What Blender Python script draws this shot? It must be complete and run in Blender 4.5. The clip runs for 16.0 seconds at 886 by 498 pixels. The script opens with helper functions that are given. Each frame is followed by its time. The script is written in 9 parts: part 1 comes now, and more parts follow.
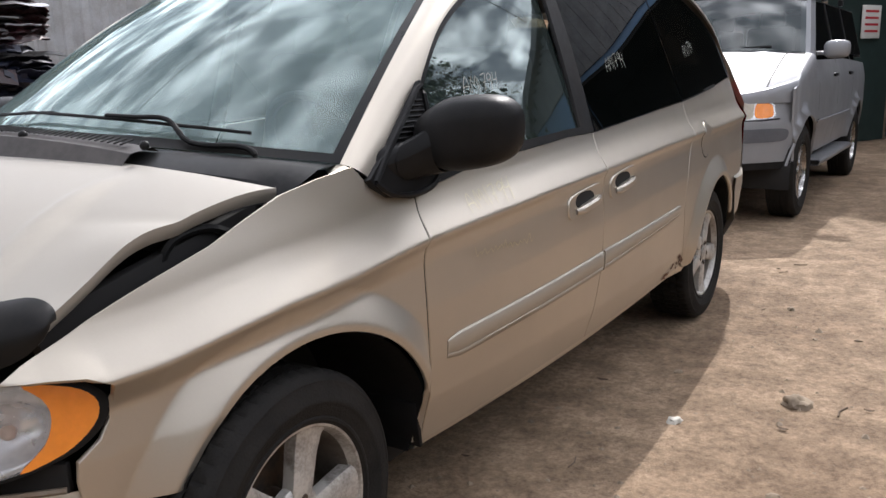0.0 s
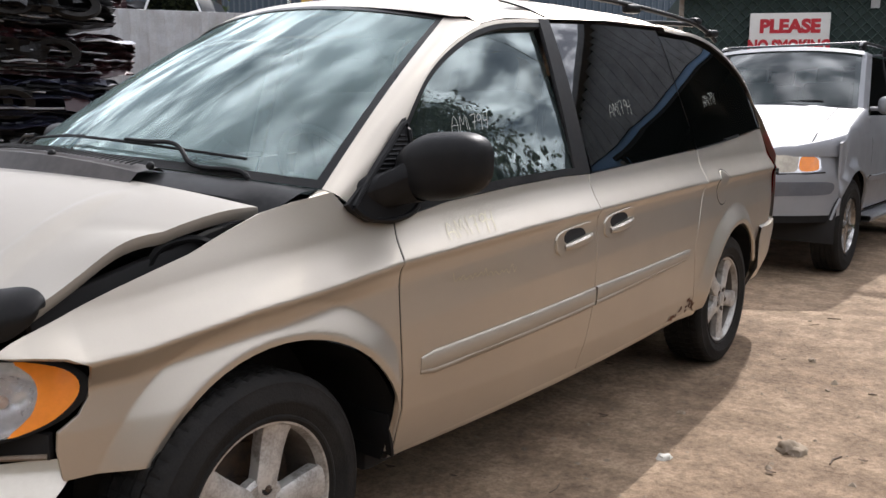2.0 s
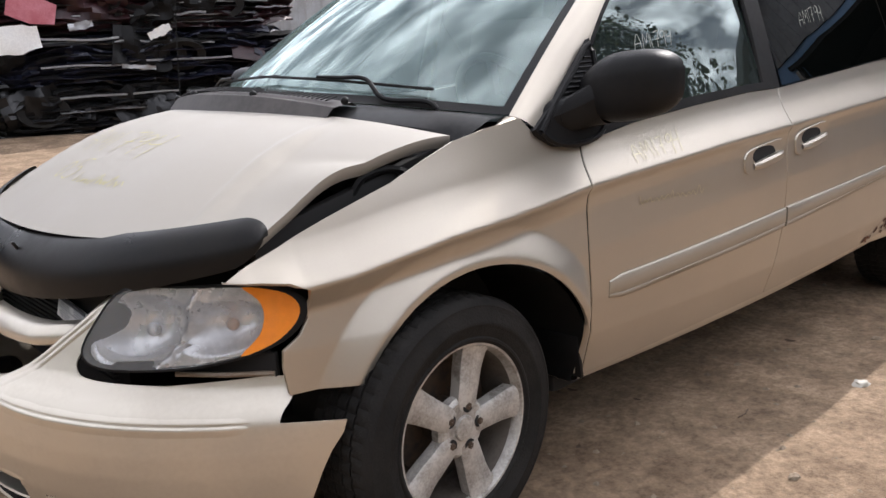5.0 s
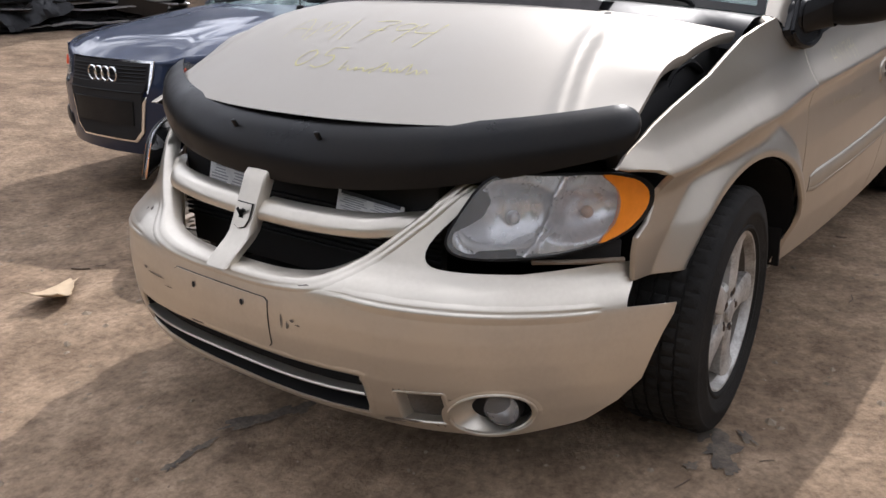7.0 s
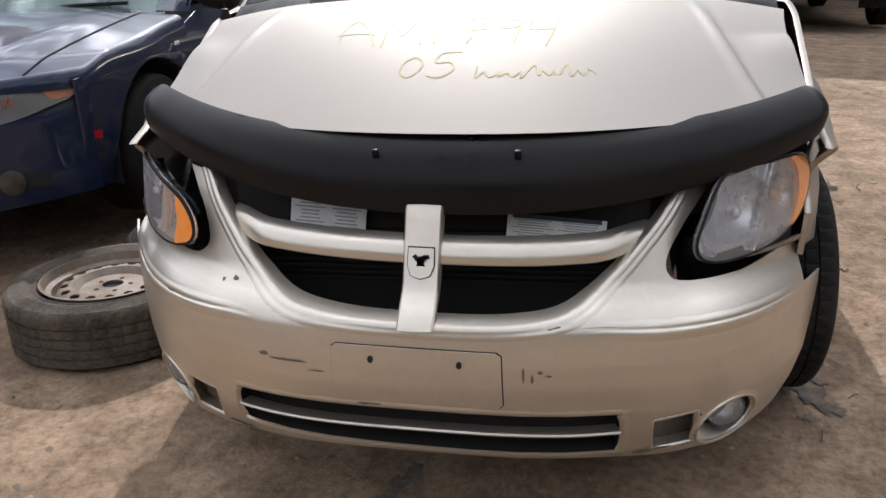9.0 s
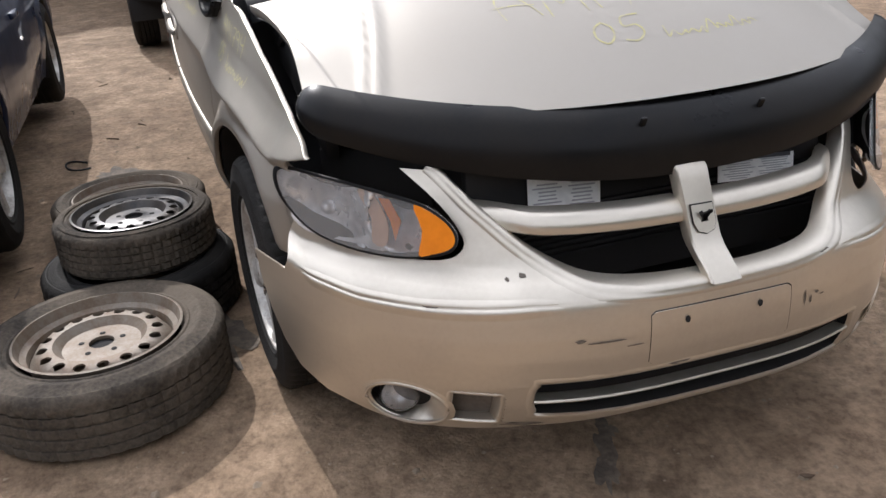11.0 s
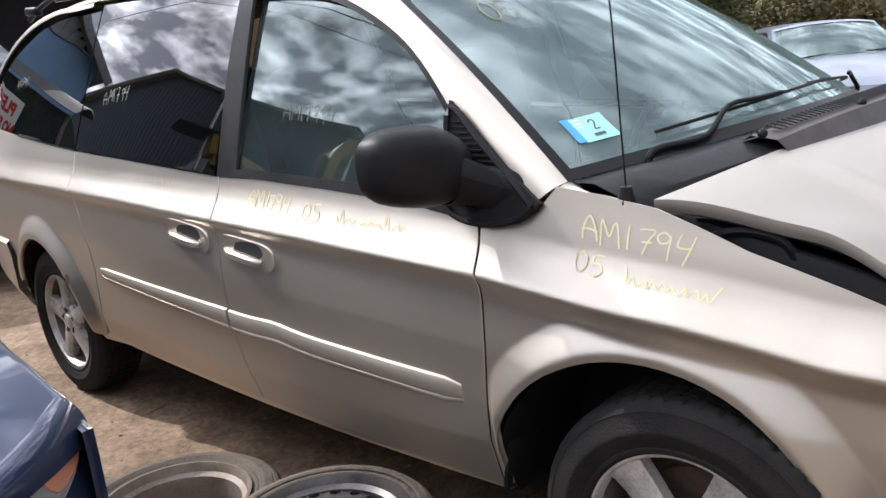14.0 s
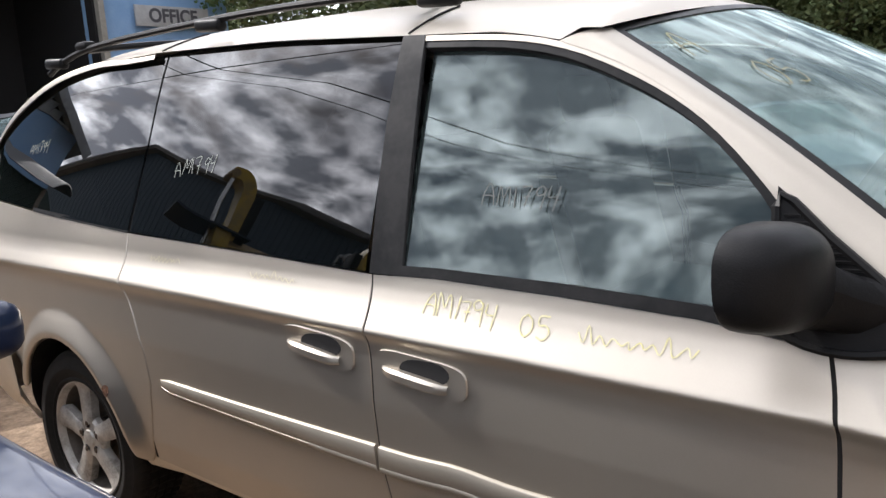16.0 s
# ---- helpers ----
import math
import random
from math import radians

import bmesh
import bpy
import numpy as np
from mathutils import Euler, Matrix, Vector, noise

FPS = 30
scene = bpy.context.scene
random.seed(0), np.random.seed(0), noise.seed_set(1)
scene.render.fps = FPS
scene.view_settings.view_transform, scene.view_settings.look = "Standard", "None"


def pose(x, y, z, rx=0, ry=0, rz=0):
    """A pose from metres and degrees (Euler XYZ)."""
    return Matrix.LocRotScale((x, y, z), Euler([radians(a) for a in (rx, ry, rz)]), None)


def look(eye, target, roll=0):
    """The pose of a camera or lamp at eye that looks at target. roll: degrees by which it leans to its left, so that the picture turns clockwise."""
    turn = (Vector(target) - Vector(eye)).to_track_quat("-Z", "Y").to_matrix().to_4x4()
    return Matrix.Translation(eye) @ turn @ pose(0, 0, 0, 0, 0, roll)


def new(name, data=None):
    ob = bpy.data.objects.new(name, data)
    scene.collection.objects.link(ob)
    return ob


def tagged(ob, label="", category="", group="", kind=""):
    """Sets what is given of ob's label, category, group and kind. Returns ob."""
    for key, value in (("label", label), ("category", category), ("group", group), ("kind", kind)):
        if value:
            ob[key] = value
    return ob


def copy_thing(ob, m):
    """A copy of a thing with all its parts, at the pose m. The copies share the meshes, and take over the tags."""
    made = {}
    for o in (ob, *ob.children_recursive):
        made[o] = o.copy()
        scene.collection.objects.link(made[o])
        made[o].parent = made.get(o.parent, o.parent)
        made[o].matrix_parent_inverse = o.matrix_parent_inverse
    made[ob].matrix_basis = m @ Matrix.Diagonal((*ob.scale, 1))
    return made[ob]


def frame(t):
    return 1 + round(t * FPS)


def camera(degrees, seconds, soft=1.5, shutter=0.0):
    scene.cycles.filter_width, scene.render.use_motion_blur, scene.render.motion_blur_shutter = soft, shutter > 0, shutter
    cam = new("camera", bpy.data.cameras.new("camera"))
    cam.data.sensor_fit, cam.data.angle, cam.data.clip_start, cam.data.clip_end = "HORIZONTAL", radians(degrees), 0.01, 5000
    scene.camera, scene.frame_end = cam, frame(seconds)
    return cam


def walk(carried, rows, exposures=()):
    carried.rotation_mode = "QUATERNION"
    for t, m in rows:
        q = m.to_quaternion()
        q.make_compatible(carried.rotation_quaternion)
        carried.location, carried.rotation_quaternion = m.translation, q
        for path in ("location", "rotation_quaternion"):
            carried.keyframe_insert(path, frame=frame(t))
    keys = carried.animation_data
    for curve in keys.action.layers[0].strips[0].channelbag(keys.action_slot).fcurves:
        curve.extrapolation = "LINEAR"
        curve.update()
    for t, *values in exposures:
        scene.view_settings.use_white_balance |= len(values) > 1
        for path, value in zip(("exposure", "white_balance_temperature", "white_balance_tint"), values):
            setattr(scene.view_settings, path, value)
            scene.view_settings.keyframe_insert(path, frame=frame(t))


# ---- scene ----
cam = camera(56.2, 16.0)
PATH = [
    (0, (1.178, 2.04, 1.286), (-0.456, 0.966, 0.863), -1.4),
    (0.5, (1.158, 2.057, 1.274), (-0.479, 0.957, 0.942), -2.0),
    (1, (1.233, 2.122, 1.286), (-0.404, 1.021, 0.963), -0.6),
    (1.5, (1.316, 2.224, 1.274), (-0.291, 1.086, 0.922), 1.1),
    (2, (1.181, 2.354, 1.269), (-0.368, 1.13, 0.95), 0.4),
    (2.5, (1.04, 2.494, 1.269), (-0.523, 1.27, 1.02), -0.7),
    (3, (1.021, 2.524, 1.321), (-0.584, 1.334, 1.223), -0.5),
    (3.5, (1.024, 2.546, 1.345), (-0.587, 1.361, 1.343), -0.2),
    (4, (1.024, 2.509, 1.298), (-0.528, 1.258, 1.144), -0.5),
    (4.5, (1.066, 2.422, 1.262), (-0.328, 1.027, 0.932), -1.8),
    (5, (1.268, 2.296, 1.255), (-0.009, 0.83, 0.787), -3.3),
    (5.2, (1.383, 2.248, 1.25), (0.126, 0.782, 0.731), -3.8),
    (7.3, (2.1, 1.319, 1.226), (0.547, 0.276, 0.519), -1.5),
    (7.5, (2.077, 1.199, 1.229), (0.501, 0.222, 0.48), -2.5),
    (8, (2.143, 0.864, 1.253), (0.416, 0.184, 0.507), -0.8),
    (8.5, (2.322, 0.594, 1.287), (0.497, 0.218, 0.559), 0.5),
    (9, (2.338, 0.264, 1.247), (0.489, -0.056, 0.553), -1.9),
    (9.5, (2.335, -0.092, 1.279), (0.499, -0.38, 0.54), -2.6),
    (9.7, (2.352, -0.251, 1.318), (0.521, -0.448, 0.539), -2.4),
    (11.8, (1.792, -1.41, 1.354), (0.172, -0.53, 0.579), -6.3),
    (12, (1.665, -1.507, 1.359), (0.066, -0.576, 0.602), -6.7),
    (12.5, (1.494, -1.777, 1.359), (-0.04, -0.689, 0.679), -6.2),
    (13, (1.319, -1.998, 1.383), (-0.15, -0.767, 0.81), -6.7),
    (13.5, (1.003, -2.107, 1.385), (-0.443, -0.82, 0.88), -7.1),
    (14, (0.745, -2.239, 1.39), (-0.619, -0.858, 0.911), -5.7),
    (14.5, (0.513, -2.307, 1.425), (-0.752, -0.842, 0.921), -5.8),
    (15, (0.215, -2.277, 1.44), (-1.084, -0.852, 0.907), -6.4),
    (15.5, (0.029, -2.28, 1.44), (-1.274, -0.847, 0.941), -6.1),
    (16, (-0.154, -2.309, 1.437), (-1.385, -0.768, 1.103), -4.2),
]
walk(cam, [(t, look(eye, target, roll)) for t, eye, target, roll in PATH], [
    (0, -0.17, 6300, 13), (1, -0.14, 6300, 13), (2, -0.15, 6300, 13), (3, -0.26, 6350, 13), (3.5, -0.42, 6350, 13), (4, -0.65, 6300, 14), (4.5, -0.32, 6300, 14), (5, -0.06, 6350, 14),
    (7.3, -0.42, 6200, 14), (8.0, -0.30, 6200, 14), (8.5, -0.34, 6200, 14), (9.5, -0.48, 6300, 13), (12, -0.15, 6100, 13), (14, 0.10, 6100, 14), (15, -0.04, 6150, 14), (16, -0.08, 6300, 13)])

# ---- light ----
SUN_TO = Vector((-1.0, -0.195, 0.88)).normalized()
sun = new("sun", bpy.data.lights.new("sun", "SUN"))
sun.data.energy, sun.data.angle, sun.data.color = 4.9, radians(0.6), (1.0, 0.96, 0.90)
sun.matrix_world = look((0, 0, 30), Vector((0, 0, 30)) - SUN_TO)

world = bpy.data.worlds.new("sky")
scene.world = world
world.use_nodes = True
wn, wl = world.node_tree.nodes, world.node_tree.links
wn.clear()


def wnode(kind, **values):
    n = wn.new(kind)
    for key, value in values.items():
        n.inputs[key].default_value = value
    return n


sky = wn.new("ShaderNodeTexSky")
sky.sky_type, sky.sun_disc = "NISHITA", False
sky.sun_elevation, sky.sun_rotation = math.asin(SUN_TO.z), math.atan2(SUN_TO.x, SUN_TO.y)
sky.dust_density = 2.0
way = wn.new("ShaderNodeTexCoord")
split = wn.new("ShaderNodeSeparateXYZ")
wl.new(way.outputs["Generated"], split.inputs[0])
lift = wn.new("ShaderNodeMath")
lift.operation = "ADD"
lift.inputs[1].default_value = 0.16
wl.new(split.outputs["Z"], lift.inputs[0])
floor_z = wn.new("ShaderNodeMath")
floor_z.operation = "MAXIMUM"
floor_z.inputs[1].default_value = 0.05
wl.new(lift.outputs[0], floor_z.inputs[0])
flat = wn.new("ShaderNodeVectorMath")
flat.operation = "DIVIDE"
wl.new(way.outputs["Generated"], flat.inputs[0])
wl.new(floor_z.outputs[0], flat.inputs[1])
puffs = wnode("ShaderNodeTexNoise", Scale=5.0, Detail=6.5, Roughness=0.58, Distortion=0.3)
wl.new(flat.outputs[0], puffs.inputs["Vector"])
cover = wn.new("ShaderNodeValToRGB")
cover.color_ramp.elements[0].position, cover.color_ramp.elements[1].position = 0.30, 0.52
wl.new(puffs.outputs["Fac"], cover.inputs[0])
bellies = wnode("ShaderNodeTexNoise", Scale=6.0, Detail=5.0, Roughness=0.50)
wl.new(flat.outputs[0], bellies.inputs["Vector"])
tone = wn.new("ShaderNodeValToRGB")
tone.color_ramp.elements[0].position, tone.color_ramp.elements[1].position = 0.42, 0.72
tone.color_ramp.elements[0].color = (7.0, 7.4, 8.4, 1)
tone.color_ramp.elements[1].color = (53.0, 53.7, 55.2, 1)
wl.new(bellies.outputs["Fac"], tone.inputs[0])
blend = wn.new("ShaderNodeMix")
blend.data_type = "RGBA"
wl.new(cover.outputs[0], blend.inputs["Factor"])
wl.new(sky.outputs[0], blend.inputs[6])
# clouds glow towards the sun
near = wn.new("ShaderNodeVectorMath")
near.operation = "DOT_PRODUCT"
near.inputs[1].default_value = SUN_TO
wl.new(way.outputs["Generated"], near.inputs[0])
glow = wn.new("ShaderNodeMapRange")
glow.interpolation_type = "SMOOTHSTEP"
glow.inputs["From Min"].default_value, glow.inputs["From Max"].default_value = 0.1, 1.0
glow.inputs["To Min"].default_value, glow.inputs["To Max"].default_value = 0.90, 1.75
wl.new(near.outputs["Value"], glow.inputs["Value"])
lit = wn.new("ShaderNodeVectorMath")
lit.operation = "SCALE"
wl.new(tone.outputs[0], lit.inputs[0])
wl.new(glow.outputs[0], lit.inputs["Scale"])
wl.new(lit.outputs[0], blend.inputs[7])
back = wnode("ShaderNodeBackground", Strength=0.092)
wl.new(blend.outputs[2], back.inputs["Color"])
wout = wn.new("ShaderNodeOutputWorld")
wl.new(back.outputs[0], wout.inputs[0])

# ---- materials ----


def material(name, color, rough=0.5, metal=0.0, vary=0.0, grain=0.0, scale=8.0, fine=60.0, coat=0.0, second=None, spots=0.5,
             transmission=0.0, ior=1.5, emit=0.0, spec=0.5, rough_vary=0.0, coat_rough=0.10):
    """A surface with a large and a small pattern: color runs towards second (or a darker self) by vary; grain is its relief."""
    m = bpy.data.materials.new(name)
    m.use_nodes = True
    nodes, links = m.node_tree.nodes, m.node_tree.links
    b = nodes["Principled BSDF"]
    b.inputs["Roughness"].default_value, b.inputs["Metallic"].default_value = rough, metal
    b.inputs["Coat Weight"].default_value, b.inputs["Coat Roughness"].default_value = coat, coat_rough
    b.inputs["Transmission Weight"].default_value, b.inputs["IOR"].default_value = transmission, ior
    b.inputs["Base Color"].default_value = (*color, 1)
    b.inputs["Specular IOR Level"].default_value = spec
    if emit:
        b.inputs["Emission Color"].default_value, b.inputs["Emission Strength"].default_value = (*color, 1), emit
    if not (vary or grain or rough_vary):
        return m
    place = nodes.new("ShaderNodeTexCoord")
    big, small = nodes.new("ShaderNodeTexNoise"), nodes.new("ShaderNodeTexNoise")
    big.inputs["Scale"].default_value, big.inputs["Detail"].default_value, big.inputs["Roughness"].default_value = scale, 6, 0.62
    small.inputs["Scale"].default_value, small.inputs["Detail"].default_value = fine, 4
    links.new(place.outputs["Object"], big.inputs["Vector"])
    links.new(place.outputs["Object"], small.inputs["Vector"])
    if vary:
        both = nodes.new("ShaderNodeMath")
        both.operation = "MULTIPLY_ADD"
        both.inputs[1].default_value, both.inputs[2].default_value = 0.35, -0.17
        links.new(small.outputs["Fac"], both.inputs[0])
        total = nodes.new("ShaderNodeMath")
        total.operation = "ADD"
        links.new(big.outputs["Fac"], total.inputs[0])
        links.new(both.outputs[0], total.inputs[1])
        ramp = nodes.new("ShaderNodeValToRGB")
        ramp.color_ramp.elements[0].position, ramp.color_ramp.elements[1].position = spots - 0.14, spots + 0.14
        other = second or tuple(c * 0.6 for c in color)
        ramp.color_ramp.elements[0].color = (*color, 1)
        ramp.color_ramp.elements[1].color = (*(c + (o - c) * vary for c, o in zip(color, other)), 1)
        links.new(total.outputs[0], ramp.inputs[0])
        links.new(ramp.outputs[0], b.inputs["Base Color"])
    if rough_vary:
        rr = nodes.new("ShaderNodeMapRange")
        rr.inputs["From Min"].default_value, rr.inputs["From Max"].default_value = 0.35, 0.65
        rr.inputs["To Min"].default_value, rr.inputs["To Max"].default_value = rough, min(1, rough + rough_vary)
        links.new(big.outputs["Fac"], rr.inputs["Value"])
        links.new(rr.outputs[0], b.inputs["Roughness"])
    if grain:
        bump = nodes.new("ShaderNodeBump")
        bump.inputs["Strength"].default_value, bump.inputs["Distance"].default_value = min(1, grain), 0.01 if grain <= 1 else 0.01 * grain
        links.new(small.outputs["Fac"], bump.inputs["Height"])
        links.new(bump.outputs[0], b.inputs["Normal"])
    return m


def pane(name, tint, through_part, ior=1.52, rough=0.01, dust=0.0, film=(0.50, 0.66, 0.64), sheen=(1.0, 1.0, 1.0)):
    """Thin sheet glass: a clear sheen that grows towards grazing, over a tinted see-through."""
    m = bpy.data.materials.new(name)
    m.use_nodes = True
    nodes, links = m.node_tree.nodes, m.node_tree.links
    nodes.clear()
    out, mix, fres = nodes.new("ShaderNodeOutputMaterial"), nodes.new("ShaderNodeMixShader"), nodes.new("ShaderNodeFresnel")
    clear, gloss = nodes.new("ShaderNodeBsdfTransparent"), nodes.new("ShaderNodeBsdfGlossy")
    clear.inputs["Color"].default_value = (*(c * through_part for c in tint), 1)
    gloss.inputs["Roughness"].default_value, gloss.inputs["Color"].default_value = rough, (*sheen, 1)
    fres.inputs["IOR"].default_value = ior
    links.new(fres.outputs[0], mix.inputs[0])
    links.new(clear.outputs[0], mix.inputs[1])
    links.new(gloss.outputs[0], mix.inputs[2])
    if dust:
        film_, over = nodes.new("ShaderNodeBsdfDiffuse"), nodes.new("ShaderNodeMixShader")
        film_.inputs["Color"].default_value = (*film, 1)
        place, smear = nodes.new("ShaderNodeTexCoord"), nodes.new("ShaderNodeTexNoise")
        smear.inputs["Scale"].default_value, smear.inputs["Detail"].default_value = 3.0, 6
        span = nodes.new("ShaderNodeMapRange")
        span.inputs["From Min"].default_value, span.inputs["From Max"].default_value = 0.3, 0.7
        span.inputs["To Min"].default_value, span.inputs["To Max"].default_value = dust * 0.6, dust * 1.4
        links.new(place.outputs["Object"], smear.inputs["Vector"])
        links.new(smear.outputs["Fac"], span.inputs["Value"])
        links.new(span.outputs[0], over.inputs[0])
        links.new(mix.outputs[0], over.inputs[1])
        links.new(film_.outputs[0], over.inputs[2])
        links.new(over.outputs[0], out.inputs[0])
        return m
    links.new(mix.outputs[0], out.inputs[0])
    return m


PAINT = material("champagne_paint", (0.475, 0.428, 0.362), 0.33, 0.80, vary=0.16, second=(0.37, 0.325, 0.265), scale=1.6, fine=220, coat=0.14, rough_vary=0.10)
PAINT_DUSTY = material("dusty_champagne_paint", (0.315, 0.290, 0.255), 0.48, 0.45, vary=0.16, second=(0.36, 0.325, 0.275), scale=2.2, fine=160, rough_vary=0.10)
PAINT_WORN = material("champagne_plastic", (0.60, 0.55, 0.47), 0.30, 0.84, vary=0.22, second=(0.36, 0.31, 0.25), scale=3.5, fine=90, coat=0.16, rough_vary=0.12, spots=0.60)
BLACK = material("black_plastic", (0.010, 0.010, 0.0105), 0.42, vary=0.5, second=(0.017, 0.016, 0.0155), grain=0.10, scale=12, fine=300, spec=0.12)
TRIM = material("weathered_trim", (0.013, 0.013, 0.0135), 0.32, vary=0.8, second=(0.026, 0.025, 0.025), scale=9, fine=60, spec=0.12, rough_vary=0.2)
GLOSSBLACK = material("smoked_plastic", (0.006, 0.006, 0.0066), 0.27, vary=0.6, second=(0.013, 0.011, 0.009), scale=5, fine=120, rough_vary=0.18, spec=0.17)
# near-black for dark parts, and for shade painted into gaps and hollows
DARK = material("dark_parts_and_shade", (0.024, 0.023, 0.023), 0.80, vary=0.5, second=(0.026, 0.026, 0.026), scale=10, spec=0.15)
RUBBER = material("tyre_rubber", (0.011, 0.0105, 0.010), 0.75, vary=0.8, second=(0.022, 0.020, 0.018), grain=0.25, scale=7, fine=180, spec=0.15)
DUSTY = material("dusty_rubber", (0.034, 0.029, 0.024), 0.9, vary=0.9, second=(0.125, 0.102, 0.078), grain=0.35, scale=3, fine=90, spec=0.2)
ALLOY = material("alloy", (0.52, 0.50, 0.465), 0.42, 0.5, vary=0.7, second=(0.13, 0.105, 0.085), scale=14, fine=150, rough_vary=0.2, spots=0.54)
# grime of the rim barrels; also the painted shade of the fog pockets
GRIME_AND_SHADE = material("grimy_barrel_and_pocket_shade", (0.085, 0.072, 0.06), 0.6, 0.5, vary=0.8, second=(0.16, 0.14, 0.12), scale=12, fine=120)
BRAKE = material("brake_dust", (0.05, 0.04, 0.034), 0.7, 0.4, vary=0.7, second=(0.12, 0.075, 0.045), scale=20)
WHEEL_CHROME = material("dulled_wheel_chrome", (0.42, 0.41, 0.40), 0.16, 0.95, rough_vary=0.12, vary=0.5, second=(0.16, 0.14, 0.12), scale=14)
CHROME = material("reflector_chrome", (0.8, 0.8, 0.8), 0.12, 1.0, rough_vary=0.1, vary=0.1)
STEEL = material("steel_rim", (0.22, 0.19, 0.155), 0.62, 0.25, vary=0.9, second=(0.15, 0.105, 0.07), scale=12, fine=120, grain=0.1)
STEEL_DARK = material("dark_steel_rim", (0.026, 0.026, 0.028), 0.36, 0.3, vary=0.8, second=(0.085, 0.072, 0.06), scale=10, fine=120)
AMBER = material("amber_plastic", (0.90, 0.27, 0.02), 0.12, vary=0.2, second=(0.55, 0.14, 0.01), scale=30, coat=0.6)
HAZE = material("hazed_lens_backing", (0.86, 0.86, 0.87), 0.34, 0.15, vary=0.5, second=(0.42, 0.42, 0.43), scale=14, fine=90)
SILVERED = material("silvered_reflector", (0.93, 0.93, 0.94), 0.22, 0.62, vary=0.6, second=(0.42, 0.42, 0.44), scale=18, fine=90, rough_vary=0.15)
RED = material("red_lens", (0.42, 0.012, 0.015), 0.12, vary=0.2, coat=0.8)
PAPER = material("paper_label", (0.84, 0.84, 0.82), 0.6, vary=0.25, second=(0.5, 0.5, 0.5), scale=30)
INK = material("ink", (0.07, 0.07, 0.08), 0.7)
GREY_INK = material("grey_print", (0.40, 0.40, 0.42), 0.7)
YELLOW = material("yellow_crayon", (0.62, 0.57, 0.27), 0.8, vary=0.9, second=(0.62, 0.58, 0.40), scale=70)
PEACH = material("peach_reflector", (0.80, 0.55, 0.40), 0.3, 0.3, vary=0.3, scale=30)
MOULDING = material("moulding_paint", (0.40, 0.36, 0.30), 0.46, 0.55, vary=0.2, second=(0.33, 0.29, 0.235), scale=3, fine=160)
FAINT_YELLOW = material("rubbed_yellow_crayon", (0.26, 0.25, 0.13), 0.8, vary=0.8, second=(0.16, 0.17, 0.14), scale=50)
FAINT_MARK = material("faint_marker", (0.13, 0.14, 0.13), 0.8, vary=0.4, scale=60)
WHITE_MARK = material("pale_marker", (0.26, 0.28, 0.25), 0.8, vary=0.4, scale=60)
CLOTH = material("grey_cloth", (0.23, 0.23, 0.235), 0.95, vary=0.4, scale=8, fine=60)
DASH = material("grey_dash", (0.15, 0.15, 0.155), 0.7, vary=0.3, scale=6, fine=60, spec=0.2)
GLASS = pane("clear_glass", (0.80, 0.95, 0.92), 0.84, 1.70, 0.0, 0.14, sheen=(0.86, 1.0, 0.98))
GLASS_DOOR = pane("door_glass", (0.70, 0.93, 0.90), 0.36, 1.78, 0.012, 0.03, sheen=(0.88, 1.0, 0.98))
GLASS_TINT = pane("tinted_glass", (0.65, 0.72, 0.80), 0.02, 1.60, 0.008, 0.002)
LENS = pane("lens_plastic", (0.97, 0.97, 0.97), 0.94, dust=0.16, film=(0.82, 0.82, 0.82))
SUV_GLASS = pane("smoked_screen", (0.62, 0.72, 0.72), 0.22, 1.45, 0.05, 0.04)
RUST = material("rust", (0.16, 0.065, 0.03), 0.9, vary=0.9, second=(0.05, 0.03, 0.02), grain=0.6, scale=25, fine=120)

# ---- mesh helpers ----


def thing(name, label, category, at=(0, 0, 0), turn=0.0, group="", kind=""):
    e = new(name)
    e.empty_display_size = 0.1
    e.matrix_basis = pose(*at, 0, 0, turn)
    return tagged(e, label, category, group, kind)


def mesh_of(name, verts, faces, smooth=True, normals=None):
    me = bpy.data.meshes.new(name)
    me.from_pydata([tuple(v) for v in verts], [], faces)
    me.polygons.foreach_set("use_smooth", [smooth] * len(me.polygons))
    me.update()
    if normals is not None:
        me.normals_split_custom_set_from_vertices([tuple(n) for n in normals])
    return me


def part(name, made, mat, parent, label="", sharp=35, m=None):
    """Links a bmesh or a mesh as one object under a thing or part."""
    if isinstance(made, bmesh.types.BMesh):
        me = bpy.data.meshes.new(name)
        bmesh.ops.recalc_face_normals(made, faces=made.faces[:])
        made.to_mesh(me)
        made.free()
        me.polygons.foreach_set("use_smooth", [True] * len(me.polygons))
        me.set_sharp_from_angle(angle=radians(sharp))
    else:
        me = made
    ob = new(name, me)
    for one in mat if isinstance(mat, (list, tuple)) else [mat]:
        if one.name not in [k.name for k in me.materials]:
            me.materials.append(one)
    if parent is not None:
        ob.parent = parent
    if m is not None:
        ob.matrix_basis = m
    if label:
        ob["label"] = label
    return ob


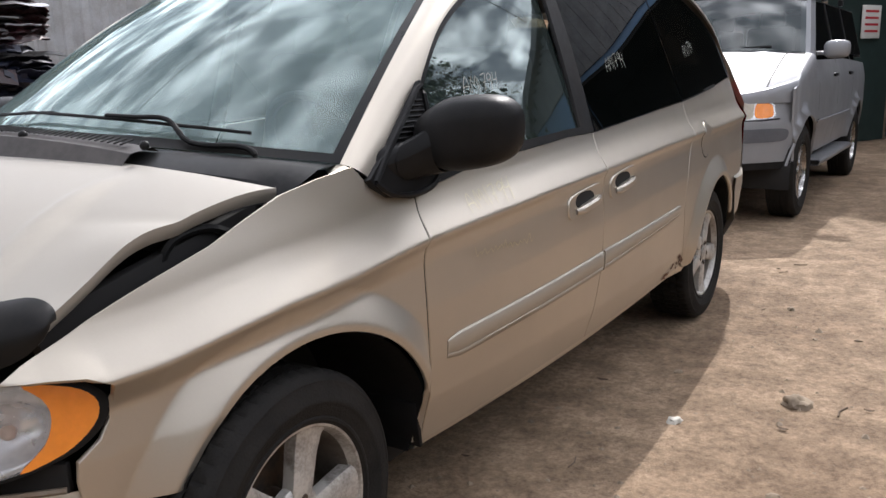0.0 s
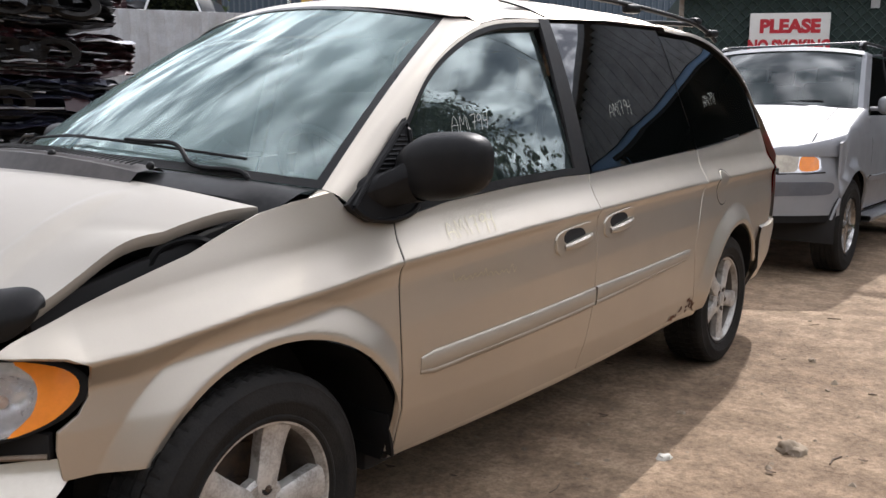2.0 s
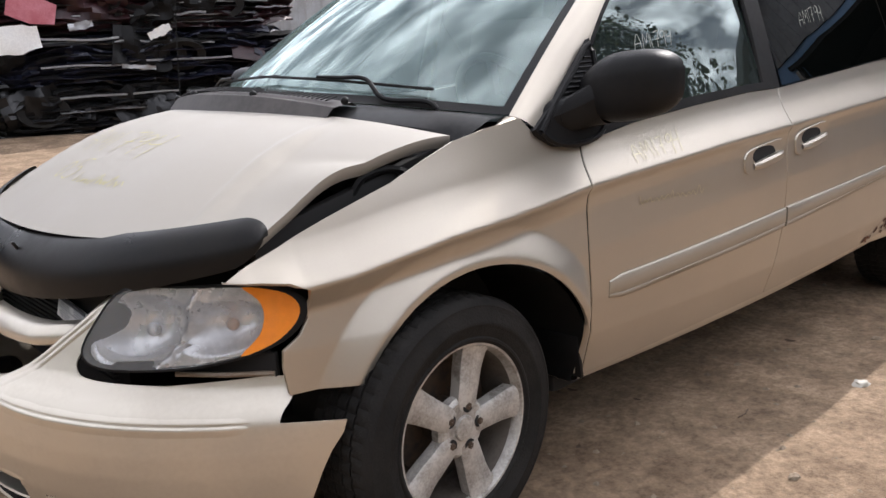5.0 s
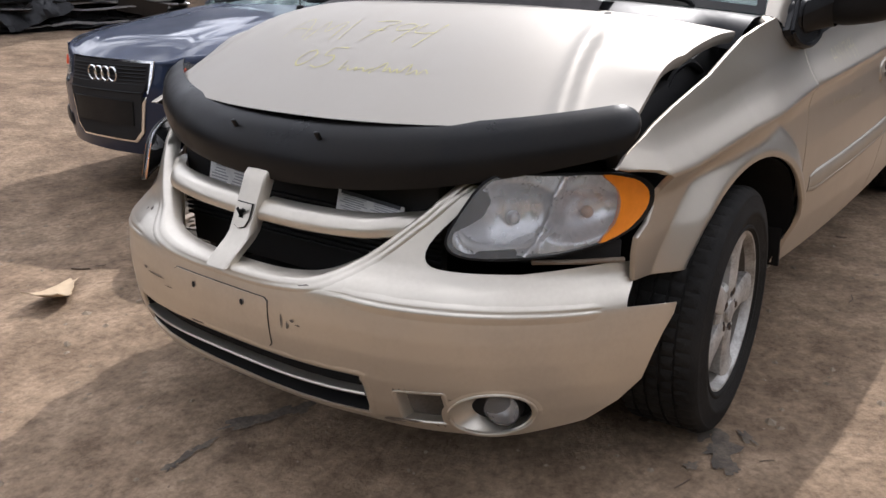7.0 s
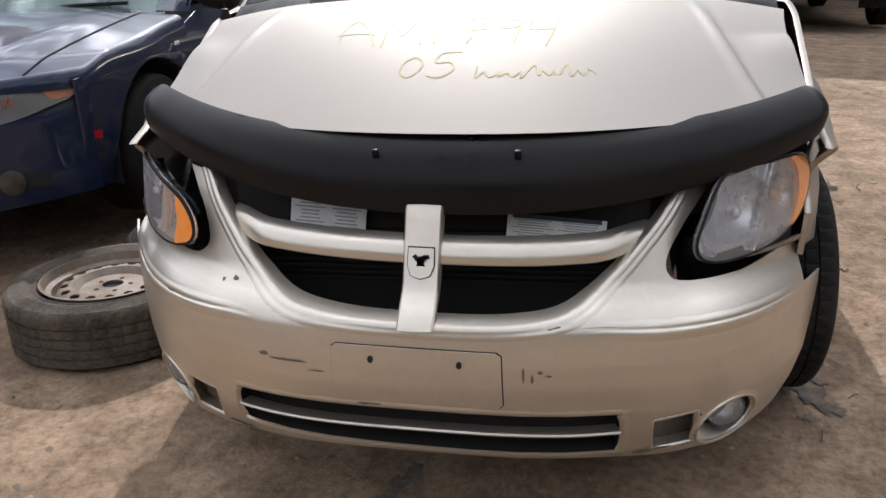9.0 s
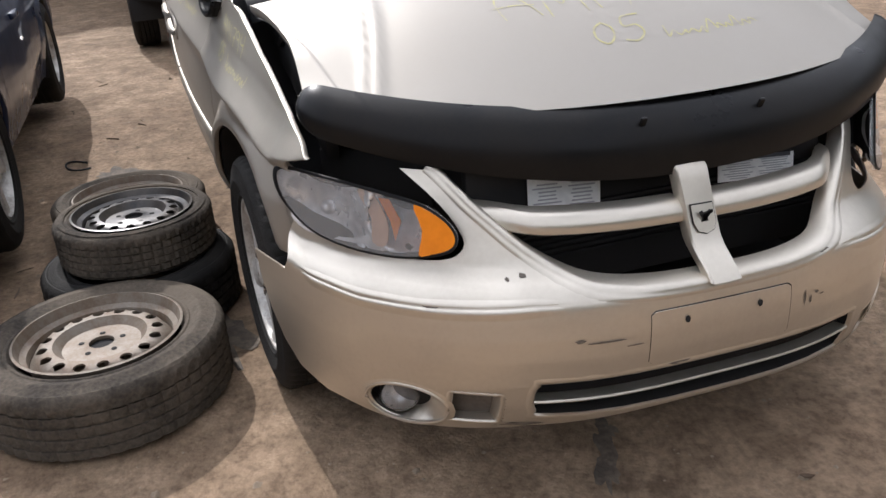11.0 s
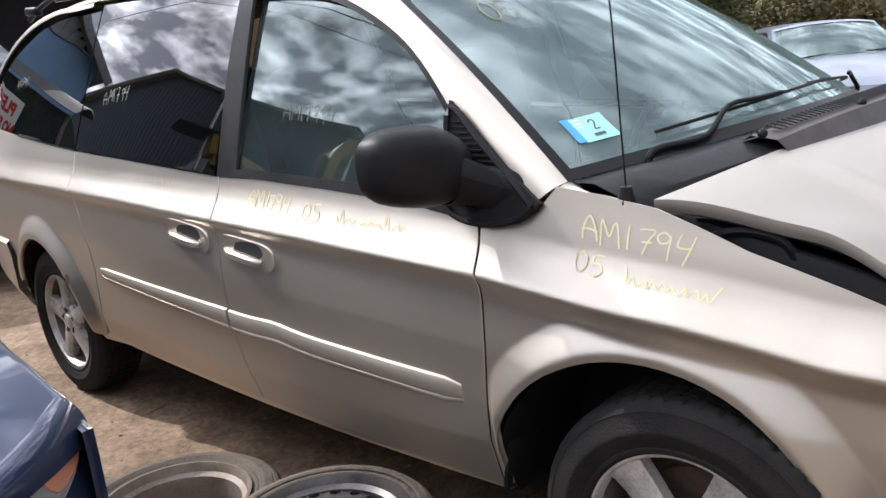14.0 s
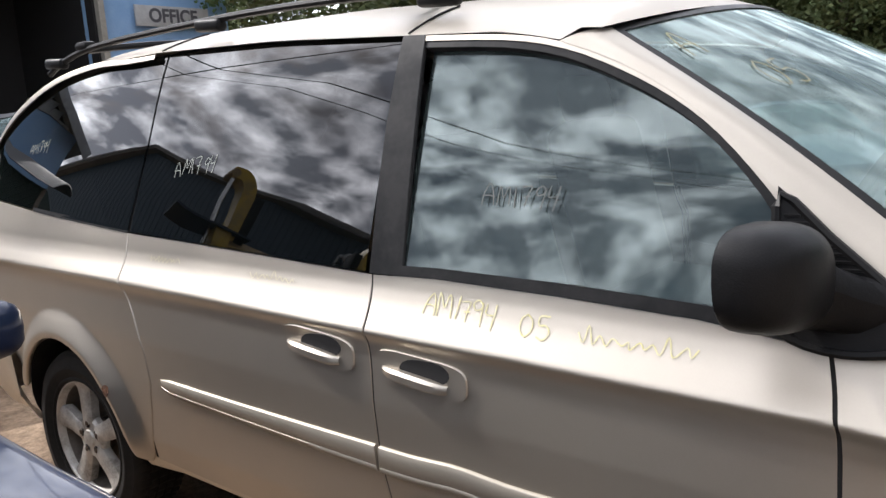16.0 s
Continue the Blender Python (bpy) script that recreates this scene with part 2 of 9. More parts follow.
def lathe(profile, steps=48, axis="Y", close=False):
    """A ring or disc from (radius, along) pairs, turned about an axis."""
    bm = bmesh.new()
    rings = []
    for r, a in profile:
        ring = []
        for k in range(steps):
            c, s = math.cos(2 * math.pi * k / steps), math.sin(2 * math.pi * k / steps)
            ring.append(bm.verts.new({"Y": (r * c, a, r * s), "Z": (r * c, r * s, a), "X": (a, r * c, r * s)}[axis]))
        rings.append(ring)
    pairs = list(zip(rings, rings[1:])) + ([(rings[-1], rings[0])] if close else [])
    for one, two in pairs:
        for k in range(steps):
            bm.faces.new((one[k], one[(k + 1) % steps], two[(k + 1) % steps], two[k]))
    return bm


def box(size, at=(0, 0, 0), turn=(0, 0, 0), bevel=0.0, bm=None, segments=2):
    """A bevelled block, added to bm if given."""
    own = bmesh.new()
    bmesh.ops.create_cube(own, size=1, matrix=Matrix.Diagonal((*size, 1)))
    if bevel:
        bmesh.ops.bevel(own, geom=own.edges[:], offset=bevel, segments=segments, affect="EDGES", profile=0.5)
    bmesh.ops.transform(own, matrix=pose(*at, *turn), verts=own.verts[:])
    if bm is None:
        return own
    me = bpy.data.meshes.new("tmp")
    own.to_mesh(me)
    own.free()
    bm.from_mesh(me)
    bpy.data.meshes.remove(me)
    return bm


def tube(points, radius, steps=8, bm=None, taper=None):
    """A round bar along points."""
    bm = bm or bmesh.new()
    pts = [Vector(p) for p in points]
    rings = []
    for n, p in enumerate(pts):
        d = (pts[min(n + 1, len(pts) - 1)] - pts[max(n - 1, 0)]).normalized()
        side = d.cross(Vector((0, 0, 1)) if abs(d.z) < 0.95 else Vector((1, 0, 0))).normalized()
        up = side.cross(d)
        r = radius if taper is None else radius + (taper - radius) * n / (len(pts) - 1)
        rings.append([bm.verts.new(p + side * r * math.cos(2 * math.pi * k / steps) + up * r * math.sin(2 * math.pi * k / steps)) for k in range(steps)])
    for one, two in zip(rings, rings[1:]):
        for k in range(steps):
            bm.faces.new((one[k], one[(k + 1) % steps], two[(k + 1) % steps], two[k]))
    bm.faces.new(rings[0][::-1])
    bm.faces.new(rings[-1])
    return bm


def curve(points, n=6):
    """A smooth line through points of any dimension."""
    pts = [np.array(p, float) for p in points]
    out = []
    for i in range(len(pts) - 1):
        a, b, c, d = pts[max(i - 1, 0)], pts[i], pts[i + 1], pts[min(i + 2, len(pts) - 1)]
        for k in range(n):
            t = k / n
            out.append(0.5 * (2 * b + (c - a) * t + (2 * a - 5 * b + 4 * c - d) * t * t + (3 * b - a - 3 * c + d) * t ** 3))
    out.append(pts[-1])
    return [tuple(float(v) for v in p) for p in out]


def loft(rows, thick=0.0):
    """A sheet through rows of points; thick gives it a turned-in back."""
    bm = bmesh.new()
    grid = [[bm.verts.new(p) for p in row] for row in rows]
    for one, two in zip(grid, grid[1:]):
        for k in range(len(one) - 1):
            bm.faces.new((one[k], one[k + 1], two[k + 1], two[k]))
    if thick:
        bmesh.ops.recalc_face_normals(bm, faces=bm.faces[:])
        bmesh.ops.solidify(bm, geom=bm.faces[:], thickness=thick)
    return bm


def panel(outline, surf, step=0.05, flange=0.014, outward=(0, 1, 0), crease=0.006):
    """A sheet-metal panel: a flat outline laid on a curved surface, with its edge turned in."""
    bm = bmesh.new()
    bm.faces.new([bm.verts.new((u, v, 0)) for u, v in outline])
    us, vs = [u for u, _ in outline], [v for _, v in outline]
    for axis, lo, hi in ((0, min(us), max(us)), (1, min(vs), max(vs))):
        n = int((hi - lo) / (step if isinstance(step, float) else step[axis]))
        for k in range(1, n + 1):
            co, no = [0, 0, 0], [0, 0, 0]
            co[axis], no[axis] = lo + (hi - lo) * k / (n + 1), 1
            bmesh.ops.bisect_plane(bm, geom=bm.verts[:] + bm.edges[:] + bm.faces[:], plane_co=co, plane_no=no, dist=1e-5)
    bmesh.ops.triangulate(bm, faces=bm.faces[:])
    bm.verts.index_update()
    out = Vector(outward)

    def normal(u, v):
        e = 0.006
        n = (Vector(surf(u + e, v)) - Vector(surf(u - e, v))).cross(Vector(surf(u, v + e)) - Vector(surf(u, v - e)))
        n.normalize()
        return n if n.dot(out) > 0 else -n

    flat = [(v.co.x, v.co.y) for v in bm.verts]
    verts, normals = [Vector(surf(*p)) for p in flat], [normal(*p) for p in flat]
    faces = []
    for f in bm.faces:
        ids = [v.index for v in f.verts]
        a, b, c = (verts[i] for i in ids)
        faces.append(tuple(ids) if (b - a).cross(c - a).dot(normals[ids[0]]) >= 0 else tuple(ids[::-1]))
    if flange:
        middle = sum(verts, Vector()) / len(verts)
        for e in [e for e in bm.edges if e.is_boundary]:
            i, j = (v.index for v in e.verts)
            n0 = len(verts)
            along = (verts[j] - verts[i]).normalized()
            f = e.link_faces[0]
            third = verts[next(v.index for v in f.verts if v.index not in (i, j))]
            inward = (third - verts[i]) - along * (third - verts[i]).dot(along)
            inward.normalize()
            for q in (i, j):
                verts.append(verts[q].copy())
                normals.append((normals[q] - inward * 0.8).normalized())
            for q in (i, j):
                verts.append(verts[q] - normals[q] * flange)
                normals.append((-inward).normalized())
            face = (n0, n0 + 1, n0 + 3, n0 + 2)
            a, b, c = verts[n0], verts[n0 + 1], verts[n0 + 3]
            faces.append(face if (b - a).cross(c - a).dot(-inward) >= 0 else face[::-1])
    bm.free()
    return mesh_of("panel", verts, faces, True, normals)


def arc(cx, cz, r, a0, a1, n=14, rz=None):
    return [(cx + r * math.cos(radians(a0 + (a1 - a0) * k / n)), cz + (rz or r) * math.sin(radians(a0 + (a1 - a0) * k / n))) for k in range(n + 1)]


def soft_step(a, b, x):
    t = min(1, max(0, (x - a) / (b - a)))
    return t * t * (3 - 2 * t)


STROKES = {
    "A": (0.62, [[(0.0, 0.0), (0.04, 0.55), (0.24, 1.0), (0.42, 0.6), (0.50, 0.02)], [(-0.04, 0.42), (0.26, 0.46), (0.52, 0.40)]]),
    "M": (0.72, [[(0.0, 0.0), (0.05, 0.92), (0.14, 0.80), (0.27, 0.40), (0.42, 0.88), (0.52, 0.86), (0.56, 0.04)]]),
    "1": (0.26, [[(0.06, 0.98), (0.05, 0.5), (0.06, 0.0)]]),
    "7": (0.52, [[(0.0, 0.90), (0.22, 0.96), (0.42, 0.94), (0.30, 0.55), (0.22, 0.0)], [(0.12, 0.46), (0.40, 0.50)]]),
    "9": (0.50, [[(0.38, 0.84), (0.22, 0.98), (0.04, 0.80), (0.12, 0.56), (0.34, 0.66), (0.40, 0.90), (0.36, 0.40), (0.34, -0.04)]]),
    "4": (0.50, [[(0.06, 0.98), (0.02, 0.56), (0.20, 0.50), (0.40, 0.56)], [(0.42, 1.0), (0.36, 0.45), (0.28, -0.10)]]),
    "0": (0.58, [[(0.26, 0.96), (0.06, 0.74), (0.03, 0.30), (0.22, 0.04), (0.42, 0.30), (0.44, 0.72), (0.24, 0.98)]]),
    "5": (0.54, [[(0.46, 0.98), (0.12, 0.94), (0.08, 0.58), (0.32, 0.58), (0.42, 0.30), (0.24, 0.02), (0.0, 0.10)]]),
}


def ribbon(bm, line, wide, surf):
    """A flat stroke laid on a surface that runs over (u, v)."""
    pairs = []
    for k, (u, v) in enumerate(line):
        (u0, v0), (u1, v1) = line[max(k - 1, 0)], line[min(k + 1, len(line) - 1)]
        ln = math.hypot(u1 - u0, v1 - v0) or 1.0
        ou, ov = -(v1 - v0) / ln * wide / 2, (u1 - u0) / ln * wide / 2
        pairs.append([bm.verts.new(surf(u + s_ * ou, v + s_ * ov)) for s_ in (-1, 1)])
    for one, two in zip(pairs, pairs[1:]):
        bm.faces.new((one[0], one[1], two[1], two[0]))


def script_text(words, size, mat, name, surf, origin, parent, slope=0.0, width=1.0, wide=0.0034, flip=False):
    """Hand-written figures and letters, one mesh each, drawn in single strokes."""
    q = random.Random(len(words) + int(1e4 * abs(origin[0] + 3 * origin[1])))
    sg, at = -1 if flip else 1, 0.0
    for letter in words:
        advance, strokes = STROKES[letter]
        lean, drop, grow = q.uniform(-0.10, 0.14), q.uniform(-0.06, 0.06) * size, q.uniform(0.88, 1.10)
        bm = bmesh.new()
        for stroke in strokes:
            line = []
            for x, y in curve(stroke, 5):
                u = at + (x + lean * y) * size * grow * width
                line.append((origin[0] + sg * u, origin[1] + y * size * grow + drop + slope * u))
            ribbon(bm, line, wide * q.uniform(0.85, 1.15), surf)
        part(name, bm, mat, parent)
        at += advance * size * grow * width * q.uniform(0.95, 1.1)


# ---- wheels ----


def tyre_mesh(r=0.335, rim=0.212, width=0.215, steps=64):
    """A tyre about the y axis, its outer face towards +y, with ribs and cross cuts in the tread."""
    h = width / 2
    wall = r - rim
    prof = [(rim - 0.006, h * 0.72), (rim + 0.004, h * 0.84), (rim + 0.011, h * 0.885), (rim + 0.014, h * 0.925), (rim + 0.020, h * 0.93), (rim + 0.024, h * 0.905), (rim + wall * 0.36, h * 0.985), (rim + wall * 0.42, h * 1.005),
            (rim + wall * 0.44, h * 1.02), (rim + wall * 0.50, h * 1.022), (rim + wall * 0.53, h * 1.005), (rim + wall * 0.70, h * 0.975), (r - 0.026, h * 0.93), (r - 0.022, h * 0.935), (r - 0.012, h * 0.88), (r - 0.005, h * 0.79)]
    groove = 0.008
    for a in (0.72, 0.40, 0.06, -0.28, -0.62):
        b = a - 0.26
        prof += [(r - 0.001, h * a), (r, h * (a + b) / 2), (r - 0.001, h * b), (r - groove, h * (b - 0.01)), (r - groove, h * (b - 0.07))]
    prof = prof[:-2] + [(r - 0.006, -h * 0.80), (r - 0.022, -h * 0.93), (rim + 0.06, -h), (rim, -h * 0.8)]
    bm = lathe(prof, steps)
    return bm


def tread_blocks(bm, r, width, count=60):
    """Cuts notches into the tread's shoulders of a turned tyre of count * 2 steps."""
    h = width / 2
    for v in bm.verts:
        rad = math.hypot(v.co.x, v.co.z)
        k = (int(round(math.atan2(v.co.z, v.co.x) / (2 * math.pi) * count * 2)) + (2 if abs(v.co.y) < h * 0.5 else 0)) % 4
        if rad > r - 0.0062 and abs(v.co.y) < h * 0.9 and k == 0:
            v.co.x *= (r - 0.0065) / rad
            v.co.z *= (r - 0.0065) / rad


def alloy_wheel(name, parent, at, turn=0.0, spin=0.0, inner=1):
    """A five-spoke wheel with its tyre; inner = 1 has its face towards +y."""
    e = new(name)
    e.parent = parent
    e.matrix_basis = pose(*at, 0, 0, turn if inner > 0 else turn + 180) @ pose(0, 0, 0, 0, spin, 0)
    bm = tyre_mesh(steps=224)
    tread_blocks(bm, 0.335, 0.215, 112)
    part("tyre", bm, RUBBER, e, "worn black rubber tyre")
    rim = part("rim", lathe([(0.222, 0.082), (0.219, 0.092), (0.213, 0.091), (0.206, 0.078), (0.203, 0.066)], 56), ALLOY, e, "brushed alloy wheel rim")
    part("barrel", lathe([(0.203, 0.066), (0.197, 0.045), (0.192, -0.02), (0.190, -0.09)], 56), GRIME_AND_SHADE, rim, "grimy inside of the rim")
    part("brake_disc", lathe([(0.188, -0.03), (0.150, -0.02), (0.145, -0.012), (0.06, -0.012), (0.055, 0.02), (0.001, 0.02)], 40), BRAKE, e, "rusty brake disc")
    for k in range(5):
        rows = []
        for r, w, y in ((0.035, 0.034, 0.078), (0.06, 0.034, 0.083), (0.10, 0.036, 0.081), (0.15, 0.040, 0.077), (0.19, 0.045, 0.078), (0.209, 0.050, 0.084)):
            rows.append([(r, y - 0.035, -w), (r, y - 0.006, -w * 0.96), (r, y, -w * 0.72), (r, y + 0.002, 0), (r, y, w * 0.72), (r, y - 0.006, w * 0.96), (r, y - 0.035, w)])
        bm = loft(rows)
        part("spoke", bm, ALLOY, e, m=pose(0, 0, 0, 0, 90 + 72 * k, 0))
    part("hub", lathe([(0.082, 0.05), (0.080, 0.070), (0.070, 0.079), (0.034, 0.081), (0.031, 0.088), (0.02, 0.091), (0.001, 0.092)], 32), ALLOY, e)
    for k in range(5):
        a = radians(72 * k + 54)
        part("lug_well", lathe([(0.0175, 0.060), (0.0172, 0.0825), (0.001, 0.083)], 14), DARK, e, m=pose(0.056 * math.cos(a), 0, 0.056 * math.sin(a)))
        part("lug_nut", lathe([(0.010, 0.080), (0.0095, 0.0865), (0.006, 0.088), (0.001, 0.088)], 6), BRAKE, e, m=pose(0.056 * math.cos(a), 0, 0.056 * math.sin(a)))
    return e


# ---- the minivan: nose towards +x, its own left towards +y ----
CREASE_Z = lambda x: float(np.interp(x, [-3.5, -2.7, -2.09, -1.46, -1.1, -0.75, -0.45, -0.17, 0.0, 0.14, 0.275, 0.38, 0.48, 0.6], [0.984, 0.977, 0.964, 0.940, 0.924, 0.900, 0.877, 0.848, 0.832, 0.810, 0.788, 0.782, 0.80, 0.84]))
_pz = np.array([0.15, 0.28, 0.32, 0.45, 0.58, 0.75, 0.87, 0.905, 0.928, 0.98, 1.0, 1.03, 1.10, 1.3, 1.606, 1.75])
_pd = np.array([-0.10, -0.078, -0.066, -0.032, -0.016, -0.010, -0.017, -0.014, 0.0, -0.036, -0.047, -0.060, -0.080, -0.138, -0.252, -0.33])
_fz = np.linspace(0.1, 1.8, 681)
_fd = np.interp(_fz, _pz, _pd)
_k = np.exp(-0.5 * (np.arange(-12, 13) / 1.8) ** 2)
_low = _fd.copy()
_low[12:-12] = np.convolve(_fd, _k / _k.sum(), "valid")
_k = np.exp(-0.5 * (np.arange(-60, 61) / 26.0) ** 2)
_high = np.convolve(np.pad(_fd, 60, mode="reflect", reflect_type="odd"), _k / _k.sum(), "valid")
_m = np.clip((_fz - 1.02) / 0.10, 0, 1)
_fd = _low * (1 - _m) + _high * _m


def half_width(x):
    if x > -1.6:
        return 0.975 - 0.055 * ((x + 1.6) / 1.13) ** 2
    w = 0.975 - 0.033 * ((x + 1.6) / 1.22) ** 2
    return w - (0.55 * max(0, -x - 3.72) ** 2 if x < -3.72 else 0)


F_ARCH, R_ARCH = (-0.085, 0.355, 0.382), (-3.02, 0.345, 0.392)


def side_y(x, z):
    wt = soft_step(0.42, 0.72, z) * (1 - soft_step(0.97, 1.35, z))
    y = half_width(x) + float(np.interp(z - (CREASE_Z(x) - 0.93) * wt, _fz, _fd))
    for (cx, cz, r), reach in ((F_ARCH, 0.088), (R_ARCH, 0.095)):
        d = math.hypot(x - cx, (z - cz))
        if z > 0.2 and d < r + reach + 0.02:
            fade = soft_step(0.2, 0.42, z)
            fade *= soft_step(-0.480, -0.435, x) if cx > -1 else 1 - soft_step(-2.575, -2.53, x)
            q = min(1.0, max(0.0, (r + reach + 0.003 - d) / 0.078))
            y += (0.038 * (0.8 * q + 0.2 * q * q * (3 - 2 * q)) - 0.004 * (1 - soft_step(r - 0.004, r + 0.022, d))) * fade
    if x > -0.55:
        cz_ = CREASE_Z(x)
        y += 0.038 * soft_step(-0.55, -0.05, x) * (1 - 0.6 * soft_step(0.36, 0.60, x)) * soft_step(cz_ - 0.075, cz_ - 0.002, z)
    if x > 0.42:
        y -= 0.25 * (x - 0.42) ** 1.5
    return y


def side(sg, proud=0.0):
    return lambda x, z: (x, sg * (side_y(x, z) + proud + (0.014 * soft_step(0.10, 0.40, x) if sg < 0 else 0)), z)


def glazing(sg, proud=0.0):
    """The side glass leans in a little more than the body round it."""
    return lambda x, z: (x, sg * (side_y(x, z) + proud - 0.043 * (z - 1.25)), z)


def screen_at(u, v, proud=0.0):
    """u from -1 to 1 across, v from 0 at the cowl to 1 at the roof."""
    b = (-0.285 + 0.285 * (1 - u * u), 0.80 * u, 1.078 + 0.062 * (1 - u * u))
    t = (-0.985 + 0.115 * (1 - u * u), 0.640 * u, 1.578 + 0.062 * (1 - u * u))
    bow = 0.020 * math.sin(math.pi * v) + proud
    return (b[0] + (t[0] - b[0]) * v + bow * 0.55, b[1] + (t[1] - b[1]) * v + 0.01 * u * math.sin(math.pi * v), b[2] + (t[2] - b[2]) * v + bow * 0.8)


van = thing("minivan", "champagne beige minivan with crumpled ajar hood and loosened bumper on dirt", "van")

FRONT_GAP = [(-0.492, 0.985), (-0.478, 0.92), (-0.468, 0.86), (-0.466, 0.70), (-0.478, 0.56), (-0.490, 0.46), (-0.488, 0.36), (-0.485, 0.318)]
MID_GAP = [(-1.492, 1.062), (-1.480, 0.96), (-1.474, 0.85), (-1.470, 0.64), (-1.452, 0.50), (-1.430, 0.40), (-1.425, 0.352)]
REAR_GAP = [(-2.575, 1.118), (-2.555, 0.99), (-2.500, 0.87), (-2.462, 0.76), (-2.450, 0.66), (-2.475, 0.56), (-2.515, 0.45), (-2.530, 0.375)]
GAP = 0.0042


def shifted(line, dx):
    return [(x + dx, z) for x, z in line]


for sg in (1, -1):
    # fender with its wheel arch
    cx, cz, r = F_ARCH
    front_lower = [(0.470, 0.808), (0.415, 0.798), (0.376, 0.776), (0.359, 0.738), (0.361, 0.70), (0.382, 0.667), (0.425, 0.640), (0.428, 0.60), (0.418, 0.536)] if sg > 0 else \
        [(0.500, 0.808), (0.464, 0.796), (0.440, 0.769), (0.431, 0.728), (0.436, 0.692), (0.450, 0.653), (0.452, 0.610), (0.446, 0.540), (0.34, 0.516)]
    a0 = 27 if sg > 0 else 26
    outline = [(-0.330, 1.028), (-0.290, 1.074), (-0.17, 1.060), (-0.064, 1.040), (0.030, 1.004), (0.117, 0.967), (0.20, 0.941), (0.284, 0.914), (0.36, 0.888), (0.426, 0.864), (0.50, 0.838), (0.545, 0.818)]
    outline += front_lower + arc(cx, cz, r, a0, 184, 26) + [(-0.470, 0.325)] + shifted(FRONT_GAP, GAP)[::-1]
    fender = part("fender", panel(outline, side(sg), (0.008, 0.008), outward=(0, sg, 0)), PAINT, van)
    # wheel liner
    bm = loft([[(cx + (r - 0.004) * math.cos(radians(a)), sg * min(yy, side_y(cx + r * math.cos(radians(a)), cz + r * math.sin(radians(a))) - 0.016 - back_), cz + (r - 0.004) * math.sin(radians(a))) for a in range(4, 190, 8)] for yy, back_ in ((0.91, 0), (0.86, 0.01), (0.78, 0.06), (0.56, 0.2))] + [[(cx + 0.05 * math.cos(radians(a)), sg * 0.56, cz - 0.1 + 0.05 * math.sin(radians(a))) for a in range(4, 190, 8)]])
    part("wheel_liner", bm, BLACK, van, "black plastic wheel liner")
    # rubber splash shield behind the front wheel
    part("splash_shield", box((0.014, 0.15, 0.13), (-0.462, sg * 0.800, 0.385), (0, 8, 0), 0.004), BLACK, van)
    # front door skin
    top = [(-1.492, 1.062), (-1.30, 1.062), (-1.0, 1.045), (-0.72, 1.022), (-0.492, 0.985)]
    sill = [(-0.485, 0.318), (-0.8, 0.333), (-1.1, 0.345), (-1.425, 0.352)]
    outline = shifted(FRONT_GAP, -GAP) + sill[1:-1] + shifted(MID_GAP, GAP)[::-1] + top[1:-1]
    door = part("front_door", panel(outline, side(sg), (0.045, 0.008), outward=(0, sg, 0)), PAINT, van)
    # sliding door skin
    top = [(-2.575, 1.118), (-2.2, 1.102), (-1.85, 1.083), (-1.492, 1.062)]
    sill = [(-1.425, 0.352), (-1.8, 0.358), (-2.2, 0.364), (-2.53, 0.375)]
    outline = shifted(MID_GAP, -GAP) + sill[1:-1] + shifted(REAR_GAP, GAP)[::-1] + top[1:-1]
    slider = part("sliding_door", panel(outline, side(sg), (0.045, 0.008), outward=(0, sg, 0)), PAINT, van)
    # rear quarter panel
    cx, cz, r = R_ARCH
    outline = shifted(REAR_GAP, -GAP)[:-1]
    outline = outline[:len(REAR_GAP) - 1] + [(-2.56, 0.36)] + [p for p in arc(cx, cz, r, 5, 158, 26)] + [(-3.60, 0.66), (-3.80, 0.675), (-3.885, 0.73), (-3.93, 0.85), (-3.95, 1.0), (-3.92, 1.12), (-3.87, 1.20), (-3.72, 1.198), (-3.3, 1.165), (-2.9, 1.138)]
    quarter = part("quarter_panel", panel(outline, side(sg), (0.016, 0.009), outward=(0, sg, 0)), PAINT, van)
    bm = loft([[(cx + (r - 0.004) * math.cos(radians(a)), sg * min(yy, side_y(cx + r * math.cos(radians(a)), cz + r * math.sin(radians(a))) - 0.016 - back_), cz + (r - 0.004) * math.sin(radians(a))) for a in range(-4, 186, 8)] for yy, back_ in ((0.92, 0), (0.86, 0.01), (0.78, 0.06), (0.56, 0.2))] + [[(cx + 0.05 * math.cos(radians(a)), sg * 0.56, cz - 0.1 + 0.05 * math.sin(radians(a))) for a in range(-4, 186, 8)]])
    part("wheel_liner", bm, BLACK, van, "black plastic wheel liner")
    # sill rail below the doors
    bm = loft([[(x, sg * (side_y(x, 0.335) - d), 0.318 + 0.016 * (-x - 0.485) + dz) for x in np.linspace(-0.485, -2.6, 14)] for d, dz in ((0.012, 0.03), (0.012, -0.002), (0.022, -0.018), (0.06, -0.03), (0.2, -0.03))])
    part("rocker_sill", bm, PAINT_WORN, van)
